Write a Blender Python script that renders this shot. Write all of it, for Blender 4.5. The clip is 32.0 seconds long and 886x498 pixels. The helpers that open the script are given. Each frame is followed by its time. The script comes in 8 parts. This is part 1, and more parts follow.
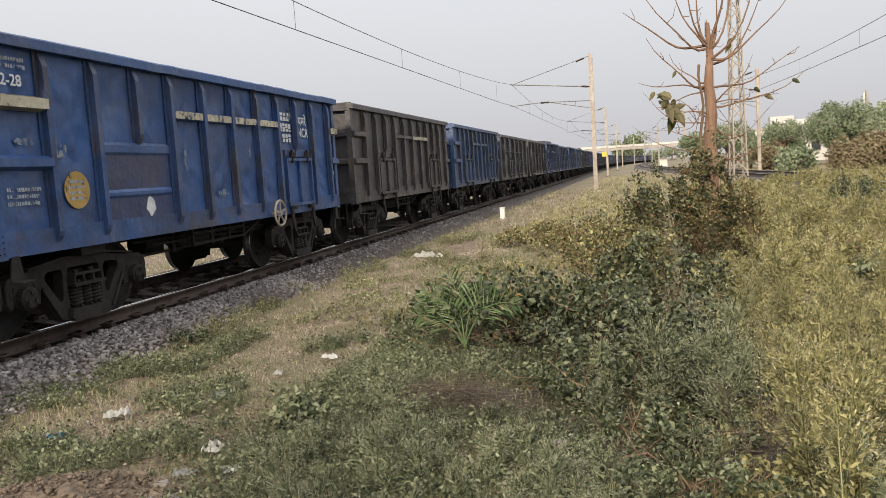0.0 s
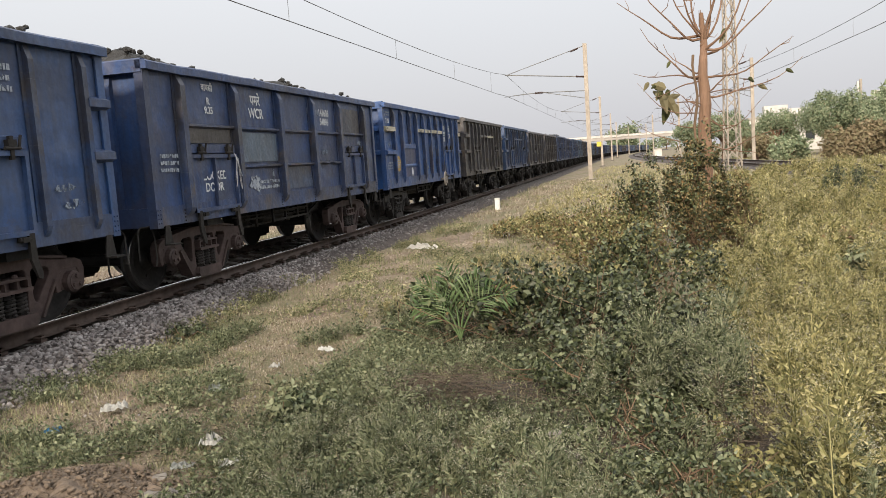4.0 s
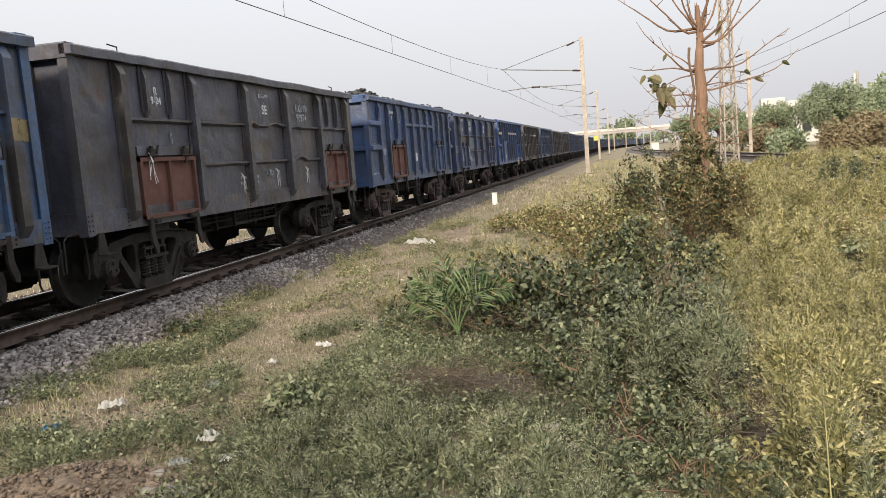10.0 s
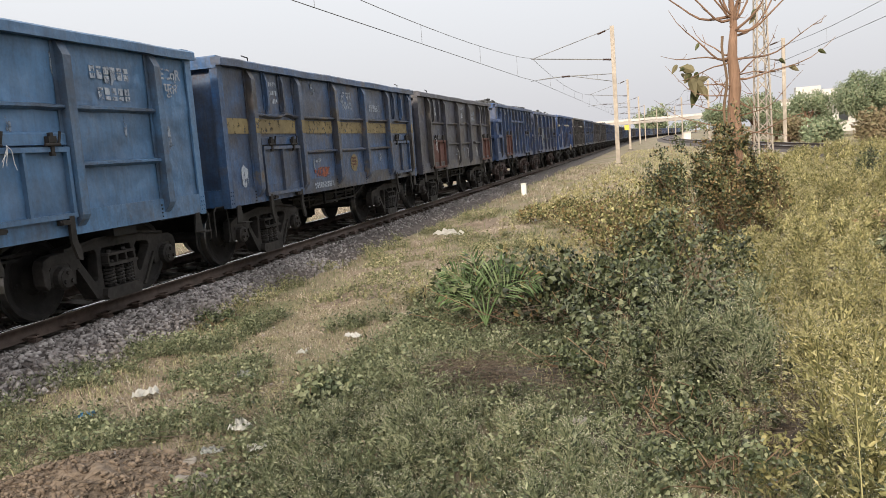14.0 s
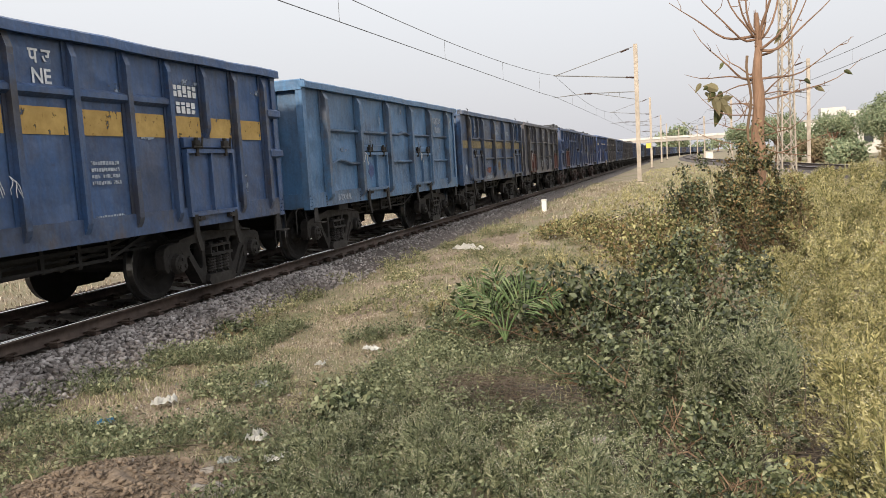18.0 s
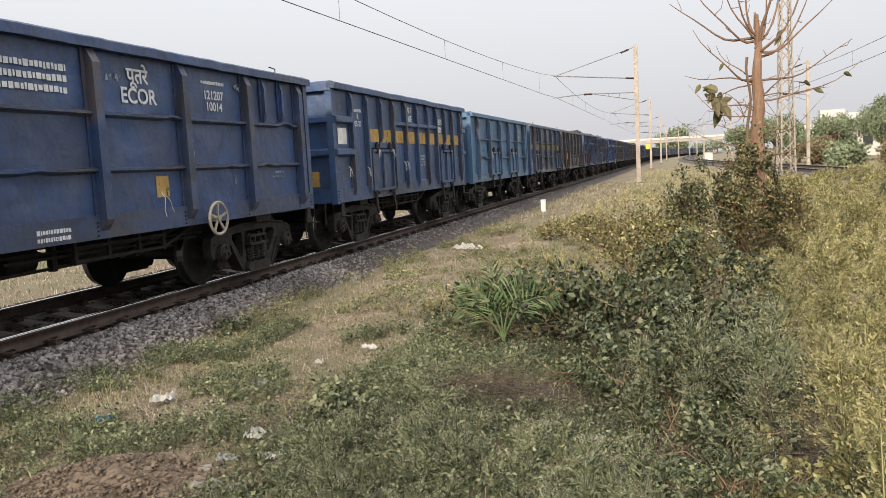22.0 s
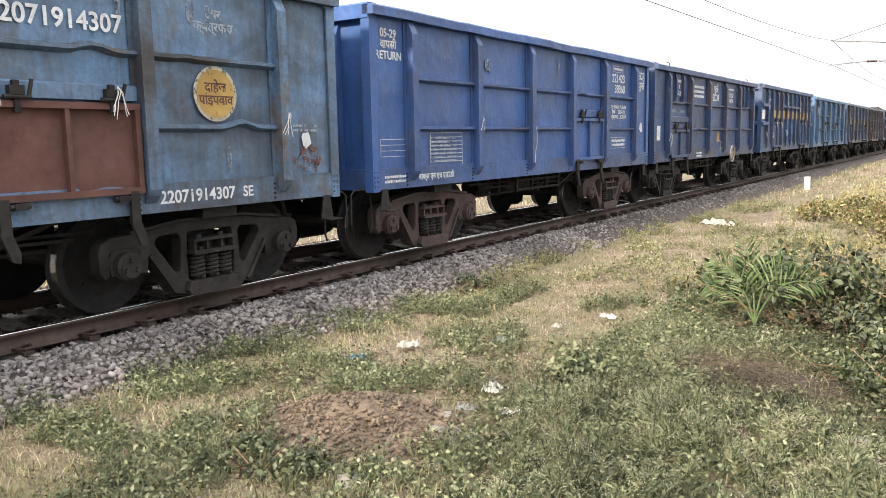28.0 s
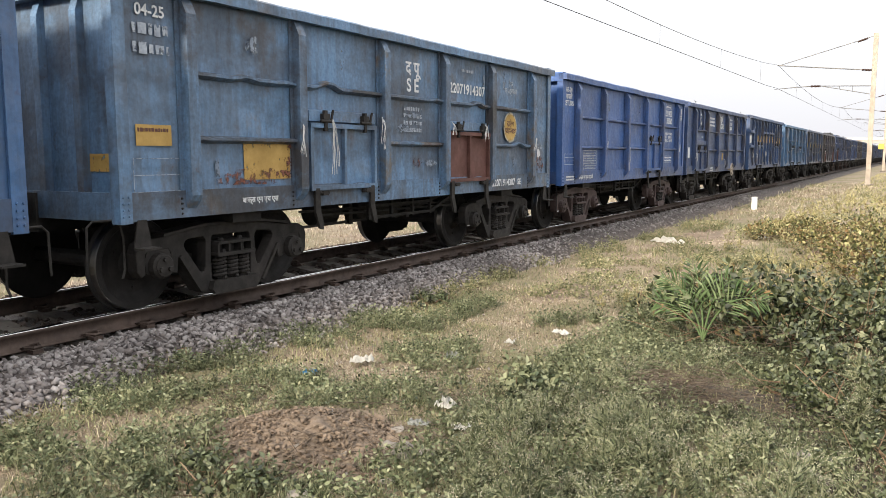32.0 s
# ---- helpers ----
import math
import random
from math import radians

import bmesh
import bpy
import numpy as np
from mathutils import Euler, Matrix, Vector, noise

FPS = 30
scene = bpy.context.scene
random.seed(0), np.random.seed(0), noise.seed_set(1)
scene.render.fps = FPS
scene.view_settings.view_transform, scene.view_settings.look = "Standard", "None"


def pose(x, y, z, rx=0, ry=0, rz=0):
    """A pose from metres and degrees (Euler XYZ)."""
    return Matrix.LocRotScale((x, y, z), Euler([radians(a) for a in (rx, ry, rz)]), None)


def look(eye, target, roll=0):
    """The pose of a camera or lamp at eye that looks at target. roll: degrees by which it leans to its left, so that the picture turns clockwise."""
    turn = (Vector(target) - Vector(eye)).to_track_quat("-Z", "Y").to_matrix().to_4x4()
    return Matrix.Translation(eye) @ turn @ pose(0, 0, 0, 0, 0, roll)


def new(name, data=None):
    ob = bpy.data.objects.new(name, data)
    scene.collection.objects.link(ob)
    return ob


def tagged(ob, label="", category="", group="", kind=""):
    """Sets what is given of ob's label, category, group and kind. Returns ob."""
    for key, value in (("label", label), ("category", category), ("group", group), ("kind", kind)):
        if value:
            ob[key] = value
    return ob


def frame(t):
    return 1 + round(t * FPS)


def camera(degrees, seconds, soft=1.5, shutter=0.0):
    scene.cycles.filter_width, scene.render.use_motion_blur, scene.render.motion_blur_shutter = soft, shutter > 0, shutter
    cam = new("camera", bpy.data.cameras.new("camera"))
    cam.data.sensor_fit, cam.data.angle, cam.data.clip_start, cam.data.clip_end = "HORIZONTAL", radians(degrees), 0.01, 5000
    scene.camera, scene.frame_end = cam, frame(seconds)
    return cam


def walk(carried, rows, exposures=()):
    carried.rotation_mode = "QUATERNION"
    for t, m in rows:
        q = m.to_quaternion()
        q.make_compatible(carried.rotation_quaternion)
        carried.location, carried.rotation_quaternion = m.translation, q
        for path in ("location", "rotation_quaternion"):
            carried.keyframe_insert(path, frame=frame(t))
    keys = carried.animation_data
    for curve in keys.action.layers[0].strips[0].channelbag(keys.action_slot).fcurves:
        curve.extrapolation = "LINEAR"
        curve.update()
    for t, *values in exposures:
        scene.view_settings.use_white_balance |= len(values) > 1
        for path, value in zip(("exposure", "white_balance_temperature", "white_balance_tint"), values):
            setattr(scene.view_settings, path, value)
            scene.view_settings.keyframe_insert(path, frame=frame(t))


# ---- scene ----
import itertools

cam = camera(58.1, 32.0, soft=0.8)
PATH = [
    (0, pose(-0.0019, -0.0335, 1.5768, 84.482, 3.648, 13.305)),
    (0.5, pose(0.0028, -0.0396, 1.5851, 84.343, 3.678, 13.223)),
    (1, pose(0.0038, -0.0464, 1.5894, 84.142, 3.641, 13.149)),
    (1.5, pose(0.0021, -0.0518, 1.5919, 84.063, 3.621, 13.033)),
    (2, pose(-0.0017, -0.0653, 1.5945, 84.059, 3.636, 12.936)),
    (2.5, pose(0.0015, -0.0620, 1.5940, 83.985, 3.743, 12.940)),
    (3, pose(0.0026, -0.0595, 1.5988, 83.922, 3.777, 12.940)),
    (3.5, pose(0.0048, -0.0581, 1.5977, 83.877, 3.841, 12.942)),
    (5.5, pose(0.0025, -0.0577, 1.6018, 83.462, 3.992, 12.880)),
    (6, pose(0.0006, -0.0590, 1.6085, 83.412, 3.978, 12.862)),
    (6.5, pose(0.0098, -0.0662, 1.6027, 83.308, 4.134, 12.923)),
    (7, pose(0.0165, -0.0569, 1.6081, 83.218, 4.204, 12.990)),
    (7.5, pose(0.0103, -0.0582, 1.6019, 83.276, 4.161, 12.924)),
    (8, pose(0.0169, -0.0558, 1.5966, 83.452, 4.183, 12.793)),
    (8.5, pose(0.0153, -0.0552, 1.5943, 83.452, 4.200, 12.722)),
    (9, pose(0.0110, -0.0553, 1.5919, 83.599, 4.186, 12.626)),
    (9.5, pose(0.0107, -0.0533, 1.5947, 83.572, 4.180, 12.624)),
    (10, pose(0.0154, -0.0518, 1.5869, 83.433, 4.331, 12.731)),
    (10.5, pose(0.0214, -0.0538, 1.5880, 83.437, 4.338, 12.796)),
    (11, pose(0.0217, -0.0567, 1.5902, 83.465, 4.294, 12.852)),
    (11.5, pose(0.0182, -0.0504, 1.5908, 83.406, 4.338, 13.062)),
    (12, pose(0.0152, -0.0443, 1.5940, 83.338, 4.479, 13.280)),
    (12.5, pose(0.0159, -0.0511, 1.5968, 83.251, 4.426, 13.399)),
    (13, pose(0.0191, -0.0427, 1.6056, 83.162, 4.491, 13.592)),
    (13.5, pose(0.0295, -0.0609, 1.6108, 83.043, 4.432, 13.949)),
    (14, pose(0.0227, -0.0628, 1.6110, 82.860, 4.361, 14.814)),
    (14.5, pose(0.0202, -0.0717, 1.6154, 82.922, 4.066, 16.439)),
    (15, pose(0.0136, -0.0702, 1.6149, 83.138, 3.939, 16.627)),
    (15.5, pose(0.0132, -0.0654, 1.6114, 83.408, 3.900, 16.420)),
    (17.5, pose(0.0052, -0.0591, 1.6089, 84.031, 3.487, 16.154)),
    (18, pose(0.0020, -0.0556, 1.6061, 84.012, 3.378, 16.281)),
    (18.5, pose(0.0021, -0.0529, 1.6078, 84.001, 3.338, 16.305)),
    (19, pose(0.0031, -0.0559, 1.6071, 84.034, 3.273, 16.258)),
    (19.5, pose(0.0030, -0.0591, 1.6042, 83.914, 3.229, 16.252)),
    (20, pose(0.0005, -0.0525, 1.6024, 83.880, 3.161, 16.225)),
    (20.5, pose(-0.0042, -0.0592, 1.6006, 83.947, 3.110, 16.141)),
    (21, pose(-0.0052, -0.0635, 1.5979, 84.001, 3.078, 16.129)),
    (21.5, pose(-0.0020, -0.0619, 1.5982, 83.984, 3.103, 16.190)),
    (22, pose(0.0045, -0.0665, 1.6020, 83.993, 3.048, 16.243)),
    (22.5, pose(-0.0029, -0.0619, 1.6082, 84.089, 2.982, 16.177)),
    (23, pose(-0.0009, -0.0677, 1.6067, 83.951, 3.504, 17.665)),
    (23.5, pose(0.0029, -0.0956, 1.6099, 83.842, 3.430, 22.288)),
    (24, pose(-0.0153, -0.0955, 1.6007, 84.402, 2.923, 29.095)),
    (24.5, pose(-0.0373, -0.0914, 1.6043, 85.992, 2.026, 39.422)),
    (25, pose(-0.0501, -0.0570, 1.5923, 86.595, 2.045, 45.172)),
    (25.5, pose(-0.0653, -0.0364, 1.5841, 86.303, 2.393, 47.734)),
    (27.5, pose(-0.0612, -0.0807, 1.5855, 83.104, 1.621, 37.455)),
    (28, pose(-0.0604, -0.0854, 1.5860, 82.239, 1.054, 33.565)),
    (28.5, pose(-0.0608, -0.0810, 1.5840, 81.986, 0.838, 32.223)),
    (29, pose(-0.0622, -0.0727, 1.5839, 81.957, 0.579, 31.753)),
    (29.5, pose(-0.0610, -0.0742, 1.5827, 82.088, 0.481, 31.409)),
    (30, pose(-0.0596, -0.0677, 1.5820, 82.325, 0.430, 31.202)),
    (30.5, pose(-0.0541, -0.0689, 1.5839, 82.558, 0.385, 30.999)),
    (31, pose(-0.0468, -0.0734, 1.5795, 82.853, 0.312, 30.827)),
    (31.5, pose(-0.0491, -0.0814, 1.5859, 83.038, 0.144, 30.646)),
    (32, pose(-0.0493, -0.0887, 1.5847, 83.304, 0.078, 30.453)),
]
walk(cam, PATH, [(0, -0.07), (6, 0.09), (13, 0.13), (22.5, 0.09), (24, 0.22), (25, 0.44), (27.5, 0.84), (28.5, 0.80), (30, 0.72), (32, 0.56)])

# ---- sky and sun: low hazy evening sun behind the camera, along the line ----
SUN_TO = Vector((-0.04, -0.90, 0.43)).normalized()
world = bpy.data.worlds.new("world")
scene.world = world
world.use_nodes = True
wn = world.node_tree.nodes
wl = world.node_tree.links
bg = wn["Background"]
sky = wn.new("ShaderNodeTexSky")
sky.sky_type = "NISHITA"
sky.sun_disc = False
sky.sun_elevation = math.asin(SUN_TO.z)
sky.sun_rotation = math.atan2(SUN_TO.x, SUN_TO.y)
sky.air_density, sky.dust_density, sky.ozone_density = 1.0, 6.0, 1.0
sky_gain = wn.new("ShaderNodeVectorMath")
sky_gain.operation = "SCALE"
sky_gain.inputs["Scale"].default_value = 0.10
wl.new(sky.outputs[0], sky_gain.inputs[0])
# thick haze: a pale veil, a little warmer towards the horizon
geo_w = wn.new("ShaderNodeTexCoord")
sep_w = wn.new("ShaderNodeSeparateXYZ")
wl.new(geo_w.outputs["Generated"], sep_w.inputs[0])
ramp_w = wn.new("ShaderNodeValToRGB")
ramp_w.color_ramp.elements[0].position = 0.0
ramp_w.color_ramp.elements[0].color = (0.69, 0.685, 0.72, 1)
ramp_w.color_ramp.elements[1].position = 1.0
ramp_w.color_ramp.elements[1].color = (2.3, 2.27, 2.2, 1)
mid_w = ramp_w.color_ramp.elements.new(0.26)
mid_w.color = (0.945, 0.96, 0.985, 1)
wl.new(sep_w.outputs["Z"], ramp_w.inputs[0])
veil = wn.new("ShaderNodeMix")
veil.data_type = "RGBA"
veil.inputs["Factor"].default_value = 0.86
wl.new(sky_gain.outputs[0], veil.inputs["A"])
wl.new(ramp_w.outputs[0], veil.inputs["B"])
wl.new(veil.outputs["Result"], bg.inputs["Color"])
bg.inputs["Strength"].default_value = 1.0

sun = new("sun", bpy.data.lights.new("sun", "SUN"))
sun.data.energy, sun.data.angle, sun.data.color = 4.6, radians(7), (1.0, 0.86, 0.68)
sun.matrix_world = look(SUN_TO * 50, (0, 0, 0))


# ---- materials ----
def nodes_of(name):
    m = bpy.data.materials.new(name)
    m.use_nodes = True
    nt = m.node_tree
    return m, nt, nt.nodes["Principled BSDF"]


def noise_node(nt, vec, scale, detail=4.0, rough=0.6):
    n = nt.nodes.new("ShaderNodeTexNoise")
    n.inputs["Scale"].default_value, n.inputs["Detail"].default_value, n.inputs["Roughness"].default_value = scale, detail, rough
    if vec is not None:
        nt.links.new(vec, n.inputs["Vector"])
    return n.outputs["Fac"]


def band(nt, fac, lo, hi, a=0.0, b=1.0):
    n = nt.nodes.new("ShaderNodeMapRange")
    n.inputs["From Min"].default_value, n.inputs["From Max"].default_value = lo, hi
    n.inputs["To Min"].default_value, n.inputs["To Max"].default_value = a, b
    nt.links.new(fac, n.inputs["Value"])
    return n.outputs["Result"]


def mixed(nt, fac, a, b, blend="MIX"):
    n = nt.nodes.new("ShaderNodeMix")
    n.data_type, n.blend_type = "RGBA", blend
    for sock, v in (("Factor", fac), ("A", a), ("B", b)):
        if hasattr(v, "links"):
            nt.links.new(v, n.inputs[sock])
        elif sock == "Factor":
            n.inputs[sock].default_value = v
        else:
            n.inputs[sock].default_value = (*v, 1)
    return n.outputs["Result"]


def maths(nt, op, a, b):
    n = nt.nodes.new("ShaderNodeMath")
    n.operation = op
    for i, v in enumerate((a, b)):
        if hasattr(v, "links"):
            nt.links.new(v, n.inputs[i])
        else:
            n.inputs[i].default_value = v
    return n.outputs[0]


def bumped(nt, bsdf, height, strength, distance):
    n = nt.nodes.new("ShaderNodeBump")
    n.inputs["Strength"].default_value, n.inputs["Distance"].default_value = strength, distance
    nt.links.new(height, n.inputs["Height"])
    nt.links.new(n.outputs[0], bsdf.inputs["Normal"])


def coords(nt, kind="Object", scale=(1, 1, 1), shift=False):
    t = nt.nodes.new("ShaderNodeTexCoord")
    m = nt.nodes.new("ShaderNodeMapping")
    m.inputs["Scale"].default_value = scale
    nt.links.new(t.outputs[kind], m.inputs["Vector"])
    if shift:
        o = nt.nodes.new("ShaderNodeObjectInfo")
        c = nt.nodes.new("ShaderNodeCombineXYZ")
        s = maths(nt, "MULTIPLY", o.outputs["Random"], 37.0)
        for k in range(3):
            nt.links.new(s, c.inputs[k])
        nt.links.new(c.outputs[0], m.inputs["Location"])
    return m.outputs[0]


def wagon_paint():
    """Weathered wagon paint: the object's colour, chalked, streaked and grimy; its alpha is the grime."""
    m, nt, b = nodes_of("wagon_paint")
    info = nt.nodes.new("ShaderNodeObjectInfo")
    v = coords(nt, "Object", (1, 1, 1), True)
    vs = coords(nt, "Object", (7, 7, 0.8), True)
    stain = noise_node(nt, v, 1.1, 6, 0.65)
    streak = noise_node(nt, vs, 1.6, 5, 0.6)
    fine = noise_node(nt, v, 22, 5, 0.7)
    pale = mixed(nt, 0.40, info.outputs["Color"], (0.24, 0.27, 0.32))
    worn = noise_node(nt, v, 2.3, 9, 0.72)
    chalk = mixed(nt, maths(nt, "MULTIPLY", maths(nt, "ADD", maths(nt, "MULTIPLY", info.outputs["Alpha"], 0.8), 0.3), maths(nt, "MULTIPLY", band(nt, stain, 0.36, 0.66), band(nt, worn, 0.42, 0.60, 0.1, 0.9))), info.outputs["Color"], pale)
    tone = mixed(nt, maths(nt, "MULTIPLY", band(nt, fine, 0.34, 0.72, 0.0, 0.62), maths(nt, "ADD", info.outputs["Alpha"], 0.06)), chalk, (0.022, 0.030, 0.055))
    g = maths(nt, "MULTIPLY", band(nt, streak, 0.38, 0.66), maths(nt, "ADD", maths(nt, "MULTIPLY", info.outputs["Alpha"], 0.55), 0.12))
    grimed = mixed(nt, g, tone, (0.042, 0.037, 0.035))
    v2 = coords(nt, "Object", (1, 1, 1), True)
    dust = maths(nt, "MULTIPLY", band(nt, noise_node(nt, v2, 0.5, 4, 0.6), 0.38, 0.7), maths(nt, "MULTIPLY", info.outputs["Alpha"], 0.75))
    grimed = mixed(nt, dust, grimed, (0.085, 0.075, 0.068))
    spots = maths(nt, "MULTIPLY", band(nt, noise_node(nt, v, 3.7, 8, 0.75), 0.60, 0.68), maths(nt, "ADD", maths(nt, "MULTIPLY", info.outputs["Alpha"], 0.8), 0.08))
    rusty = mixed(nt, spots, grimed, (0.085, 0.042, 0.026))
    # larger places where the paint has gone to primer and rust
    flake = noise_node(nt, coords(nt, "Object", (1, 1, 0.7), True), 1.35, 10, 0.68)
    old = maths(nt, "MULTIPLY", maths(nt, "MULTIPLY", info.outputs["Alpha"], info.outputs["Alpha"]), 1.25)
    rusty = mixed(nt, maths(nt, "MULTIPLY", band(nt, flake, 0.555, 0.60, 0.0, 0.75), old), rusty, (0.15, 0.125, 0.095))
    rusty = mixed(nt, maths(nt, "MULTIPLY", band(nt, flake, 0.60, 0.645, 0.0, 0.8), old), rusty, (0.095, 0.05, 0.03))
    # broad coal-dust stains with ragged edges, and pale run-off streaks
    soot = noise_node(nt, coords(nt, "Object", (1, 0.55, 1.0), True), 0.95, 9, 0.66)
    rusty = mixed(nt, maths(nt, "MULTIPLY", band(nt, soot, 0.47, 0.60, 0.0, 1.15), maths(nt, "MULTIPLY", info.outputs["Alpha"], 0.95)), rusty, (0.046, 0.041, 0.042))
    runs = noise_node(nt, coords(nt, "Object", (11, 11, 0.45), True), 1.5, 6, 0.7)
    rusty = mixed(nt, maths(nt, "MULTIPLY", band(nt, runs, 0.60, 0.72, 0.0, 0.5), maths(nt, "ADD", maths(nt, "MULTIPLY", info.outputs["Alpha"], 0.7), 0.08)), rusty, (0.20, 0.20, 0.21))
    rusty = mixed(nt, maths(nt, "MULTIPLY", band(nt, runs, 0.40, 0.30, 0.0, 0.7), maths(nt, "ADD", maths(nt, "MULTIPLY", info.outputs["Alpha"], 0.7), 0.06)), rusty, (0.03, 0.026, 0.026))
    scratch = noise_node(nt, coords(nt, "Object", (1.2, 1.2, 14), True), 2.2, 7, 0.7)
    rusty = mixed(nt, maths(nt, "MULTIPLY", band(nt, scratch, 0.66, 0.70, 0.0, 0.6), info.outputs["Alpha"]), rusty, (0.22, 0.22, 0.23))
    rusty = mixed(nt, 1.0, rusty, (0.80, 0.80, 0.80), "MULTIPLY")
    nt.links.new(rusty, b.inputs["Base Color"])
    nt.links.new(band(nt, fine, 0.25, 0.75, 0.30, 0.62), b.inputs["Roughness"])
    dent = maths(nt, "ADD", maths(nt, "MULTIPLY", noise_node(nt, v, 2.6, 3, 0.5), 1.0), maths(nt, "MULTIPLY", fine, 0.06))
    bumped(nt, b, dent, 0.7, 0.06)
    return m


def plain(name, dark, light, scale=8.0, rough=(0.6, 0.9), metal=0.0, bump=0.3, dist=0.01, kind="Object", stretch=(1, 1, 1), shift=True, spec=0.5, worn=0.0):
    m, nt, b = nodes_of(name)
    v = coords(nt, kind, stretch, shift)
    big, small = noise_node(nt, v, scale * 0.22, 5, 0.6), noise_node(nt, v, scale, 6, 0.7)
    c = mixed(nt, band(nt, big, 0.33, 0.68), dark, light)
    c = mixed(nt, band(nt, small, 0.35, 0.75, 0.0, 0.55), c, tuple(k * 0.55 for k in dark))
    nt.links.new(c, b.inputs["Base Color"])
    nt.links.new(band(nt, small, 0.3, 0.7, *rough), b.inputs["Roughness"])
    b.inputs["Metallic"].default_value = metal
    b.inputs["Specular IOR Level"].default_value = spec
    if bump:
        bumped(nt, b, small, bump, dist)
    if worn:
        # flaked away in patches, so that what lies under it shows
        hole = maths(nt, "ADD", maths(nt, "MULTIPLY", noise_node(nt, coords(nt, "Object", (1, 1, 1), True), 9, 8, 0.7), 0.7), maths(nt, "MULTIPLY", noise_node(nt, coords(nt, "Object", (4, 4, 0.6), True), 5, 5, 0.6), 0.3))
        mx, tr = nt.nodes.new("ShaderNodeMixShader"), nt.nodes.new("ShaderNodeBsdfTransparent")
        nt.links.new(band(nt, hole, 0.62 - worn * 0.25, 0.66 - worn * 0.22), mx.inputs[0])
        nt.links.new(b.outputs[0], mx.inputs[1])
        nt.links.new(tr.outputs[0], mx.inputs[2])
        nt.links.new(mx.outputs[0], nt.nodes["Material Output"].inputs["Surface"])
    return m


def island(name, cols, rough=0.7, sheen=0.0, trans=0.0, grain=0.0, spec=0.25):
    """Many loose pieces in one mesh: each piece takes one of a range of colours."""
    m, nt, b = nodes_of(name)
    g = nt.nodes.new("ShaderNodeNewGeometry")
    r = nt.nodes.new("ShaderNodeValToRGB")
    r.color_ramp.interpolation = "LINEAR"
    while len(r.color_ramp.elements) < len(cols):
        r.color_ramp.elements.new(0.5)
    for i, c in enumerate(cols):
        r.color_ramp.elements[i].position = i / max(1, len(cols) - 1)
        r.color_ramp.elements[i].color = (*c, 1)
    nt.links.new(g.outputs["Random Per Island"], r.inputs[0])
    c = r.outputs[0]
    v = coords(nt, "Object")
    big = noise_node(nt, v, 0.7, 3, 0.6)
    c = mixed(nt, band(nt, big, 0.35, 0.68, 0.0, 0.6), c, tuple(k * 0.5 for k in cols[0]))
    if grain:
        f = noise_node(nt, v, grain, 4, 0.7)
        c = mixed(nt, band(nt, f, 0.3, 0.7, 0.0, 0.5), c, tuple(k * 0.5 for k in cols[0]))
        bumped(nt, b, f, 0.5, 0.01)
    nt.links.new(c, b.inputs["Base Color"])
    b.inputs["Roughness"].default_value = rough
    b.inputs["Specular IOR Level"].default_value = spec
    if trans:
        out = nt.nodes["Material Output"]
        tr = nt.nodes.new("ShaderNodeBsdfTranslucent")
        nt.links.new(c, tr.inputs["Color"])
        mx = nt.nodes.new("ShaderNodeMixShader")
        mx.inputs[0].default_value = trans
        nt.links.new(b.outputs[0], mx.inputs[1])
        nt.links.new(tr.outputs[0], mx.inputs[2])
        nt.links.new(mx.outputs[0], out.inputs["Surface"])
    return m


PAINT = wagon_paint()
IRON = plain("cast_iron", (0.012, 0.0112, 0.011), (0.036, 0.0315, 0.030), 9, (0.6, 0.9), spec=0.3)
IRON_RED = plain("red_brown_cast_iron", (0.036, 0.024, 0.023), (0.078, 0.050, 0.047), 9, (0.65, 0.9))
WHEEL = plain("wheel_steel", (0.014, 0.013, 0.013), (0.032, 0.030, 0.030), 7, (0.6, 0.85), 0.0, spec=0.2)
TREAD = plain("polished_tread", (0.16, 0.155, 0.15), (0.34, 0.33, 0.32), 5, (0.25, 0.45), 1.0, 0.05)
UNDER = plain("underframe_black", (0.008, 0.008, 0.0085), (0.024, 0.022, 0.021), 6, (0.6, 0.9), spec=0.3)
SMEAR = plain("rust_smear", (0.10, 0.04, 0.028), (0.20, 0.075, 0.05), 6, (0.65, 0.9), worn=0.75)
RUST = plain("rusty_plate", (0.080, 0.034, 0.028), (0.145, 0.062, 0.052), 5, (0.65, 0.9))
YELLOW = plain("yellow_paint", (0.36, 0.225, 0.06), (0.48, 0.32, 0.10), 7, (0.55, 0.8), worn=0.22)
YELLOWBAND = plain("faded_yellow_band", (0.155, 0.12, 0.06), (0.26, 0.205, 0.10), 5, (0.6, 0.85), worn=0.30)
ORANGE = plain("orange_red_smear", (0.18, 0.055, 0.032), (0.30, 0.09, 0.045), 6, (0.6, 0.85), worn=0.55)
CREAM = plain("cream_paint", (0.36, 0.33, 0.26), (0.55, 0.51, 0.40), 9, (0.55, 0.8), worn=0.4)
WHITE = plain("stencil_white", (0.55, 0.57, 0.60), (0.75, 0.77, 0.80), 30, (0.6, 0.8), bump=0.0, worn=0.12)
FADED = plain("faded_white", (0.25, 0.29, 0.36), (0.42, 0.46, 0.52), 30, (0.6, 0.8), bump=0.0, worn=0.42)
SCUFF = plain("chalky_scrape", (0.15, 0.19, 0.26), (0.30, 0.34, 0.40), 14, (0.65, 0.9), bump=0.1, worn=0.62)
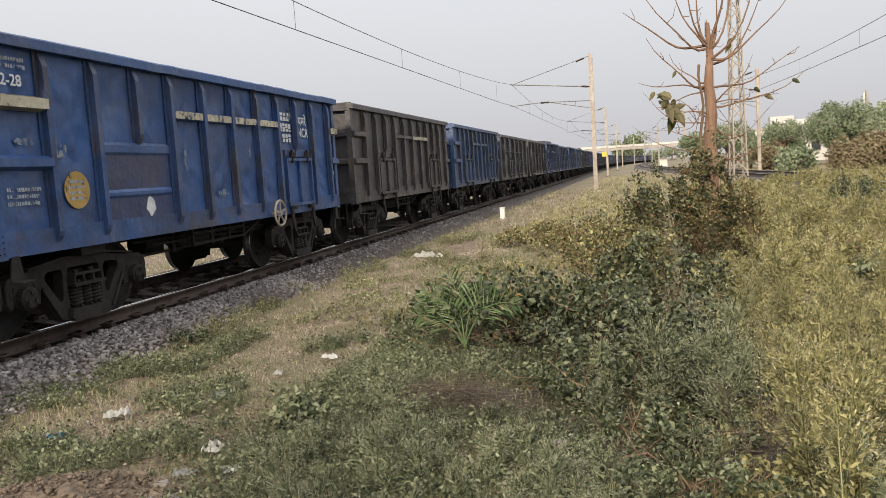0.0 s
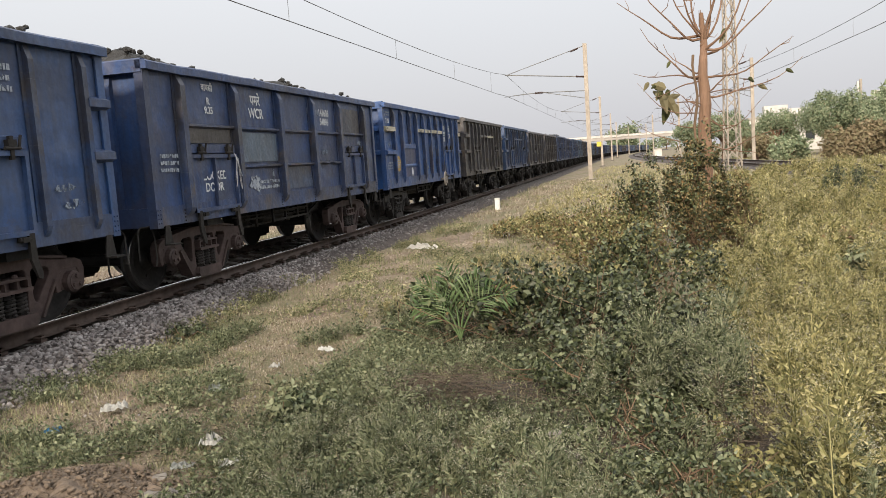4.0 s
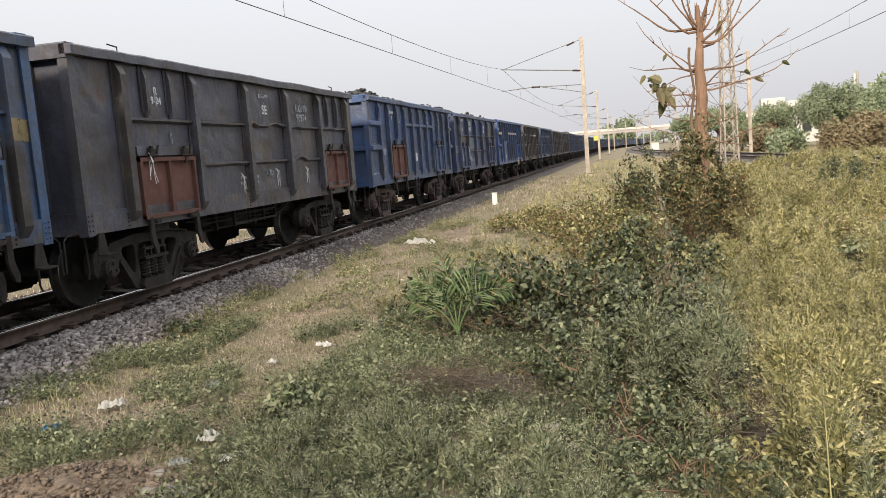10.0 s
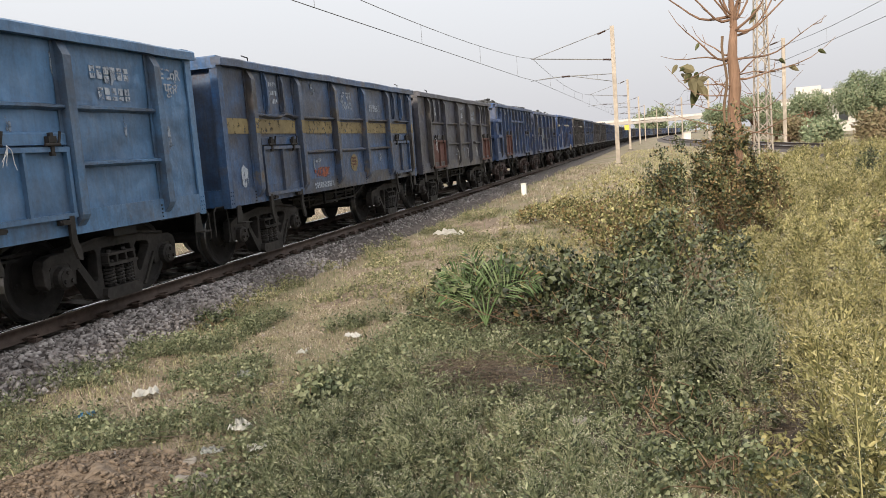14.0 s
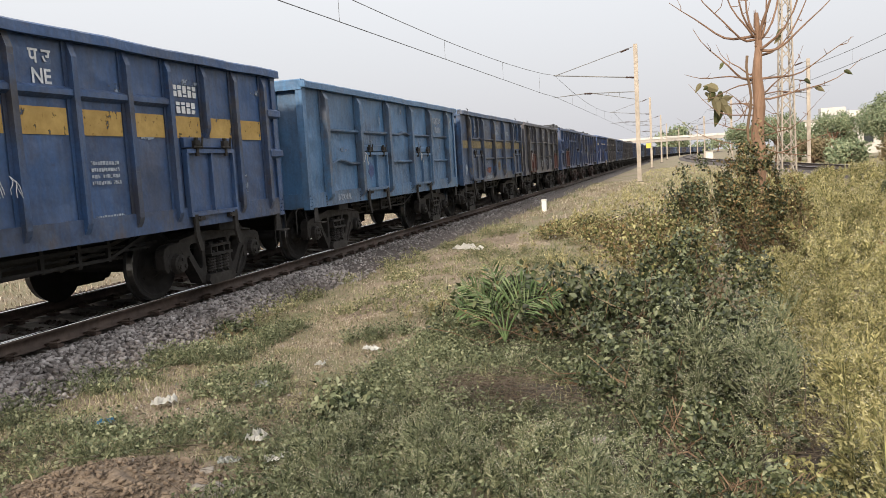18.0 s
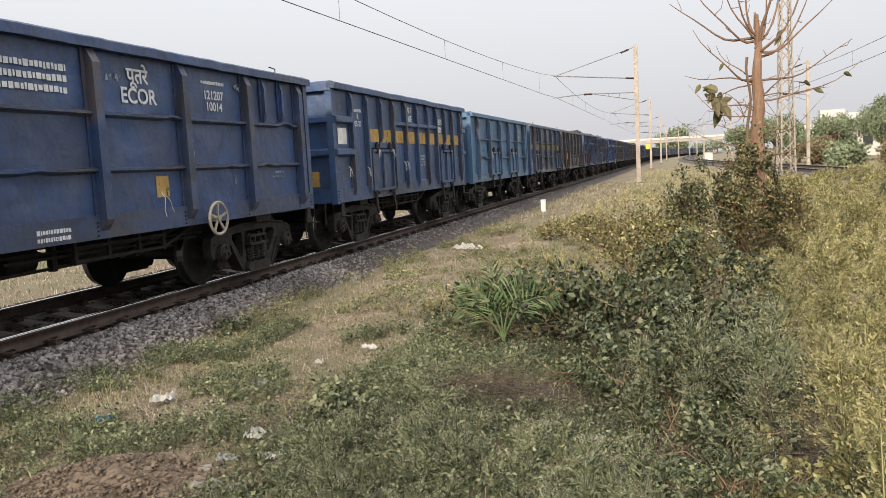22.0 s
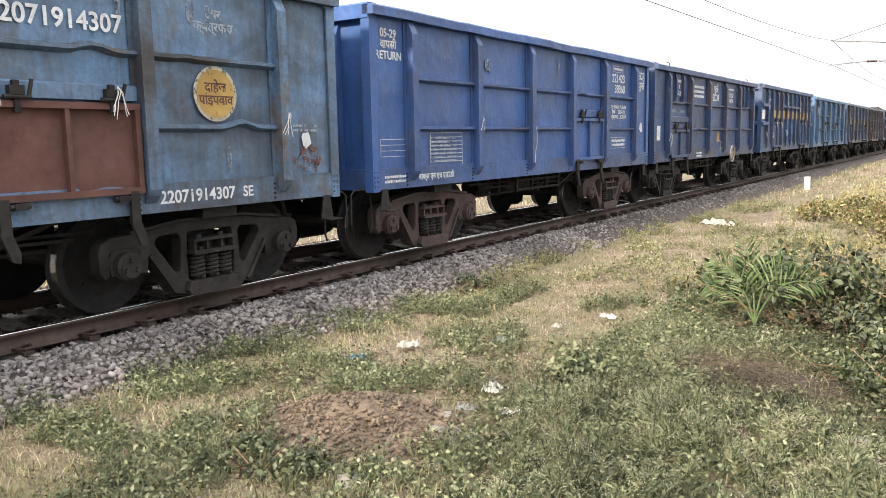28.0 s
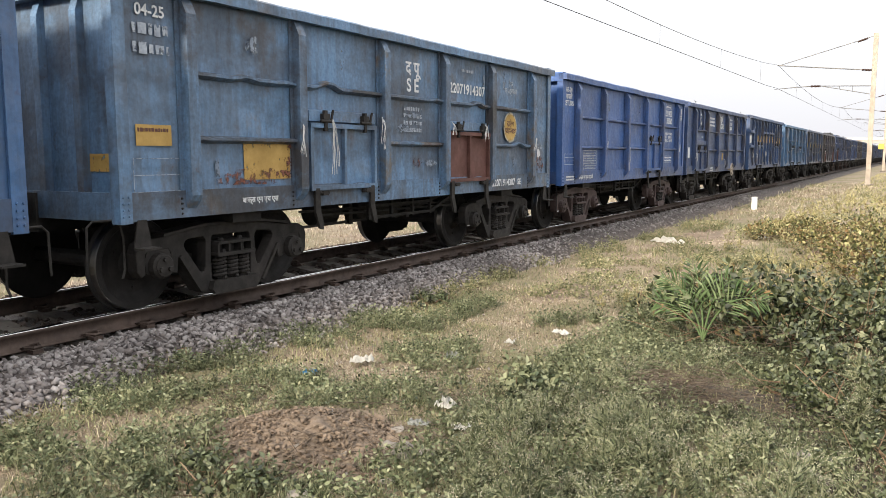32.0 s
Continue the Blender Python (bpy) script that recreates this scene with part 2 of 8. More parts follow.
WIRE_WHITE = plain("tie_wire", (0.45, 0.46, 0.48), (0.65, 0.65, 0.66), 12, (0.5, 0.7), bump=0.0)
COAL = plain("coal", (0.012, 0.012, 0.013), (0.04, 0.038, 0.037), 12, (0.5, 0.9), bump=0.8, dist=0.05)
RAIL = plain("rusty_rail", (0.045, 0.030, 0.024), (0.095, 0.065, 0.052), 12, (0.6, 0.85), 0.2)
RAILTOP = plain("polished_rail_head", (0.55, 0.54, 0.53), (0.80, 0.79, 0.78), 3, (0.08, 0.16), 1.0, 0.0)
CONCRETE = plain("sleeper_concrete", (0.085, 0.072, 0.062), (0.16, 0.14, 0.125), 9, (0.75, 0.95))
STONE = island("ballast_stone", [(0.135, 0.12, 0.12), (0.29, 0.265, 0.262), (0.52, 0.49, 0.485), (0.24, 0.205, 0.195)], 0.85, grain=14)
STONE_BROWN = island("stained_ballast", [(0.045, 0.032, 0.027), (0.085, 0.062, 0.052), (0.17, 0.135, 0.12), (0.06, 0.045, 0.04)], 0.88, grain=14)
BED = plain("ballast_bed", (0.05, 0.041, 0.039), (0.115, 0.096, 0.091), 14, (0.8, 0.95), bump=1.0, dist=0.05)
GALV = plain("mast_steel", (0.30, 0.26, 0.22), (0.46, 0.41, 0.36), 4, (0.5, 0.75), 0.2)
DARKWIRE = plain("wire_dark", (0.10, 0.10, 0.105), (0.17, 0.165, 0.16), 4, (0.5, 0.7), 0.3, 0.0)
INSUL = plain("insulator_brown", (0.05, 0.03, 0.025), (0.08, 0.05, 0.04), 6, (0.25, 0.4), bump=0)
BARK = plain("bark", (0.13, 0.075, 0.048), (0.27, 0.165, 0.11), 7, (0.8, 0.95), bump=0.9, dist=0.03, stretch=(1, 1, 0.25))
TWIG = island("twig", [(0.13, 0.085, 0.055), (0.26, 0.18, 0.12)], 0.85)
PAPER = plain("litter_white", (0.55, 0.55, 0.53), (0.8, 0.8, 0.79), 6, (0.5, 0.8), bump=0.3)
GREYBAG = plain("litter_grey", (0.22, 0.24, 0.24), (0.40, 0.42, 0.42), 6, (0.4, 0.7), bump=0.3)
BLUEBAG = plain("litter_blue", (0.03, 0.16, 0.36), (0.06, 0.28, 0.55), 6, (0.35, 0.6), bump=0.3)
ROCK = plain("pale_rock", (0.16, 0.143, 0.126), (0.28, 0.255, 0.228), 8, (0.8, 0.95), bump=0.6, dist=0.02)

DRY = island("dry_grass", [(0.13, 0.098, 0.072), (0.33, 0.272, 0.208), (0.66, 0.585, 0.48), (0.255, 0.198, 0.148)], 0.85, trans=0.1)
GREEN = island("green_grass", [(0.072, 0.082, 0.040), (0.185, 0.198, 0.102), (0.34, 0.335, 0.195), (0.46, 0.41, 0.26)], 0.8, trans=0.12)
WEED = island("weed_green", [(0.030, 0.041, 0.021), (0.118, 0.142, 0.076), (0.31, 0.325, 0.205), (0.15, 0.172, 0.096)], 0.7, trans=0.08)
PALEWEED = island("weed_pale", [(0.13, 0.125, 0.052), (0.36, 0.33, 0.155), (0.66, 0.585, 0.335), (0.30, 0.285, 0.14)], 0.8, trans=0.12)
# paler than WEED: the weeds' lit tops, put into the leaf colour
LIT_WEEDTIP = island("lit_weed_top", [(0.062, 0.077, 0.042), (0.20, 0.222, 0.130), (0.44, 0.435, 0.31)], 0.8, trans=0.08)
# darker than PALEWEED: shade on the pale weeds' lower leaves, put into colour
OLIVE = island("olive_weed", [(0.085, 0.088, 0.034), (0.265, 0.25, 0.108), (0.50, 0.45, 0.225)], 0.8, trans=0.10)
LITTERLEAF = island("dead_leaf", [(0.06, 0.045, 0.033), (0.15, 0.112, 0.08), (0.34, 0.285, 0.21), (0.10, 0.075, 0.055)], 0.85)
LEAF = island("broad_leaf", [(0.010, 0.0145, 0.006), (0.036, 0.050, 0.021), (0.16, 0.185, 0.098), (0.044, 0.053, 0.025)], 0.5, trans=0.04, spec=0.4)
YLEAF = island("yellow_green_leaf", [(0.045, 0.052, 0.017), (0.165, 0.165, 0.06), (0.45, 0.425, 0.215), (0.13, 0.105, 0.048)], 0.6, trans=0.08)
OLEAF = island("brown_green_leaf", [(0.024, 0.031, 0.012), (0.090, 0.098, 0.040), (0.22, 0.135, 0.062), (0.28, 0.245, 0.13)], 0.65, trans=0.06)
# leaf colour lightened to carry the haze over the far trees
HAZED_LEAF = island("hazed_far_leaf", [(0.160, 0.209, 0.128), (0.246, 0.297, 0.180), (0.377, 0.392, 0.255)], 0.8, trans=0.18)
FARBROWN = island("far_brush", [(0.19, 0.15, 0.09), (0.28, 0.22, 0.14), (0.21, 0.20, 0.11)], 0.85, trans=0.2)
PALM = island("palm_leaflet", [(0.065, 0.115, 0.048), (0.13, 0.195, 0.085), (0.25, 0.31, 0.165)], 0.45, trans=0.10)
BIGLEAF = island("big_dry_leaf", [(0.17, 0.15, 0.085), (0.25, 0.22, 0.13), (0.13, 0.13, 0.07)], 0.7, trans=0.2)
FLOWER = island("small_flowers", [(0.30, 0.29, 0.22), (0.56, 0.54, 0.46)], 0.8)
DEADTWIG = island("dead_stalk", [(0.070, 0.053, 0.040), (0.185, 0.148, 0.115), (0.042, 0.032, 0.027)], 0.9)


def ground_material():
    m, nt, b = nodes_of("ground_soil")
    v = coords(nt, "Object")
    n1, n2, n3 = noise_node(nt, v, 0.35, 5, 0.6), noise_node(nt, v, 2.2, 6, 0.65), noise_node(nt, v, 24, 6, 0.75)
    soil = mixed(nt, band(nt, n2, 0.35, 0.65), (0.17, 0.128, 0.095), (0.28, 0.222, 0.168))
    green = mixed(nt, n3, (0.09, 0.095, 0.045), (0.19, 0.18, 0.09))
    c = mixed(nt, band(nt, n1, 0.40, 0.62), soil, green)
    c = mixed(nt, band(nt, n3, 0.35, 0.75, 0.0, 0.6), c, (0.10, 0.08, 0.055))
    nt.links.new(c, b.inputs["Base Color"])
    b.inputs["Roughness"].default_value = 0.95
    bumped(nt, b, maths(nt, "ADD", n3, n2), 0.8, 0.03)
    return m


SOIL = ground_material()
# soil coloured dark to carry the shade under the weeds
SHADE_SOIL = plain("leaf_mould", (0.032, 0.026, 0.021), (0.075, 0.060, 0.048), 22, (0.85, 0.97), bump=0.9, dist=0.02)
DIRT = plain("bare_dirt", (0.125, 0.093, 0.068), (0.235, 0.182, 0.138), 16, (0.85, 0.97), bump=0.9, dist=0.03)
REDSOIL = plain("red_soil", (0.26, 0.125, 0.065), (0.40, 0.21, 0.115), 8, (0.85, 0.97), bump=0.8, dist=0.03)
WALLWHITE = plain("pale_render", (0.50, 0.48, 0.46), (0.68, 0.66, 0.63), 1.2, (0.7, 0.9), bump=0.1)
ROADGREY = plain("bridge_concrete", (0.34, 0.31, 0.29), (0.46, 0.43, 0.40), 0.6, (0.8, 0.9), bump=0.1)
GLASSDARK = plain("window_dark", (0.03, 0.035, 0.04), (0.06, 0.065, 0.07), 3, (0.15, 0.3), bump=0)


# ---- mesh helpers ----
def part(name, mesh, material, parent=None, label="", at=None):
    """One mesh object under a thing (or at top level)."""
    if isinstance(mesh, bmesh.types.BMesh):
        bm, mesh = mesh, bpy.data.meshes.new(name)
        bm.to_mesh(mesh)
        bm.free()
    if material is not None and not mesh.materials:
        mesh.materials.append(material)
    ob = new(name, mesh)
    if parent is not None:
        ob.parent = parent
    if at is not None:
        ob.matrix_basis = at
    if label:
        ob["label"] = label
    return ob


def thing(name, label, category, at=None, group="", kind=""):
    ob = new(name)
    ob.empty_display_size = 0.2
    if at is not None:
        ob.matrix_basis = at
    return tagged(ob, label, category, group, kind)


def box(bm, x0, x1, y0, y1, z0, z1):
    vs = [bm.verts.new((x, y, z)) for x in (x0, x1) for y in (y0, y1) for z in (z0, z1)]
    for f in ((0, 1, 3, 2), (4, 6, 7, 5), (0, 4, 5, 1), (2, 3, 7, 6), (0, 2, 6, 4), (1, 5, 7, 3)):
        bm.faces.new([vs[i] for i in f])
    return vs


def prism(bm, outline, axis, lo, hi):
    """A flat outline (pairs) pushed out along an axis: 'x' takes (y, z), 'y' takes (x, z), 'z' takes (x, y)."""
    def at(p, v):
        return (v, *p) if axis == "x" else (p[0], v, p[1]) if axis == "y" else (*p, v)
    a = [bm.verts.new(at(p, lo)) for p in outline]
    b = [bm.verts.new(at(p, hi)) for p in outline]
    bm.faces.new(a[::-1])
    bm.faces.new(b)
    for i in range(len(a)):
        j = (i + 1) % len(a)
        bm.faces.new((a[i], a[j], b[j], b[i]))


def bar(bm, p, q, w, d, up=(1, 0, 0)):
    """A square bar from p to q, w wide across and d deep along 'up'."""
    p, q = Vector(p), Vector(q)
    t = (q - p).normalized()
    u = Vector(up)
    u = (u - t * u.dot(t)).normalized()
    s = t.cross(u)
    vs = [bm.verts.new(c + s * (a * w / 2) + u * (b * d / 2)) for c in (p, q) for a, b in ((-1, -1), (1, -1), (1, 1), (-1, 1))]
    for i in range(4):
        j = (i + 1) % 4
        bm.faces.new((vs[i], vs[j], vs[4 + j], vs[4 + i]))
    bm.faces.new(vs[3::-1])
    bm.faces.new(vs[4:])


def tube(bm, pts, radii, sides=6, caps=True):
    pts = [Vector(p) for p in pts]
    if not hasattr(radii, "__len__"):
        radii = [radii] * len(pts)
    rings = []
    ref = Vector((0.31, 0.17, 0.94))
    for i, p in enumerate(pts):
        t = (pts[min(i + 1, len(pts) - 1)] - pts[max(i - 1, 0)]).normalized()
        r = ref if abs(t.dot(ref)) < 0.95 else Vector((1, 0, 0))
        u = (r - t * r.dot(t)).normalized()
        w = t.cross(u)
        rings.append([bm.verts.new(p + (u * math.cos(a) + w * math.sin(a)) * radii[i]) for a in (2 * math.pi * k / sides for k in range(sides))])
    for a, b in zip(rings, rings[1:]):
        for k in range(sides):
            bm.faces.new((a[k], a[(k + 1) % sides], b[(k + 1) % sides], b[k]))
    if caps:
        bm.faces.new(rings[0][::-1])
        bm.faces.new(rings[-1])


def lathe(bm, profile, axis="x", sides=28, centre=(0, 0, 0), caps=True):
    """Turns (along, radius) pairs about an axis."""
    rings = []
    for h, r in profile:
        ring = []
        for k in range(sides):
            a = 2 * math.pi * k / sides
            p = (h, r * math.cos(a), r * math.sin(a)) if axis == "x" else (r * math.cos(a), h, r * math.sin(a)) if axis == "y" else (r * math.cos(a), r * math.sin(a), h)
            ring.append(bm.verts.new(Vector(p) + Vector(centre)))
        rings.append(ring)
    for a, b in zip(rings, rings[1:]):
        for k in range(sides):
            bm.faces.new((a[k], a[(k + 1) % sides], b[(k + 1) % sides], b[k]))
    if caps:
        bm.faces.new(rings[0][::-1])
        bm.faces.new(rings[-1])


def solid(build, *args):
    bm = bmesh.new()
    build(bm, *args)
    bmesh.ops.recalc_face_normals(bm, faces=bm.faces)
    return bm


def mesh_np(name, verts, faces, material):
    """A mesh from arrays: verts (n, 3), faces (m, k)."""
    verts, faces = np.asarray(verts, np.float32), np.asarray(faces, np.int32)
    me = bpy.data.meshes.new(name)
    k = faces.shape[1]
    me.vertices.add(len(verts))
    me.vertices.foreach_set("co", verts.ravel())
    me.loops.add(faces.size)
    me.loops.foreach_set("vertex_index", faces.ravel())
    me.polygons.add(len(faces))
    me.polygons.foreach_set("loop_start", np.arange(0, faces.size, k, dtype=np.int32))
    me.update(calc_edges=True)
    me.materials.append(material)
    return me


# ---- the lie of the land and of the tracks ----
TRACK = -7.83          # centre line of the near track
BEND = 185.0           # it runs straight to here, then bends gently to the right
BEND_R = 1900.0


def track_at(y):
    """Centre line and heading (radians, to the right) at the distance y along the line."""
    if y < BEND:
        return TRACK, y, 0.0
    a = (y - BEND) / BEND_R
    return TRACK + BEND_R * (1 - math.cos(a)), BEND + BEND_R * math.sin(a), a


SIDE_PTS = [(-80, 10.0), (-30, 9.7), (0, 9.4), (20, 9.05), (32, 8.8), (45, 8.2), (68, 6.7), (105, 4.2), (150, 2.4), (200, 2.2), (300, 5.5), (400, 13.0), (520, 27.0)]


def side_x(y):
    return float(np.interp(y, *zip(*SIDE_PTS)))


def smooth(a, b, x):
    t = min(1.0, max(0.0, (x - a) / (b - a)))
    return t * t * (3 - 2 * t)


def ground_z(x, y):
    """Height of the ground; the near rail head is at 0."""
    z = -0.43 + 0.16 * smooth(-5.5, -1.0, x)
    z += 0.10 * smooth(2.0, 7.0, x) + 0.14 * smooth(10, 40, y) * smooth(-5.5, 0, x)
    z += 0.16 * math.exp(-((x + 3.55) ** 2 / 0.30 + (y - 3.95) ** 2 / 0.30))
    z -= 0.12 * math.exp(-((x - 0.3) ** 2 / 2.0 + (y - 7.5) ** 2 / 6.0))
    if -6.0 < x < 14 and y < 45:
        z += 0.05 * noise.noise((x * 0.9, y * 0.9, 0.3)) + 0.02 * noise.noise((x * 3.1, y * 3.1, 1.7))
    if x < -5.6:
        z = min(z, -0.40)
    d = abs(x - side_x(y))
    z += 0.10 * (1 - smooth(1.6, 4.0, d)) * smooth(-10, 30, y)
    return z


# ---- the ground: one sheet to the horizon ----
def build_ground():
    def ticks(spans):
        out = []
        for a, b, n in spans:
            out += list(np.linspace(a, b, n, endpoint=False))
        return out + [spans[-1][1]]
    xs = ticks([(-3000, -300, 10), (-300, -40, 14), (-40, -12, 14), (-12, -6, 12), (-6, 8, 100), (8, 40, 40), (40, 300, 20), (300, 3000, 10)])
    ys = ticks([(-1500, -60, 10), (-60, -4, 16), (-4, 26, 190), (26, 80, 90), (80, 300, 60), (300, 3500, 16)])
    verts = [(x, y, ground_z(x, y)) for y in ys for x in xs]
    w = len(xs)
    faces = [(j * w + i, j * w + i + 1, (j + 1) * w + i + 1, (j + 1) * w + i) for j in range(len(ys) - 1) for i in range(w - 1)]
    me = mesh_np("ground", verts, faces, SOIL)
    me.polygons.foreach_set("use_smooth", np.ones(len(faces), bool))
    return tagged(part("ground", me, None), "dry trampled earth with patchy grass beside the railway", "ground", kind="structure")


ground = build_ground()


def line_pts(y0, y1, step, side=False):
    ys = np.arange(y0, y1 + step, step)
    return [(side_x(y), y, 0.0) for y in ys] if side else [track_at(y) for y in ys]


RAIL_SEC = [(-0.068, -0.172), (0.068, -0.172), (0.068, -0.160), (0.014, -0.142), (0.010, -0.045), (0.034, -0.034), (0.034, -0.004), (0.022, 0.0), (-0.022, 0.0), (-0.034, -0.004), (-0.034, -0.034), (-0.010, -0.045), (-0.014, -0.142), (-0.068, -0.160)]


def sweep(section, pts, off, lift=0.0):
    """A section swept along (x, y, heading) points, moved off to the side."""
    verts, faces, n = [], [], len(section)
    for x, y, a in pts:
        c, s = math.cos(a), math.sin(a)
        verts += [(x + (off + u) * c, y - (off + u) * s, v + lift) for u, v in section]
    for j in range(len(pts) - 1):
        for i in range(n):
            k = (i + 1) % n
            faces.append((j * n + i, j * n + k, (j + 1) * n + k, (j + 1) * n + i))
    return verts, faces


GAUGE = 1.676 / 2 + 0.034


def build_track(name, label, pts, lift, bed):
    tr = thing(name, label, "railway track", kind="structure")
    for s in (-1, 1):
        v, f = sweep(RAIL_SEC, pts, s * GAUGE, lift)
        rail = part("rail", mesh_np("rail", v, f, RAIL), None, tr)
        v, f = sweep([(-0.034, -0.012), (0.034, -0.012), (0.033, 0.002), (0.027, 0.004), (-0.027, 0.004), (-0.033, 0.002)], pts, s * GAUGE, lift)
        part("rail_head", mesh_np("rail_head", v, f, RAILTOP), None, rail, "wheel-polished bright rail head")
    v, f = sweep(bed, pts, 0.0, lift)
    part("ballast_bed", mesh_np("ballast_bed", v, f, BED), None, tr)
    return tr


main_track = build_track("railway_track", "straight broad-gauge track, rusty rails with polished heads on stone ballast", line_pts(-60, 184, 8) + line_pts(186, 620, 12), 0.0,
                         [(-4.2, -0.75), (-3.2, -0.40), (-1.9, -0.25), (-0.8, -0.25), (0.8, -0.25), (1.38, -0.19), (1.75, -0.34), (2.15, -0.52), (2.3, -0.75)])
side_track = build_track("railway_track", "curving second track on a low bank beyond the weeds", [(x, y, math.atan2(side_x(y + 2) - side_x(y - 2), 4)) for x, y, _ in line_pts(-70, 500, 6, True)], 0.34,
                         [(-2.6, -0.7), (-1.6, -0.2), (1.6, -0.2), (2.6, -0.7)])


# ---- open coal wagons ----
WHEEL_R = 0.48
MESH = {}


def cached(key, build, material):
    """One mesh for all alike parts of wagons of one height."""
    full = (key, ZT)
    if full not in MESH:
        bm = solid(build)
        me = bpy.data.meshes.new(key if isinstance(key, str) else str(key[0]))
        bm.to_mesh(me)
        bm.free()
        me.materials.append(material)
        MESH[full] = me
    return MESH[full]


KINDS = {  # length, bogie centre, stanchion rows from the front end, width and depth of a stanchion
    "N": dict(L=9.80, top=3.305, bogie=3.262, w=0.085, d=0.085, rows=[-0.42, -1.30, -2.10, -2.92, -3.74, -4.64, -5.52, -6.40, -7.20, -8.05, -8.90], short={-2.10, -7.20}),
    "H": dict(L=10.03, top=3.25, bogie=3.345, w=0.13, d=0.12, rows=[-0.92, -2.60, -4.17, -5.80, -7.54, -9.20], short=set()),
    "A": dict(L=9.95, top=3.25, bogie=3.30, w=0.13, d=0.12, rows=[-0.42, -2.15, -3.82, -5.52, -7.25, -9.02], short=set()),
}
Z0, Z1 = 0.97, 1.22
ZT = 3.25          # top of the coping; make_wagon sets it for its kind


def floor_plate(L):
    def build(bm):
        box(bm, -1.46, 1.46, -L / 2 + 0.05, L / 2 - 0.05, Z1 - 0.06, Z1 - 0.02)
    return build


def side_sheet(L, seed, amp, rows):
    """The side plating, bulged and buckled between the stanchions."""
    def build(bm):
        h, ny, nz = L / 2, 190, 38
        stops = [h + a for a in rows] + [h, -h]
        front, back = [], []
        for j in range(nz + 1):
            z = Z1 + (ZT - 0.1 - Z1) * j / nz
            fr, bk = [], []
            for i in range(ny + 1):
                y = -h + 0.10 + (L - 0.2) * i / ny
                hold = min(1.0, min(abs(y - q) for q in stops) / 0.30) * min(1.0, (z - Z1) / 0.2, (ZT - 0.1 - z) / 0.25)
                n = noise.noise((y * 1.1, z * 1.3, seed)) * 0.9 + 0.6 * abs(noise.noise((y * 2.6 + z, z * 2.2, seed + 3))) + (0.55 * abs(noise.noise((y * 5.5, z * 3.2, seed + 9))) + 0.30 * noise.noise((y * 11, z * 7, seed + 11))) * min(1.0, amp / 0.03)
                ridge = 1 - abs(noise.noise((y * 0.9 + z * 0.8, z * 1.1 - y * 0.25, seed + 17))) * 5
                n += 1.1 * max(0.0, ridge) * max(0.0, noise.noise((y * 0.7, z * 0.9, seed + 23)) + 0.25)
                x = min(1.4772, 1.470 + amp * hold * (n - 0.6))
                fr.append(bm.verts.new((x, y, z)))
                bk.append(bm.verts.new((x - 0.012, y, z)))
            front.append(fr)
            back.append(bk)
        for j in range(nz):
            for i in range(ny):
                bm.faces.new((front[j][i], front[j][i + 1], front[j + 1][i + 1], front[j + 1][i])).smooth = True
                bm.faces.new((back[j][i], back[j + 1][i], back[j + 1][i + 1], back[j][i + 1]))
        for i in range(ny):
            bm.faces.new((front[nz][i], front[nz][i + 1], back[nz][i + 1], back[nz][i]))
    return build


def flat_sheet(L):
    def build(bm):
        box(bm, 1.464, 1.476, -L / 2 + 0.10, L / 2 - 0.10, Z1, ZT - 0.1)
    return build


def sole_bar(L):
    def build(bm):
        box(bm, 1.478, 1.502, -L / 2, L / 2, Z0, Z1 + 0.02)
        box(bm, 1.40, 1.478, -L / 2, L / 2, Z0, Z0 + 0.012)
    return build


def end_sheet(bm):
    box(bm, -1.46, 1.46, -0.116, -0.104, Z1, ZT - 0.08)


def end_sill(bm):
    box(bm, -1.476, 1.476, -0.032, -0.008, Z0, Z1 + 0.02)


def draw_along(bm, profile, ys, shift):
    """A profile of (x, z) drawn along y, each station pushed aside by shift(y)."""
    rings = []
    for y in ys:
        dx, dz = shift(y)
        rings.append([bm.verts.new((a + dx, y, b + dz)) for a, b in profile])
    for p, q in zip(rings, rings[1:]):
        for k in range(len(profile)):
            m = (k + 1) % len(profile)
            bm.faces.new((p[k], p[m], q[m], q[k]))
    bm.faces.new(rings[0][::-1])
    bm.faces.new(rings[-1])


def coping(L, seed=0):
    def build(bm):
        h = L / 2 + 0.03
        draw_along(bm, [(1.42, ZT - 0.115), (1.585, ZT - 0.125), (1.585, ZT - 0.02), (1.565, ZT), (1.42, ZT)], np.linspace(-h, h, 60 if seed else 2),
              lambda y: ((0.010 * noise.noise((y * 0.9, seed, 3.0)), 0.016 * noise.noise((y * 0.8, seed, 1.0)) + 0.008 * noise.noise((y * 3.0, seed, 2.0))) if seed else (0, 0)))
    return build


def end_coping(bm):
    prism(bm, [(-0.15, ZT - 0.15), (0.03, ZT - 0.16), (0.03, ZT + 0.005), (0.01, ZT + 0.025), (-0.15, ZT + 0.025)], "x", -1.50, 1.50)


def stanchion(w, d, z0, z1):
    def build(bm):
        prism(bm, [(0, z0), (d * 0.75, z0 + 0.10), (d, z0 + 0.16), (d, z1 - 0.16), (d * 0.35, z1), (0, z1)], "y", -w / 2, w / 2)
        box(bm, 0.0, 0.012, -w / 2 - 0.05, -w / 2, z0 + 0.1, z1)
    return build


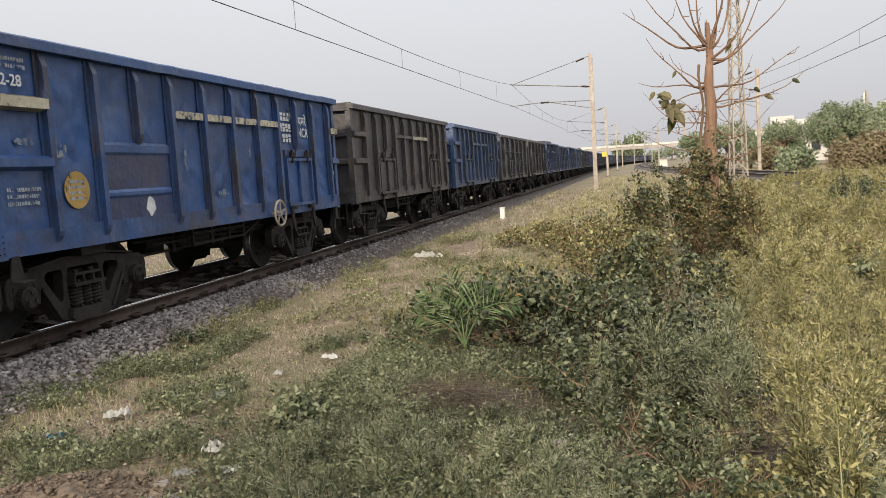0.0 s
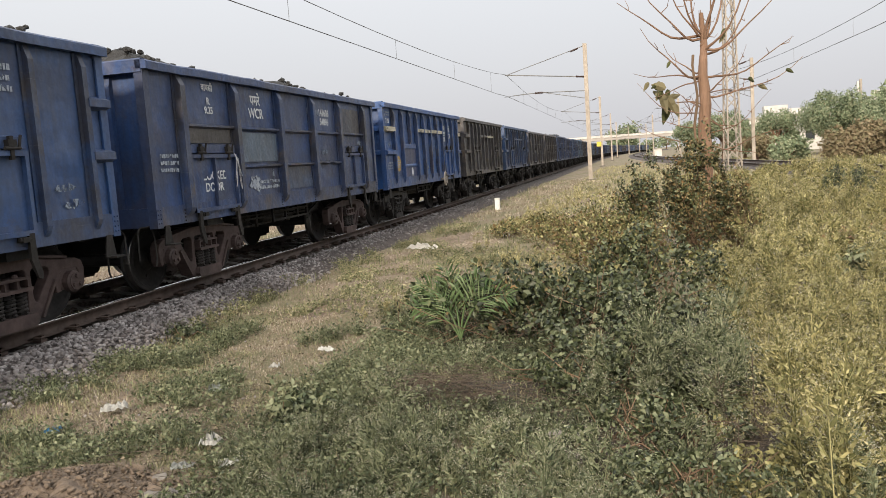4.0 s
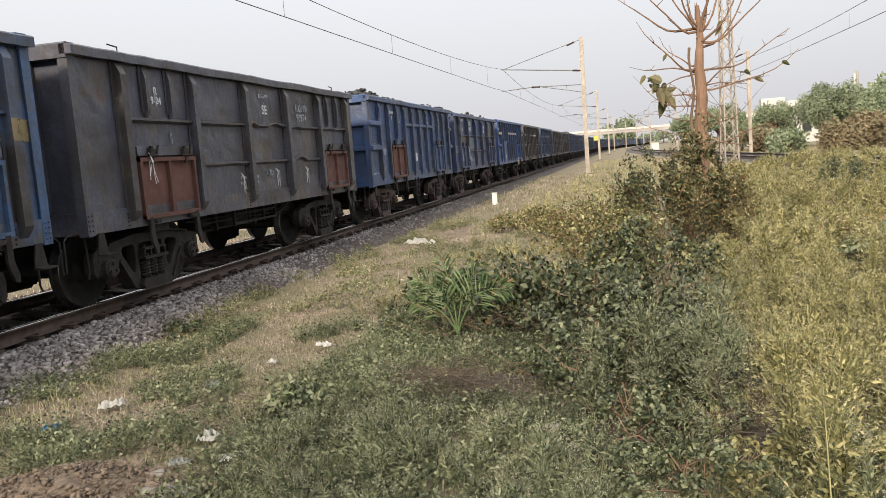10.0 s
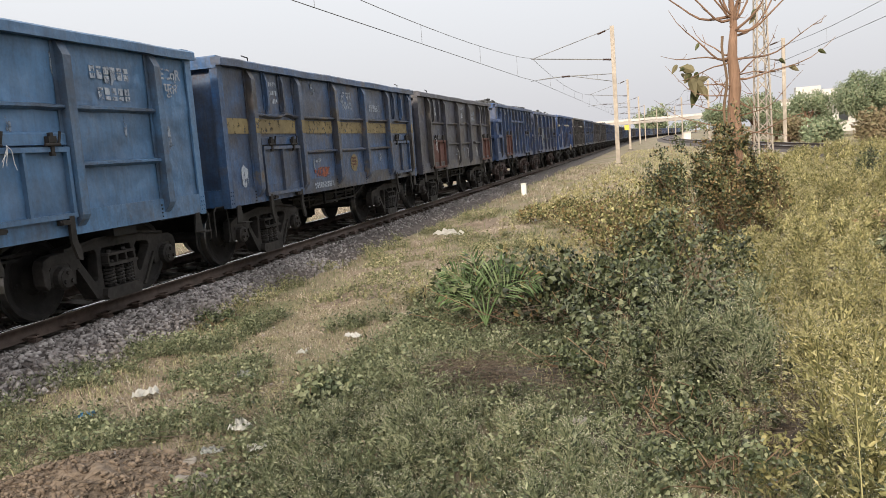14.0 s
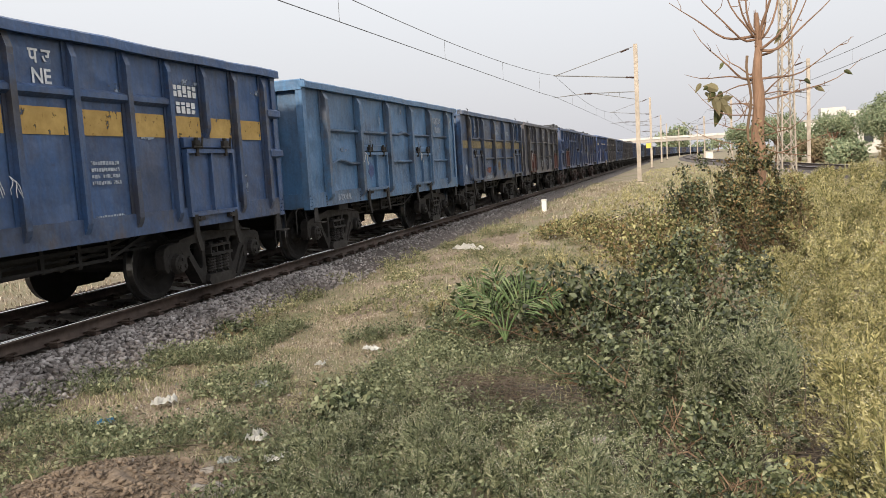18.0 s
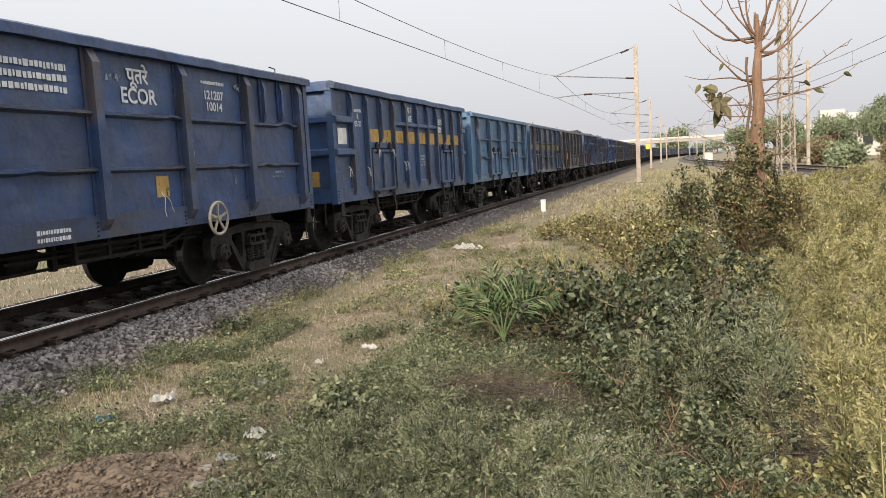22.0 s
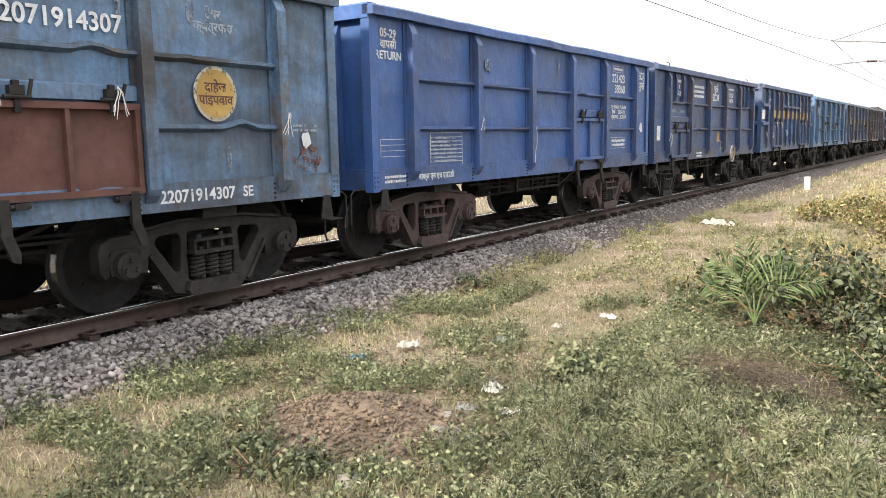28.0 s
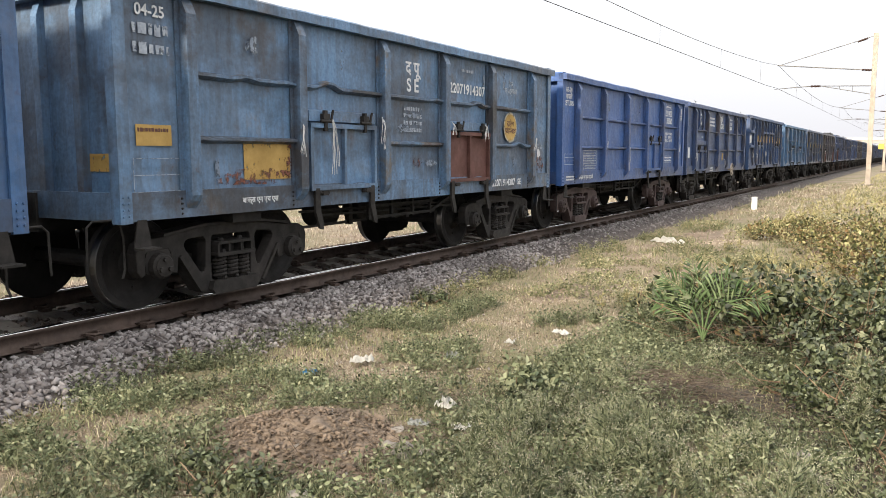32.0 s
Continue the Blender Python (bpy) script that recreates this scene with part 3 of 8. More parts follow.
def rib(length, h=0.045, d=0.07, seed=0):
    def build(bm):
        def bent(y):
            if not seed:
                return 0, 0
            hold = min(1.0, (length / 2 - abs(y)) / 0.2)
            kink = max(0.0, noise.noise((y * 1.6, seed * 1.7, 6.0)) - 0.26)
            return 0.012 * hold * noise.noise((y * 1.8, seed, 4.0)), hold * (0.005 * noise.noise((y * 2.2, seed, 5.0)) + 0.15 * kink)
        draw_along(bm, [(0, -h), (d, -h * 0.3), (d, h * 0.3), (0, h * 0.7)], np.linspace(-length / 2, length / 2, 18 if seed else 2), bent)
    return build


def hollow(length, h=0.13, d=0.09):
    def build(bm):
        prism(bm, [(0, -h / 2 - 0.02), (d, -h / 2 + 0.02), (d, h / 2 - 0.02), (0, h / 2 + 0.02)], "y", -length / 2, length / 2)
    return build


def door_panel(w, h, seed=0):
    """A door leaf, its sheet dished and dented between the frame bars."""
    def build(bm):
        nx, nz = 22, 12
        grid = []
        for j in range(nz + 1):
            row = []
            for i in range(nx + 1):
                y, z = -w / 2 + w * i / nx, h * j / nz
                hold = min(1.0, (w / 2 - abs(y)) / 0.12, z / 0.12, (h - z) / 0.12, abs(y) / 0.08)
                n = noise.noise((y * 2.2, z * 2.4, seed)) + 0.8 * max(0.0, 1 - 5 * abs(noise.noise((y * 1.6 + z, z * 1.5, seed + 5))))
                row.append(bm.verts.new((0.02 + 0.014 * hold * n, y, z)))
            grid.append(row)
        for j in range(nz):
            for i in range(nx):
                bm.faces.new((grid[j][i], grid[j][i + 1], grid[j + 1][i + 1], grid[j + 1][i])).smooth = True
        rim = [(-w / 2, 0), (w / 2, 0), (w / 2, h), (-w / 2, h)]
        back = [bm.verts.new((0, *p)) for p in rim]
        bm.faces.new(back[::-1])
        edge = [grid[0], [r[-1] for r in grid], grid[-1][::-1], [r[0] for r in grid][::-1]]
        for k, line in enumerate(edge):
            bm.faces.new([back[k]] + list(line)[:] + [back[(k + 1) % 4]])
    return build


def door_frame(w, h):
    def build(bm):
        t = 0.05
        for a, b in ((-w / 2, -w / 2 + t), (w / 2 - t, w / 2), (-t * 0.4, t * 0.4)):
            box(bm, 0.021, 0.078, a, b, 0.0, h)
        box(bm, 0.022, 0.084, -w / 2, w / 2, -0.005, t)
        box(bm, 0.022, 0.084, -w / 2, w / 2, h - t, h + 0.005)
    return build


def door_hinge(bm):
    box(bm, 0.02, 0.11, -0.05, 0.05, -0.07, -0.015)
    lathe(bm, [(-0.08, 0.022), (0.08, 0.022)], "y", 8, (0.08, 0, -0.04))


def latch_beam(w):
    def build(bm):
        prism(bm, [(0, 0.02), (0.05, 0.03), (0.05, 0.15), (0, 0.17)], "y", -w / 2, w / 2)
    return build


def door_latch(bm):
    box(bm, 0.05, 0.11, -0.06, 0.06, 0.05, 0.12)
    box(bm, 0.06, 0.10, -0.025, 0.025, -0.09, 0.16)
    lathe(bm, [(-0.11, 0.018), (0.11, 0.018)], "y", 8, (0.10, 0, 0.03))
    bar(bm, (0.10, 0.09, 0.03), (0.11, 0.12, 0.17), 0.025, 0.02)


def drop_link(bm):
    """The bent strap that hangs below a door and catches it when open."""
    prism(bm, [(-0.04, 0.05), (0.04, 0.05), (0.045, -0.22), (0.10, -0.38), (0.09, -0.46), (0.03, -0.44), (-0.045, -0.24)], "x", 0.0, 0.035)


def corner_post(bm):
    prism(bm, [(0, -0.02), (0.03, -0.02), (0.03, 0.115), (-0.10, 0.115), (-0.10, 0.085), (0, 0.085)], "z", Z0 - 0.02, ZT - 0.12)
    for z in (Z0 + 0.05, Z0 + 0.11, Z0 + 0.17, Z0 + 0.23):
        for y in (0.02, 0.08):
            lathe(bm, [(0.03, 0.014), (0.045, 0.010)], "x", 6, (0, y, z))


def rivet(bm):
    lathe(bm, [(0.0, 0.013), (0.014, 0.009)], "x", 6)


def underframe(L):
    def build(bm):
        h = L / 2
        box(bm, -0.22, 0.22, -h, h, 0.82, 1.14)
        for y in (-3.3, 3.3):
            box(bm, -1.40, 1.40, y - 0.22, y + 0.22, 0.86, 1.15)
        for y in np.linspace(-h + 1.2, h - 1.2, 8):
            box(bm, -1.43, 1.43, y - 0.05, y + 0.05, 1.0, 1.16)
        for s in (-1, 1):
            box(bm, s * 1.0 - 0.05, s * 1.0 + 0.05, -h + 0.1, h - 0.1, 1.02, 1.16)
    return build


def reservoir(bm):
    lathe(bm, [(-0.62, 0.05), (-0.58, 0.15), (-0.5, 0.19), (0.5, 0.19), (0.58, 0.15), (0.62, 0.05)], "y", 18, (0.62, 0.2, 0.80))


def brake_cylinder(bm):
    lathe(bm, [(-0.2, 0.06), (-0.2, 0.17), (0.22, 0.19), (0.25, 0.12), (0.5, 0.03), (0.9, 0.03)], "y", 16, (0.55, -1.0, 0.78))
    box(bm, 0.45, 0.65, -1.1, -0.9, 0.85, 1.1)


def brake_rods(bm):
    bar(bm, (0.75, -2.6, 0.62), (0.75, 2.6, 0.66), 0.035, 0.035)
    bar(bm, (0.95, -1.9, 0.86), (0.95, 2.2, 0.80), 0.03, 0.03)
    bar(bm, (0.75, 0.6, 0.62), (1.15, 1.5, 0.98), 0.05, 0.02)
    for y in (-0.6, 0.9):
        box(bm, 0.72, 0.80, y - 0.04, y + 0.04, 0.60, 1.02)


def floor_bracket(bm):
    """The open frame of angle bars that hangs under the floor between the bogies."""
    for z in (0.70, 0.86):
        box(bm, 1.18, 1.23, -0.75, 0.95, z, z + 0.035)
    for y in (-0.72, -0.15, 0.42, 0.92):
        box(bm, 1.18, 1.22, y - 0.025, y + 0.025, 0.68, 1.02)
    bar(bm, (1.20, 0.95, 0.72), (1.20, 1.75, 0.98), 0.04, 0.03)
    bar(bm, (1.05, -1.6, 0.80), (1.05, 1.9, 0.76), 0.03, 0.03)


def coping_hook(bm):
    tube(bm, [(1.50, 0.0, ZT - 0.03), (1.50, 0.0, ZT + 0.07), (1.50, -0.20, ZT + 0.085)], 0.010, 6)


def coupler(bm):
    box(bm, -0.09, 0.09, 0.0, 0.32, 0.94, 1.16)
    prism(bm, [(-0.19, 0.28), (0.06, 0.28), (0.17, 0.36), (0.16, 0.47), (0.04, 0.44), (-0.02, 0.36), (-0.11, 0.40), (-0.13, 0.50), (-0.21, 0.46)], "z", 0.90, 1.20)
    box(bm, -0.22, 0.22, -0.04, 0.02, 0.86, 1.22)


def air_hose(bm):
    tube(bm, [(0.36, 0.05, 0.98), (0.38, 0.16, 0.92), (0.36, 0.24, 0.70), (0.30, 0.33, 0.56), (0.22, 0.44, 0.56), (0.16, 0.52, 0.64)], 0.028, 7)


def hand_rail(bm):
    tube(bm, [(0.0, -0.02, 0.98), (0.02, -0.10, 0.93), (0.02, -0.13, 0.80), (0.02, -0.13, 0.50), (0.02, -0.10, 0.42)], 0.012, 6)
    tube(bm, [(0.0, -0.02, 0.985), (0.02, 0.20, 0.985), (0.02, 0.26, 0.93), (0.02, 0.27, 0.55)], 0.012, 6)


def end_step(bm):
    prism(bm, [(-0.05, 0.98), (0.05, 0.98), (0.10, 0.72), (-0.10, 0.72)], "x", 0.0, 0.02)
    box(bm, 0.0, 0.16, -0.10, 0.10, 0.70, 0.72)


def step_ladder(bm):
    for y in (-0.16, 0.16):
        box(bm, 0.0, 0.035, y - 0.02, y + 0.02, 0.42, 1.02)
    for z in (0.45, 0.62, 0.80):
        box(bm, -0.02, 0.05, -0.16, 0.16, z, z + 0.03)


def cut_plate(bm, loops, lo, hi, soft=0.012):
    """A plate in the y-z plane with holes: the first loop is the outline, the rest are openings; rounded edges."""
    rims = []
    for loop in loops:
        vs = [bm.verts.new((lo, *p)) for p in loop]
        rims += [bm.edges.new((a, b)) for a, b in zip(vs, vs[1:] + vs[:1])]
    flat = [f for f in bmesh.ops.triangle_fill(bm, use_beauty=True, edges=rims)["geom"] if isinstance(f, bmesh.types.BMFace)]
    out = bmesh.ops.extrude_face_region(bm, geom=flat)["geom"]
    bmesh.ops.translate(bm, verts=[v for v in out if isinstance(v, bmesh.types.BMVert)], vec=(hi - lo, 0, 0))
    bmesh.ops.recalc_face_normals(bm, faces=bm.faces)
    sharp = [e for e in bm.edges if len(e.link_faces) == 2 and e.calc_face_angle() > 1.2 and abs(e.verts[0].co.x - e.verts[1].co.x) < 1e-5 and e.verts[0].co.x > (lo + hi) / 2]
    bmesh.ops.bevel(bm, geom=sharp, offset=soft, segments=2, affect="EDGES", profile=0.5)


def side_frame(bm):
    """A cast bogie side frame: arched top member, two rounded three-cornered windows, the spring opening and the axle-box jaws."""
    half = [(0.0, 0.845), (0.42, 0.838), (0.70, 0.80), (0.98, 0.765), (1.14, 0.755), (1.24, 0.71), (1.275, 0.62), (1.265, 0.44), (1.215, 0.375), (1.165, 0.40), (1.165, 0.60), (1.13, 0.635), (0.88, 0.635), (0.845, 0.60),
            (0.845, 0.385), (0.765, 0.375), (0.745, 0.52), (0.66, 0.46), (0.50, 0.19), (0.44, 0.125), (0.36, 0.105), (0.0, 0.105)]
    rim = half + [(-y, z) for y, z in half[-2:0:-1]]
    window = [(0.375, 0.69), (0.37, 0.66), (0.385, 0.39), (0.405, 0.345), (0.435, 0.335), (0.46, 0.355), (0.655, 0.615), (0.67, 0.655), (0.65, 0.695), (0.61, 0.715), (0.41, 0.725)]
    nest = [(-0.265, 0.225), (0.265, 0.225), (0.29, 0.25), (0.30, 0.45), (0.29, 0.70), (0.265, 0.725), (-0.265, 0.725), (-0.29, 0.70), (-0.30, 0.45), (-0.29, 0.25)]
    cut_plate(bm, [rim, window, [(-y, z) for y, z in window[::-1]], nest], -0.075, 0.065)
    # raised flanges along the top member and the slanting lower chords, and the spring seat
    prism(bm, [(-0.95, 0.772), (-0.42, 0.838), (0.42, 0.838), (0.95, 0.772), (0.95, 0.80), (0.42, 0.866), (-0.42, 0.866), (-0.95, 0.80)], "x", -0.10, 0.10)
    for s in (-1, 1):
        bar(bm, (0.0, s * 0.74, 0.545), (0.0, s * 0.47, 0.15), 0.035, 0.19)
    prism(bm, [(-0.36, 0.15), (-0.31, 0.09), (0.31, 0.09), (0.36, 0.15), (0.33, 0.235), (-0.33, 0.235)], "x", -0.12, 0.14)


def bolster_end(bm):
    prism(bm, [(-0.27, 0.495), (0.27, 0.495), (0.285, 0.51), (0.285, 0.535), (-0.285, 0.535), (-0.285, 0.51)], "x", -0.12, 0.15)
    prism(bm, [(-0.27, 0.625), (0.27, 0.625), (0.25, 0.655), (-0.25, 0.655)], "x", -0.12, 0.135)
    box(bm, -0.12, 0.02, -0.26, 0.26, 0.53, 0.63)
    for y in (-0.25, -0.09, 0.09, 0.25):
        box(bm, 0.0, 0.125, y - 0.014, y + 0.014, 0.53, 0.63)
    for y in (-0.15, 0.13):
        lathe(bm, [(0.655, 0.035), (0.69, 0.03)], "z", 8, (0.05, y, 0))
        lathe(bm, [(0.53, 0.03), (0.565, 0.025)], "z", 8, (0.08, y, 0))


def bolster(bm):
    prism(bm, [(-0.20, 0.50), (0.20, 0.50), (0.24, 0.86), (-0.24, 0.86)], "x", -1.05, 1.05)
    lathe(bm, [(0.84, 0.30), (0.93, 0.26)], "z", 16)
    for s in (-1, 1):
        box(bm, s * 1.02 - 0.04, s * 1.02 + 0.04, -0.33, 0.33, 0.14, 0.62)


def coil_spring(bm):
    n, turns, r, wire = 64, 5.5, 0.066, 0.019
    tube(bm, [(r * math.cos(2 * math.pi * turns * k / n), r * math.sin(2 * math.pi * turns * k / n), 0.25 + 0.23 * k / n) for k in range(n + 1)], wire, 6)
    lathe(bm, [(0.24, 0.04), (0.48, 0.04)], "z", 8)


def axle_box(bm):
    prism(bm, [(-0.15, 0.40), (-0.17, 0.55), (-0.12, 0.66), (0.12, 0.66), (0.17, 0.55), (0.15, 0.40)], "x", -0.08, 0.06)
    lathe(bm, [(0.06, 0.135), (0.13, 0.13), (0.15, 0.105), (0.16, 0.105)], "x", 18, (0, 0, WHEEL_R))
    for k in range(3):
        a = math.pi / 2 + k * 2.094
        lathe(bm, [(0.16, 0.027), (0.185, 0.027)], "x", 6, (0, 0.065 * math.cos(a), WHEEL_R + 0.065 * math.sin(a)))


def wheel_disc(bm):
    # outer face towards +x; the flange is on the inner side
    prof = [(-0.115, 0.36), (-0.115, WHEEL_R + 0.020), (-0.108, WHEEL_R + 0.029), (-0.09, WHEEL_R + 0.022), (-0.075, WHEEL_R + 0.003)]
    prof += [(0.016, WHEEL_R - 0.003), (0.022, WHEEL_R - 0.01), (0.022, WHEEL_R - 0.065), (0.005, WHEEL_R - 0.085), (-0.035, 0.30), (-0.03, 0.18), (0.03, 0.135), (0.05, 0.10), (0.05, 0.02)]
    lathe(bm, prof, "x", 36)
    for k in range(3):
        a = 2.094 * k
        lathe(bm, [(-0.034, 0.022), (-0.012, 0.022)], "x", 8, (0, 0.25 * math.cos(a), 0.25 * math.sin(a)))


def tyre_tread(bm):
    lathe(bm, [(-0.074, WHEEL_R + 0.0035), (0.010, WHEEL_R + 0.0005), (0.019, WHEEL_R - 0.005)], "x", 36, caps=False)


def axle(bm):
    lathe(bm, [(-1.10, 0.07), (-0.95, 0.08), (-0.9, 0.09), (0.9, 0.09), (0.95, 0.08), (1.10, 0.07)], "x", 12)


def brake_wheel(bm):
    n = 20
    ring = [(0, 0.225 * math.cos(2 * math.pi * k / n), 0.225 * math.sin(2 * math.pi * k / n)) for k in range(n + 1)]
    tube(bm, ring, 0.022, 6)
    for k in range(5):
        a = math.pi / 2 + 2 * math.pi * k / 5
        bar(bm, (-0.01, 0.03 * math.cos(a), 0.03 * math.sin(a)), (0, 0.21 * math.cos(a), 0.21 * math.sin(a)), 0.035, 0.02)
    lathe(bm, [(-0.16, 0.03), (0.02, 0.04)], "x", 10)


def coal_heap(L, seed, height):
    def build(bm):
        nx, ny = 14, 46
        grid = []
        for j in range(ny + 1):
            row = []
            for i in range(nx + 1):
                x, y = -1.43 + 2.86 * i / nx, -L / 2 + 0.15 + (L - 0.3) * j / ny
                edge = min(1.0, (1.43 - abs(x)) / 0.5, (L / 2 - 0.15 - abs(y)) / 0.6)
                z = ZT - 0.22 + edge * height * (0.75 + 0.5 * noise.noise((x * 0.8, y * 0.5, seed))) + 0.05 * noise.noise((x * 6, y * 6, seed)) + 0.07 * noise.noise((x * 2.6, y * 2.6, seed + 4))
                row.append(bm.verts.new((x, y, z)))
            grid.append(row)
        for j in range(ny):
            for i in range(nx):
                bm.faces.new((grid[j][i], grid[j][i + 1], grid[j + 1][i + 1], grid[j + 1][i]))
        rnd = random.Random(seed)
        for _ in range(240):
            x, y, r = rnd.choice([1, 1, -1]) * rnd.uniform(0.3, 1.3), rnd.uniform(-L / 2 + 0.4, L / 2 - 0.4), rnd.uniform(0.025, 0.075)
            edge = min(1.0, (1.43 - abs(x)) / 0.5)
            lump(bm, (x, y, ZT - 0.22 + edge * height * (0.75 + 0.5 * noise.noise((x * 0.8, y * 0.5, seed))) + 0.02), r, rnd)
    return build


def lump(bm, c, r, rnd):
    res = bmesh.ops.create_icosphere(bm, subdivisions=1, radius=r)
    for v in res["verts"]:
        v.co = Vector((v.co.x * rnd.uniform(0.7, 1.3), v.co.y * rnd.uniform(0.7, 1.3), v.co.z * rnd.uniform(0.6, 1.1))) + Vector(c)


def lettering(name, text, size, material, key=None):
    """Stencilled characters as a thin flat mesh that faces +x."""
    k = ("txt", text, round(size, 3), material.name)
    if k not in MESH:
        cu = bpy.data.curves.new("lettering", "FONT")
        cu.body, cu.size, cu.align_x, cu.align_y, cu.space_line = text, size, "CENTER", "CENTER", 0.95
        cu.extrude, cu.offset = 0.001, 0.004 * size / 0.2
        ob = bpy.data.objects.new("lettering", cu)
        me = bpy.data.meshes.new_from_object(ob)
        me.transform(Matrix(((0, 0, 1, 0), (1, 0, 0, 0), (0, 1, 0, 0), (0, 0, 0, 1))))
        me.materials.clear()
        me.materials.append(material)
        bpy.data.objects.remove(ob)
        MESH[k] = me
    return MESH[k]


def marks(rows, w, h, seed, gap=0.45):
    """Writing too worn to read: short bars in rows."""
    def build(bm):
        rnd = random.Random(seed)
        for r in range(rows):
            z = h / 2 - h * (r + 0.5) / rows
            y = -w / 2
            hh = h / rows * 0.32
            while y < w / 2 - 0.02:
                b = rnd.uniform(0.5, 1.5) * hh * 1.2
                box(bm, 0, 0.002, y, min(y + b, w / 2), z - hh * rnd.uniform(0.7, 1), z + hh * rnd.uniform(0.7, 1))
                y += b + hh * gap
    return build


def digits(n, w, h):
    """A running number as plain bars."""
    def build(bm):
        rnd = random.Random(n * 31 + int(w * 100))
        p = w / n
        for k in range(n):
            y = -w / 2 + (k + 0.5) * p
            cut = rnd.uniform(-0.25, 0.25) * h
            box(bm, 0, 0.002, y - p * 0.38, y + p * 0.36, cut + h * 0.06, h / 2)
            box(bm, 0, 0.002, y - p * 0.36, y + p * 0.38, -h / 2, cut - h * 0.06)
    return build


def disc(r):
    def build(bm):
        lathe(bm, [(0, r), (0.003, r)], "x", 26)
    return build


def plate(w, h):
    def build(bm):
        box(bm, 0, 0.003, -w / 2, w / 2, -h / 2, h / 2)
    return build


def patch(w, h, seed):
    """A torn paper or flaked patch."""
    def build(bm):
        rnd = random.Random(seed)
        n = 11
        prism(bm, [(w / 2 * math.cos(2 * math.pi * k / n) * rnd.uniform(0.6, 1.1), h / 2 * math.sin(2 * math.pi * k / n) * rnd.uniform(0.6, 1.1)) for k in range(n)], "x", 0, 0.003)
    return build


def outline_box(w, h, rows):
    def build(bm):
        t = 0.006
        for k in range(rows + 1):
            z = -h / 2 + h * k / rows
            box(bm, 0, 0.002, -w / 2, w / 2, z - t / 2, z + t / 2)
        for y in (-w / 2, w / 2):
            box(bm, 0, 0.002, y - t / 2, y + t / 2, -h / 2, h / 2)
    return build


FLIP = pose(0, 0, 0, 0, 0, 180)
WHEELS = []     # (wheelset, place on the wagon, on a near wagon)


def make_bogie(wagon, yc, near, red):
    bog = part("bogie", cached("bolster", bolster, UNDER), None, wagon, at=pose(0, yc, 0))
    iron = IRON_RED if red else IRON
    tag = "red" if red else "grey"
    for s in ((1, -1) if near else (1,)):
        turn = Matrix.Identity(4) if s > 0 else FLIP
        part("side_frame", cached(("side_frame", tag), side_frame, iron), None, bog, at=turn @ pose(1.18, 0, 0))
        part("bolster_end", cached(("bolster_end", tag), bolster_end, iron), None, bog, at=turn @ pose(1.19, 0, 0))
        for y in (-1, 1):
            part("axle_box", cached(("axle_box", tag), axle_box, iron), None, bog, at=turn @ pose(1.18, y, 0))
        for y in (-0.175, 0.0, 0.175):
            if near:
                part("spring", cached("coil_spring", coil_spring, IRON), None, bog, at=turn @ pose(1.23, y, 0))
    for y in (-1, 1):
        ax = part("wheelset", cached("axle", axle, WHEEL), None, wagon, at=pose(0, yc + y, WHEEL_R))
        for s in (1, -1):
            turn = Matrix.Identity(4) if s > 0 else FLIP
            wd = part("wheel", cached("wheel", wheel_disc, WHEEL), None, ax, at=turn @ pose(0.875, 0, 0))
        if near:
            for s in (1, -1):
                part("tread", cached("tread", tyre_tread, TREAD), None, ax, "bright worn tread", at=(Matrix.Identity(4) if s > 0 else FLIP) @ pose(0.875, 0, 0))
        WHEELS.append((ax, yc + y, near))


def make_door(wagon, y, w, z0, h, colour, rust=False, latch=True, links=True, seed=0):
    x = 1.478
    d = part("door", cached(("door_panel", w, h, rust, seed), door_panel(w, h, seed * 3.1 + w), RUST if rust else PAINT), None, wagon, "rust-red replacement door" if rust else "", at=pose(x, y, z0))
    d.color = colour
    f = part("door_frame", cached(("door_frame", w, h, rust), door_frame(w, h), RUST if rust else PAINT), None, d)
    f.color = colour
    for s in (-0.33, 0.33):
        part("hinge", cached("door_hinge", door_hinge, IRON), None, d, at=pose(0, s * w, 0))
    if latch:
        k = part("latch_beam", cached(("latch_beam", w), latch_beam(w), PAINT), None, d, at=pose(0, 0, h))
        k.color = colour
        for s in (-0.30, 0.30):
            part("latch", cached("latch", door_latch, IRON), None, d, at=pose(0, s * w, h))
    if links:
        for s in (-0.42, 0.42):
            part("strap", cached("drop_link", drop_link, IRON), None, d, at=pose(0.05, s * w, -0.03))
    return d


def on_side(wagon, name, key, build, material, y, z, label="", x=1.4785, colour=None):
    ob = part(name, cached(key, build, material), None, wagon, label, at=pose(x, y, z))
    if name in ("worn_writing", "running_number"):
        ob["kind"] = "stuff"
    if colour:
        ob.color = colour
    return ob


def write(wagon, text, y, z, size, material=None, x=1.4785):
    return part("lettering", lettering("lettering", text, size, material or WHITE), None, wagon, at=pose(x, y, z))


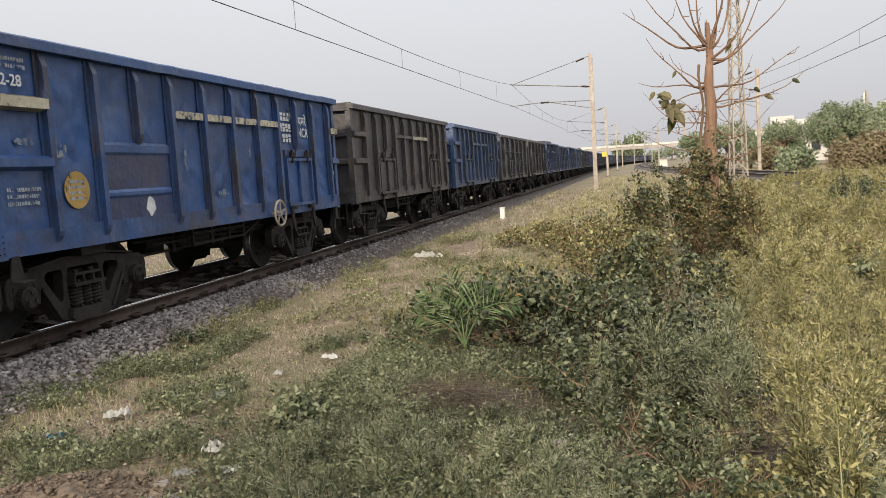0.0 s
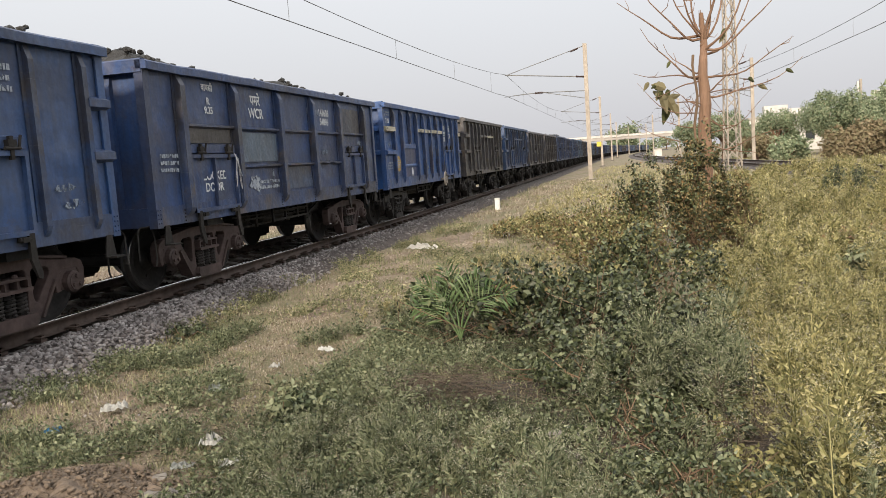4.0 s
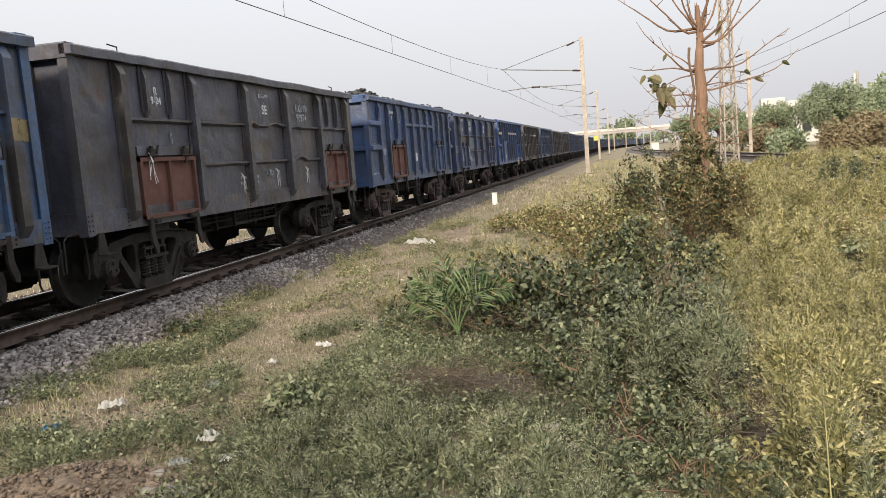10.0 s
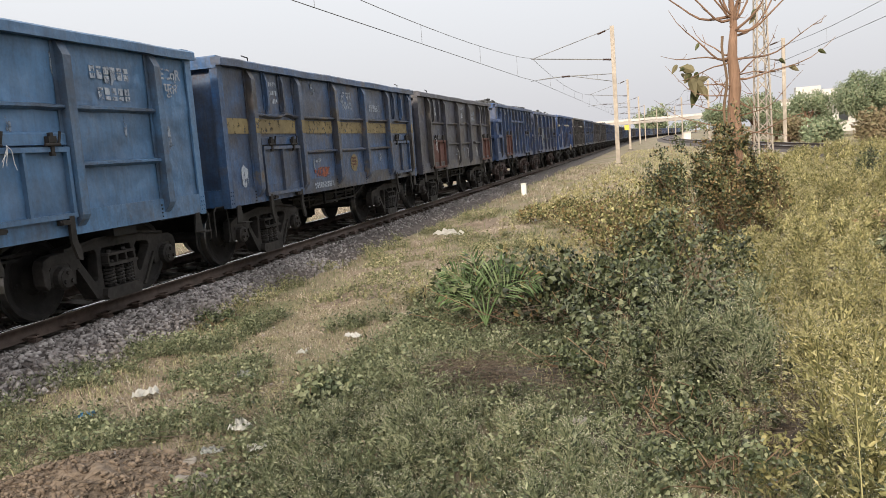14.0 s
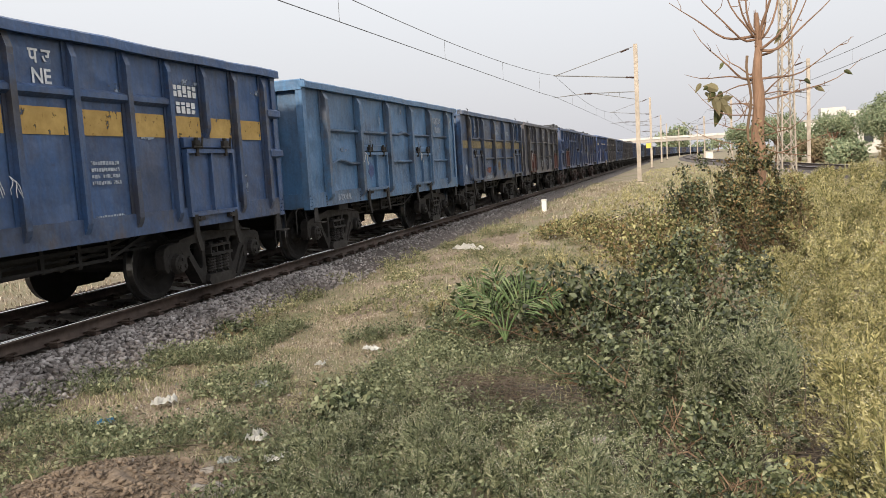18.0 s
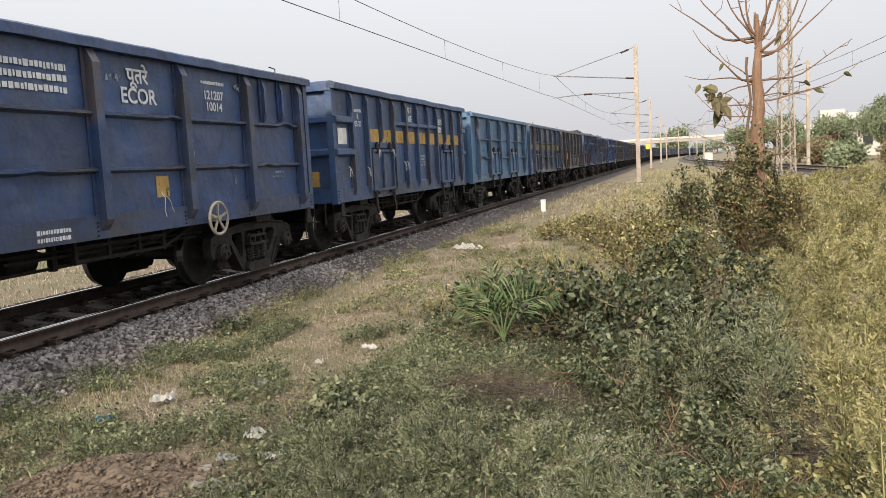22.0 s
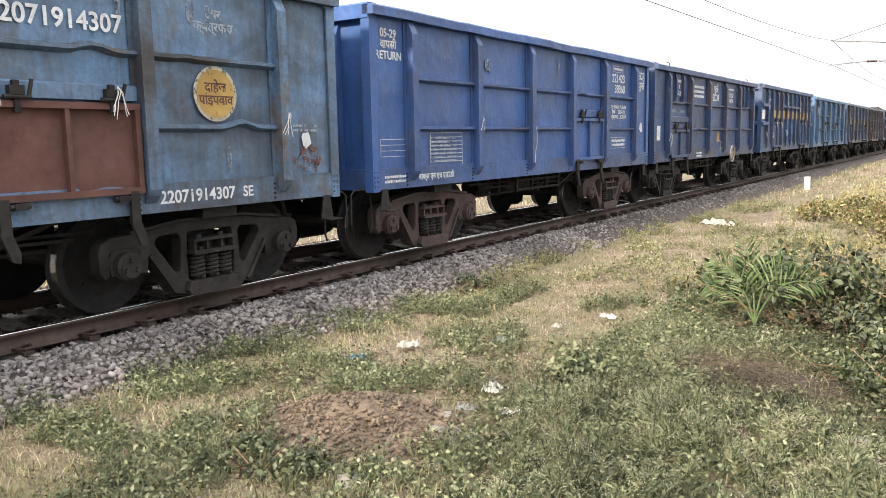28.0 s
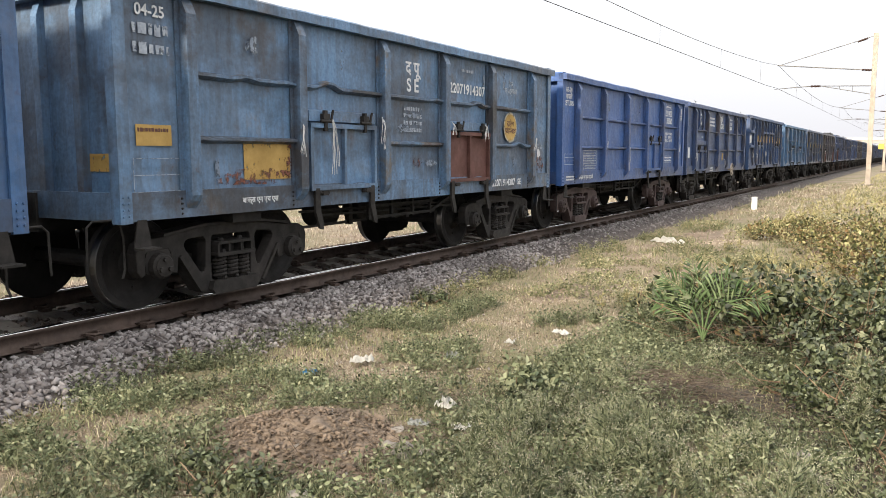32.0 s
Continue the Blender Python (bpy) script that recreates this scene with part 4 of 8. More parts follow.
def make_wagon(kind, colour, label, near=2, red=False, coal=0.0, doors=(), seed=0, brake=0, corner=None, buckle=0.02):
    """near: 2 all parts, 1 the side towards the camera, 0 the bare shape for the far end of the train."""
    global ZT
    K = KINDS[kind]
    L, h, ZT = K["L"], K["L"] / 2, K["top"]
    w = thing("open_wagon", label, "freight wagon", group="wagons of the coal train")
    own = seed if (near == 2) else 0
    pieces = [part("floor", cached(("floor", kind), floor_plate(L), PAINT), None, w)]
    for s in (1, -1):
        turn = Matrix.Identity(4) if s > 0 else FLIP
        fine = near and s > 0
        pieces.append(part("side_sheet", cached(("side", kind, own, buckle if fine else 0), side_sheet(L, own * 7.3, buckle, K["rows"]) if fine else flat_sheet(L), PAINT), None, w, at=turn))
        sole = part("sole_bar", cached(("sole", kind), sole_bar(L), PAINT), None, w, at=turn)
        sole.color = (*colour[:3], min(1.0, colour[3] + 0.2))
        pieces.append(part("end_sheet", cached("end_sheet", end_sheet, PAINT), None, w, at=turn @ pose(0, h, 0)))
        pieces.append(part("end_sill", cached("end_sill", end_sill, PAINT), None, w, at=turn @ pose(0, h, 0)))
        pieces.append(part("coping", cached(("coping", kind, own if s > 0 else 0), coping(L, own if s > 0 else 0), PAINT), None, w, at=turn))
    for o in pieces:
        o.color = colour
    grimy = (*[k * 0.92 for k in colour[:3]], min(1.0, colour[3] + 0.28 * min(1.0, colour[3] / 0.35)))
    sides = (1, -1) if near == 2 else (1,)
    for s in sides:
        turn = Matrix.Identity(4) if s > 0 else FLIP
        for a in K["rows"]:
            y = (h + a)
            z0 = 2.16 if (a in K["short"] and doors) else (Z0 + 0.06)
            st = part("stanchion", cached(("stanchion", kind, round(z0, 2)), stanchion(K["w"], K["d"], z0, ZT - 0.125), PAINT), None, w, at=turn @ pose(1.476, s * y, 0))
            st.color = grimy
        if near and s > 0 and kind != "N":
            for a in K["rows"]:
                if near == 2:
                    for k in range(4):
                        part("rivet", cached("rivet", rivet, IRON), None, w, at=pose(1.502, h + a - 0.12, Z0 + 0.04 + 0.05 * k))
        # horizontal ribs, one in each bay
        if kind in "HA":
            rows = K["rows"]
            spans = list(zip(rows, rows[1:]))
            for n, (a, b) in enumerate(spans):
                yc, ln = h + (a + b) / 2, abs(a - b) - K["w"]
                has_door = any(abs(yc - d[0]) < 0.5 for d in doors) and s > 0
                for z in ((2.40,) if has_door else (2.40, 1.755)):
                    r = part("rib", cached(("rib", round(ln, 2), (own * 10 + n) * 2 + (z > 2) if own and s > 0 else 0), rib(ln, seed=(own * 10 + n) * 2 + (z > 2) if own and s > 0 else 0), PAINT), None, w, at=turn @ pose(1.476, s * yc, z))
                    r.color = grimy
                if kind == "A" and n in (0, len(spans) - 1):
                    for q in (0.33, 0.67):
                        p = part("short_post", cached("short_post", stanchion(0.06, 0.07, 2.40, ZT - 0.125), PAINT), None, w, at=turn @ pose(1.476, s * (h + a + (b - a) * q), 0))
                        p.color = colour
        else:
            for a, b, z in ((-2.92, -6.40, 2.63),):
                rr = K["rows"]
                i0, i1 = rr.index(a), rr.index(b)
                for a1, b1 in zip(rr[i0:i1], rr[i0 + 1:i1 + 1]):
                    ln = abs(a1 - b1) - K["w"]
                    r = part("belt_rib", cached(("belt", round(ln, 2)), hollow(ln, 0.10, 0.07), PAINT), None, w, at=turn @ pose(1.476, s * (h + (a1 + b1) / 2), z))
                    r.color = colour
            for e in (1, -1):
                for z in (2.60, 1.96):
                    a = 0.40 if e > 0 else 0.88
                    r = part("belt_rib", cached(("belt", round(a, 2)), hollow(a, 0.13, 0.10), PAINT), None, w, at=turn @ pose(1.476, s * (e * (h - a / 2 - 0.0)), z))
                    r.color = corner if (corner and z > 2.2) else colour
    for e in ((1, -1) if near else (-1,)):
        turn = Matrix.Identity(4) if e > 0 else FLIP
        ec = part("end_coping", cached("end_coping", end_coping, PAINT), None, w, at=turn @ pose(0, h, 0))
        ec.color = colour
        if kind == "N":
            for z in (2.60, 1.96):
                r = part("end_rib", cached("end_rib", hollow(2.94, 0.13, 0.10), PAINT), None, w, at=pose(0, e * (h - 0.104), z, 0, 0, 90 * e))
                r.color = colour
        for x in ((-0.5, 0.5) if kind == "N" else (-0.9, -0.3, 0.3, 0.9)):
            st = part("end_post", cached("end_post", stanchion(0.10, 0.085, Z0 + 0.06, ZT - 0.15), PAINT), None, w, at=pose(x, e * (h - 0.104), 0, 0, 0, 90 * e))
            st.color = colour
        for s in (1, -1):
            cp = part("corner_post", cached("corner_post", corner_post, PAINT), None, w, at=pose(s * 1.475, e * (h - 0.10), 0) @ Matrix.Diagonal((s, e, 1, 1)))
            cp.color = colour
        if near:
            part("coupler", cached("coupler", coupler, IRON), None, w, at=turn @ pose(0, h, 0))
            part("air_hose", cached("air_hose", air_hose, UNDER), None, w, at=turn @ pose(0, h, 0))
            part("hand_rail", cached("hand_rail", hand_rail, IRON), None, w, at=turn @ pose(1.36 * e, h, 0))
            part("step", cached("end_step", end_step, IRON), None, w, at=pose(1.49, e * (h - 0.22), 0))
    part("underframe", cached(("underframe", kind), underframe(L), UNDER), None, w)
    if near:
        part("air_reservoir", cached("reservoir", reservoir, UNDER), None, w)
        part("brake_cylinder", cached("brake_cylinder", brake_cylinder, UNDER), None, w)
        part("brake_rod", cached("brake_rods", brake_rods, IRON), None, w)
        part("floor_bracket", cached("floor_bracket", floor_bracket, UNDER), None, w)
        if kind == "A":
            for y in (h - 1.1, -h + 1.0):
                part("hook", cached("coping_hook", coping_hook, IRON), None, w, at=pose(0, y, 0))
    for yc in (-K["bogie"] - 0.06, K["bogie"] - 0.06):
        make_bogie(w, yc, near, red)
    for d in doors:
        make_door(w, *d[:4], colour, *d[4:], seed=seed if near == 2 else 0)
    if brake and near:
        bw = part("brake_wheel", cached("brake_wheel", brake_wheel, GALV if brake == 2 else IRON), None, w, "spoked hand-brake wheel", at=pose(1.66, h - 3.39, 1.03))
        if brake != 2:
            part("step_ladder", cached("step_ladder", step_ladder, IRON), None, w, at=pose(1.50, h - 3.75, 0))
    if coal:
        part("coal_load", cached(("coal", kind, seed), coal_heap(L, seed, coal), COAL), None, w, "heaped black coal")
    return w


def tie(wagon, y, z, seed, n=4, size=0.22):
    """Loose ends of tie wire on a door or a stanchion."""
    def build(bm):
        rnd = random.Random(seed)
        for _ in range(n):
            a = rnd.uniform(-0.7, 0.7)
            pts = [(0.0, 0.0, 0.0)]
            for k in range(1, 5):
                pts.append((0.04 + 0.02 * rnd.random(), pts[-1][1] + size / 4 * math.sin(a) * (0.3 if size > 0.4 else 0.7) + rnd.uniform(-0.02, 0.02), pts[-1][2] - size / 4 * math.cos(a) * rnd.uniform(0.6, 1.1)))
            tube(bm, pts, 0.0042, 4)
    return part("tie_wire", cached(("tie", seed, n, round(size, 2)), build, WIRE_WHITE), None, wagon, at=pose(1.56, y, z))


# ---- the train: wagon by wagon, front end of each at the start of the clip ----
BRIGHT = (0.020, 0.105, 0.36, 0.30)
DEEP = (0.032, 0.100, 0.29, 0.36)
NAVY = (0.026, 0.078, 0.245, 0.42)
PALE = (0.088, 0.225, 0.44, 0.28)
SLATE = (0.155, 0.305, 0.53, 0.54)
GREY = (0.080, 0.088, 0.140, 0.70)
BROWN = (0.085, 0.078, 0.088, 0.9)
BLUE = (0.033, 0.105, 0.285, 0.35)

TRAIN = []      # (wagon, centre at 0 s)


def couple(wagon, front, L):
    TRAIN.append((wagon, front - L / 2))
    return wagon


H5 = KINDS["H"]["L"] / 2
N5 = KINDS["N"]["L"] / 2
A5 = KINDS["A"]["L"] / 2
D_H1, D_H2 = (H5 - 6.70, 1.36, 1.17, 0.80), (H5 - 3.38, 1.36, 1.17, 0.78)
D_N1, D_N2 = (N5 - 7.24, 1.36, 1.12, 0.90), (N5 - 2.10, 1.20, 1.12, 0.90)
D_A1, D_A2 = (A5 - 8.10, 1.42, 1.06, 0.82), (A5 - 1.28, 1.36, 1.10, 0.80)


def w0():
    w = make_wagon("N", BRIGHT, "bright blue open coal wagon with cream patches on its stanchion bays", doors=(D_N2,), coal=0.0, brake=2, seed=1, buckle=0.05, corner=(0.5, 0.45, 0.3, 0.5))
    # the rear door bay is plated over
    on_side(w, "plate", ("plate", 1.42, 1.0), plate(1.42, 1.00), PAINT, N5 - 7.24, 1.62, colour=(0.025, 0.055, 0.21, 0.4))
    on_side(w, "belt_rib", ("belt", 1.42), hollow(1.42, 0.13, 0.03), PAINT, N5 - 7.24, 2.13, colour=BRIGHT)
    on_side(w, "belt_rib", ("belt", 1.40), hollow(1.40, 0.08, 0.03), PAINT, N5 - 7.24, 1.56, colour=BRIGHT)
    rr = KINDS["N"]["rows"]
    for a, b in zip(rr[3:7], rr[4:8]):
        on_side(w, "painted_patch", ("pp", 0.74), plate(0.74, 0.105), CREAM, N5 + (a + b) / 2, 2.63, "flaking cream paint", x=1.548)
    on_side(w, "painted_patch", ("pp", 0.86), plate(0.86, 0.115), CREAM, -N5 + 0.45, 2.60, "flaking cream paint", x=1.578)
    on_side(w, "painted_patch", ("pp", 0.38), plate(0.38, 0.115), CREAM, N5 - 0.20, 2.60, "flaking cream paint", x=1.578)
    on_side(w, "round_mark", ("disc", 0.22), disc(0.22), YELLOW, N5 - 8.48, 1.64, "faded yellow painted disc")
    on_side(w, "worn_writing", ("m", 61), marks(4, 0.3, 0.26, 61), FADED, N5 - 8.48, 1.64, x=1.4825)
    write(w, "2-28", -N5 + 0.46, 2.83, 0.17)
    on_side(w, "worn_writing", ("m", 62), marks(2, 0.5, 0.15, 62), FADED, -N5 + 0.46, 3.02)
    on_side(w, "worn_writing", ("m", 63), marks(3, 0.5, 0.22, 63), FADED, -N5 + 0.48, 1.6)
    on_side(w, "paper_scrap", ("patch", 7), patch(0.26, 0.3, 7), WHITE, N5 - 7.05, 1.38, "torn white paper", x=1.483)
    write(w, "पमरे\nNCR", N5 - 1.68, 2.63, 0.24)
    on_side(w, "running_number", ("dg", 3), digits(3, 0.42, 0.15), WHITE, N5 - 2.50, 2.80)
    on_side(w, "running_number", ("dg", 4), digits(4, 0.52, 0.15), WHITE, N5 - 2.50, 2.60)
    on_side(w, "running_number", ("dg", 31), digits(3, 0.40, 0.15), WHITE, N5 - 2.46, 2.40)
    on_side(w, "paper_scrap", ("patch", 8), patch(0.2, 0.16, 8), WHITE, N5 - 0.22, 1.72)
    return couple(w, 16.6, 9.80)


def w1():
    w = make_wagon("H", NAVY, "dark blue open coal wagon, scuffed and coal-stained, heaped with coal", doors=((H5 - 8.37, 1.42, 1.10, 0.86, False, True), (H5 - 1.76, 1.36, 1.17, 0.78)), coal=0.52, red=True, seed=2)
    write(w, "पमरे\nWCR", H5 - 6.65, 2.78, 0.24)
    write(w, "R\n9.25", H5 - 8.30, 2.72, 0.15)
    write(w, "वापसी", H5 - 8.30, 3.0, 0.15)
    # bays repainted or rubbed to a paler blue
    for y, z, a, b, c in ((H5 - 6.66, 2.08, 1.5, 0.50, (0.14, 0.21, 0.30, 0.5)), (H5 - 8.37, 2.25, 1.4, 0.22, (0.07, 0.065, 0.06, 1.0)), (H5 - 1.76, 2.70, 1.3, 0.55, (0.045, 0.055, 0.09, 1.0)), (H5 - 5.0, 1.5, 1.3, 0.42, (0.05, 0.10, 0.22, 0.7))):
        on_side(w, "repainted_bay", ("bay", a, b), plate(a * 0.98, b), PAINT, y, z, x=1.486, colour=c)
    write(w, "BLOCKED\nDOOR", H5 - 8.37, 1.54, 0.19, x=1.5)
    write(w, "141606\n54096", H5 - 3.38, 2.72, 0.20)
    on_side(w, "worn_writing", ("m", 2), marks(3, 0.6, 0.28, 2), FADED, H5 - 1.76, 2.78)
    on_side(w, "paper_scrap", ("patch", 9), patch(0.55, 0.34, 9), FADED, H5 - 6.9, 1.46)
    on_side(w, "worn_writing", ("m", 3), marks(2, 0.8, 0.2, 3), FADED, H5 - 6.3, 1.42)
    on_side(w, "worn_writing", ("m", 4), marks(3, 0.5, 0.3, 4), FADED, -H5 + 0.5, 1.85)
    tie(w, H5 - 7.75, 1.98, 5, 5, 0.7)
    return couple(w, 5.90, 10.03)


def w2():
    w = make_wagon("N", DEEP, "blue open coal wagon with one rust-red door, heaped with coal", doors=((*D_N1, True), D_N2), coal=0.46, red=True, seed=3)
    part("step_ladder", cached("step_ladder", step_ladder, IRON), None, w, at=pose(1.50, N5 - 5.4, 0))
    write(w, "SC", N5 - 3.40, 2.82, 0.26)
    write(w, "R", N5 - 7.55, 2.78, 0.17)
    on_side(w, "worn_writing", ("m", 5), marks(1, 0.42, 0.12, 5), WHITE, N5 - 7.55, 2.95)
    on_side(w, "worn_writing", ("m", 6), marks(4, 0.45, 0.50, 6), FADED, N5 - 2.55, 2.78)
    on_side(w, "worn_writing", ("m", 7), marks(3, 0.34, 0.34, 7), FADED, N5 - 1.70, 2.80)
    on_side(w, "paper_scrap", ("plate", 0.16), plate(0.17, 0.25), WHITE, N5 - 5.05, 1.66, "white paper label")
    on_side(w, "paper_scrap", ("patch", 11), patch(0.34, 0.20, 11), FADED, N5 - 8.46, 1.86)
    on_side(w, "worn_writing", ("m", 8), marks(2, 0.5, 0.16, 8), FADED, -N5 + 0.45, 1.25)
    write(w, "SE-27", N5 - 6.80, 2.72, 0.13, FADED)
    return couple(w, -5.0, 9.80)


def w3():
    w = make_wagon("A", GREY, "grey-black open coal wagon, paint burnt and stained, with two brown doors", doors=((*D_A1, True), (*D_A2, True)), coal=0.25, seed=4)
    write(w, "SE", A5 - 4.66, 2.68, 0.22)
    on_side(w, "worn_writing", ("m", 9), marks(1, 0.4, 0.14, 9), FADED, A5 - 4.66, 2.93)
    write(w, "100799\n93974", A5 - 2.95, 2.68, 0.20, FADED)
    write(w, "R\n9-24", A5 - 8.15, 2.74, 0.14)
    for y, z in ((A5 - 6.0, 1.6), (A5 - 4.6, 1.62), (A5 - 3.2, 1.62), (A5 - 8.6, 1.95)):
        tie(w, y, z, int(y * 10) % 7 + 20, 4, 0.45)
    on_side(w, "worn_writing", ("m", 10), marks(2, 0.7, 0.18, 10), FADED, A5 - 5.5, 1.45)
    return couple(w, -16.15, 9.95)


def w4():
    w = make_wagon("A", (0.038, 0.125, 0.31, 0.62), "dusty blue-grey open coal wagon with a dull yellow band", doors=(D_A1, D_A2), coal=0.25, seed=5)
    rows = [A5] + [A5 + a for a in KINDS["A"]["rows"]] + [-A5]
    for a, b in zip(rows, rows[1:]):
        ln = abs(a - b) - 0.17
        if ln > 0.1:
            on_side(w, "yellow_band", ("yb", round(ln, 2)), plate(ln, 0.24), YELLOWBAND, (a + b) / 2, 2.22, "faded yellow band")
    for a in KINDS["A"]["rows"]:
        on_side(w, "yellow_band", ("yb", 0.13), plate(0.132, 0.24), YELLOWBAND, A5 + a, 2.22, x=1.5965)
    on_side(w, "worn_writing", ("m", 11), marks(3, 0.42, 0.42, 11), FADED, A5 - 8.2, 2.80)
    write(w, "उ प रे\nNWR", A5 - 4.66, 2.78, 0.23, FADED)
    on_side(w, "running_number", ("dg", 6), digits(6, 0.75, 0.15), FADED, A5 - 2.95, 2.68)
    on_side(w, "worn_plate", ("patch", 93), patch(0.46, 0.46, 93), YELLOWBAND, A5 - 4.55, 1.50, "worn yellow painted square")
    on_side(w, "worn_writing", ("m", 67), marks(3, 0.28, 0.20, 67), RUST, A5 - 4.55, 1.50, x=1.484)
    on_side(w, "red_smear", ("patch", 13), patch(0.95, 0.26, 13), ORANGE, A5 - 6.3, 1.36, "smear of red paint")
    on_side(w, "running_number", ("dg", 11), digits(11, 0.95, 0.11), FADED, A5 - 6.3, 1.10, x=1.505)
    on_side(w, "paper_scrap", ("patch", 14), patch(0.3, 0.4, 14), FADED, -A5 + 0.55, 1.42)
    return couple(w, -26.75, 9.95)


def w5():
    w = make_wagon("H", PALE, "pale blue open coal wagon with buckled side sheets", buckle=0.04, doors=((H5 - 6.68, 1.38, 1.17, 0.80), D_H2), coal=0.0, seed=6)
    write(w, "ECoR\nपूतरे", H5 - 0.48, 2.80, 0.20, FADED)
    on_side(w, "running_number", ("dg", 6), digits(6, 0.75, 0.15), FADED, H5 - 1.75, 2.83)
    on_side(w, "running_number", ("dg", 53), digits(5, 0.62, 0.15), FADED, H5 - 1.70, 2.58)
    write(w, "BOXNHL", H5 - 8.45, 1.10, 0.16, FADED, x=1.505)
    on_side(w, "painted_patch", ("patch", 15), patch(0.34, 0.4, 15), PAINT, H5 - 6.95, 1.60, x=1.5, colour=(0.02, 0.06, 0.25, 0.2))
    tie(w, H5 - 7.4, 1.98, 31, 4, 0.3)
    tie(w, H5 - 3.6, 1.98, 32, 4, 0.3)
    return couple(w, -37.45, 10.03)


def w6():
    w = make_wagon("N", BLUE, "blue open coal wagon with a row of yellow painted panels", doors=(D_N1, D_N2), brake=0, seed=7)
    rr = [-0.42, -1.30, -2.10, -2.92, -3.74, -4.64, -5.52, -6.40, -7.20, -8.05]
    for a, b in zip(rr, rr[1:]):
        ln = abs(a - b) - 0.22
        on_side(w, "painted_panel", ("yp", round(ln, 2)), plate(ln, 0.29), YELLOW, N5 + (a + b) / 2, 2.32, "yellow painted panel")
    write(w, "प उ\nNE", N5 - 5.05, 2.88, 0.22)
    write(w, "R\n05-27", N5 - 8.47, 2.62, 0.16)
    on_side(w, "worn_writing", ("m", 16), marks(1, 0.42, 0.12, 16), WHITE, N5 - 8.47, 2.82)
    on_side(w, "running_number", ("dg", 54), digits(5, 0.56, 0.15), WHITE, N5 - 2.51, 2.80)
    on_side(w, "running_number", ("dg", 41), digits(4, 0.46, 0.15), WHITE, N5 - 2.51, 2.58)
    on_side(w, "worn_writing", ("m", 17), marks(4, 0.5, 0.3, 17), FADED, N5 - 4.2, 1.75)
    on_side(w, "worn_writing", ("m", 18), marks(2, 0.5, 0.16, 18), FADED, N5 - 4.2, 1.2)
    on_side(w, "paper_label", ("plate", 0.44), plate(0.44, 0.32), PAPER, -N5 + 0.46, 2.28, "white paper label")
    on_side(w, "worn_writing", ("m", 19), marks(2, 0.5, 0.18, 19), FADED, -N5 + 0.46, 1.15)
    write(w, "NE", N5 - 5.3, 1.18, 0.12)
    on_side(w, "yellow_plate", ("yp", 0.34), plate(0.3, 0.30), YELLOW, 0, 0, x=0.9).matrix_basis = pose(0.95, -N5 + 0.098, 1.45, 0, 0, -90)
    for y, z in ((N5 - 5.9, 1.75), (N5 - 5.7, 1.75), (N5 - 8.3, 1.66), (-N5 + 0.5, 1.68), (N5 - 6.7, 2.05), (N5 - 7.6, 2.05)):
        tie(w, y, z, int(abs(y) * 10) % 9 + 40, 4, 0.26)
    return couple(w, -48.5, 9.80)


def w7():
    w = make_wagon("A", (0.030, 0.085, 0.25, 0.34), "deep blue open coal wagon with white stencilled lettering and hand-brake wheel", doors=((A5 - 8.10, 1.46, 1.06, 0.68),), coal=0.3, brake=2, seed=8)
    write(w, "पूतरे\nECOR", A5 - 4.66, 2.76, 0.26)
    write(w, "R\n5-28", A5 - 8.05, 2.72, 0.16)
    on_side(w, "worn_writing", ("m", 20), marks(1, 0.5, 0.12, 20), WHITE, A5 - 8.05, 2.94)
    on_side(w, "worn_writing", ("m", 21), marks(3, 0.95, 0.36, 21), WHITE, A5 - 6.35, 2.75)
    on_side(w, "worn_writing", ("m", 22), marks(1, 0.6, 0.08, 22), WHITE, A5 - 2.98, 2.94)
    write(w, "121207\n10014", A5 - 2.98, 2.68, 0.17)
    write(w, "REDUCED", A5 - 8.55, 2.20, 0.10, FADED)
    write(w, "HEIGHT", A5 - 7.75, 2.20, 0.10, FADED)
    on_side(w, "yellow_plate", ("yp", 0.26), plate(0.26, 0.27), YELLOW, A5 - 4.35, 1.52, "small yellow painted plate", x=1.482)
    on_side(w, "worn_writing", ("m", 23), marks(2, 0.5, 0.16, 23), WHITE, A5 - 6.3, 1.08, x=1.505)
    on_side(w, "paper_scrap", ("plate", 0.25), plate(0.25, 0.34), WHITE, -A5 + 0.36, 1.66)
    on_side(w, "door_beam", ("belt", 1.50), hollow(1.50, 0.15, 0.05), PAINT, A5 - 8.10, 1.99, colour=(0.030, 0.072, 0.20, 0.30))
    tie(w, A5 - 9.0, 1.7, 61, 6, 0.4)
    tie(w, A5 - 4.5, 1.45, 62, 2, 0.4)
    on_side(w, "worn_writing", ("m", 25), marks(2, 0.4, 0.14, 25), FADED, A5 - 1.2, 1.6)
    return couple(w, -59.4, 9.95)


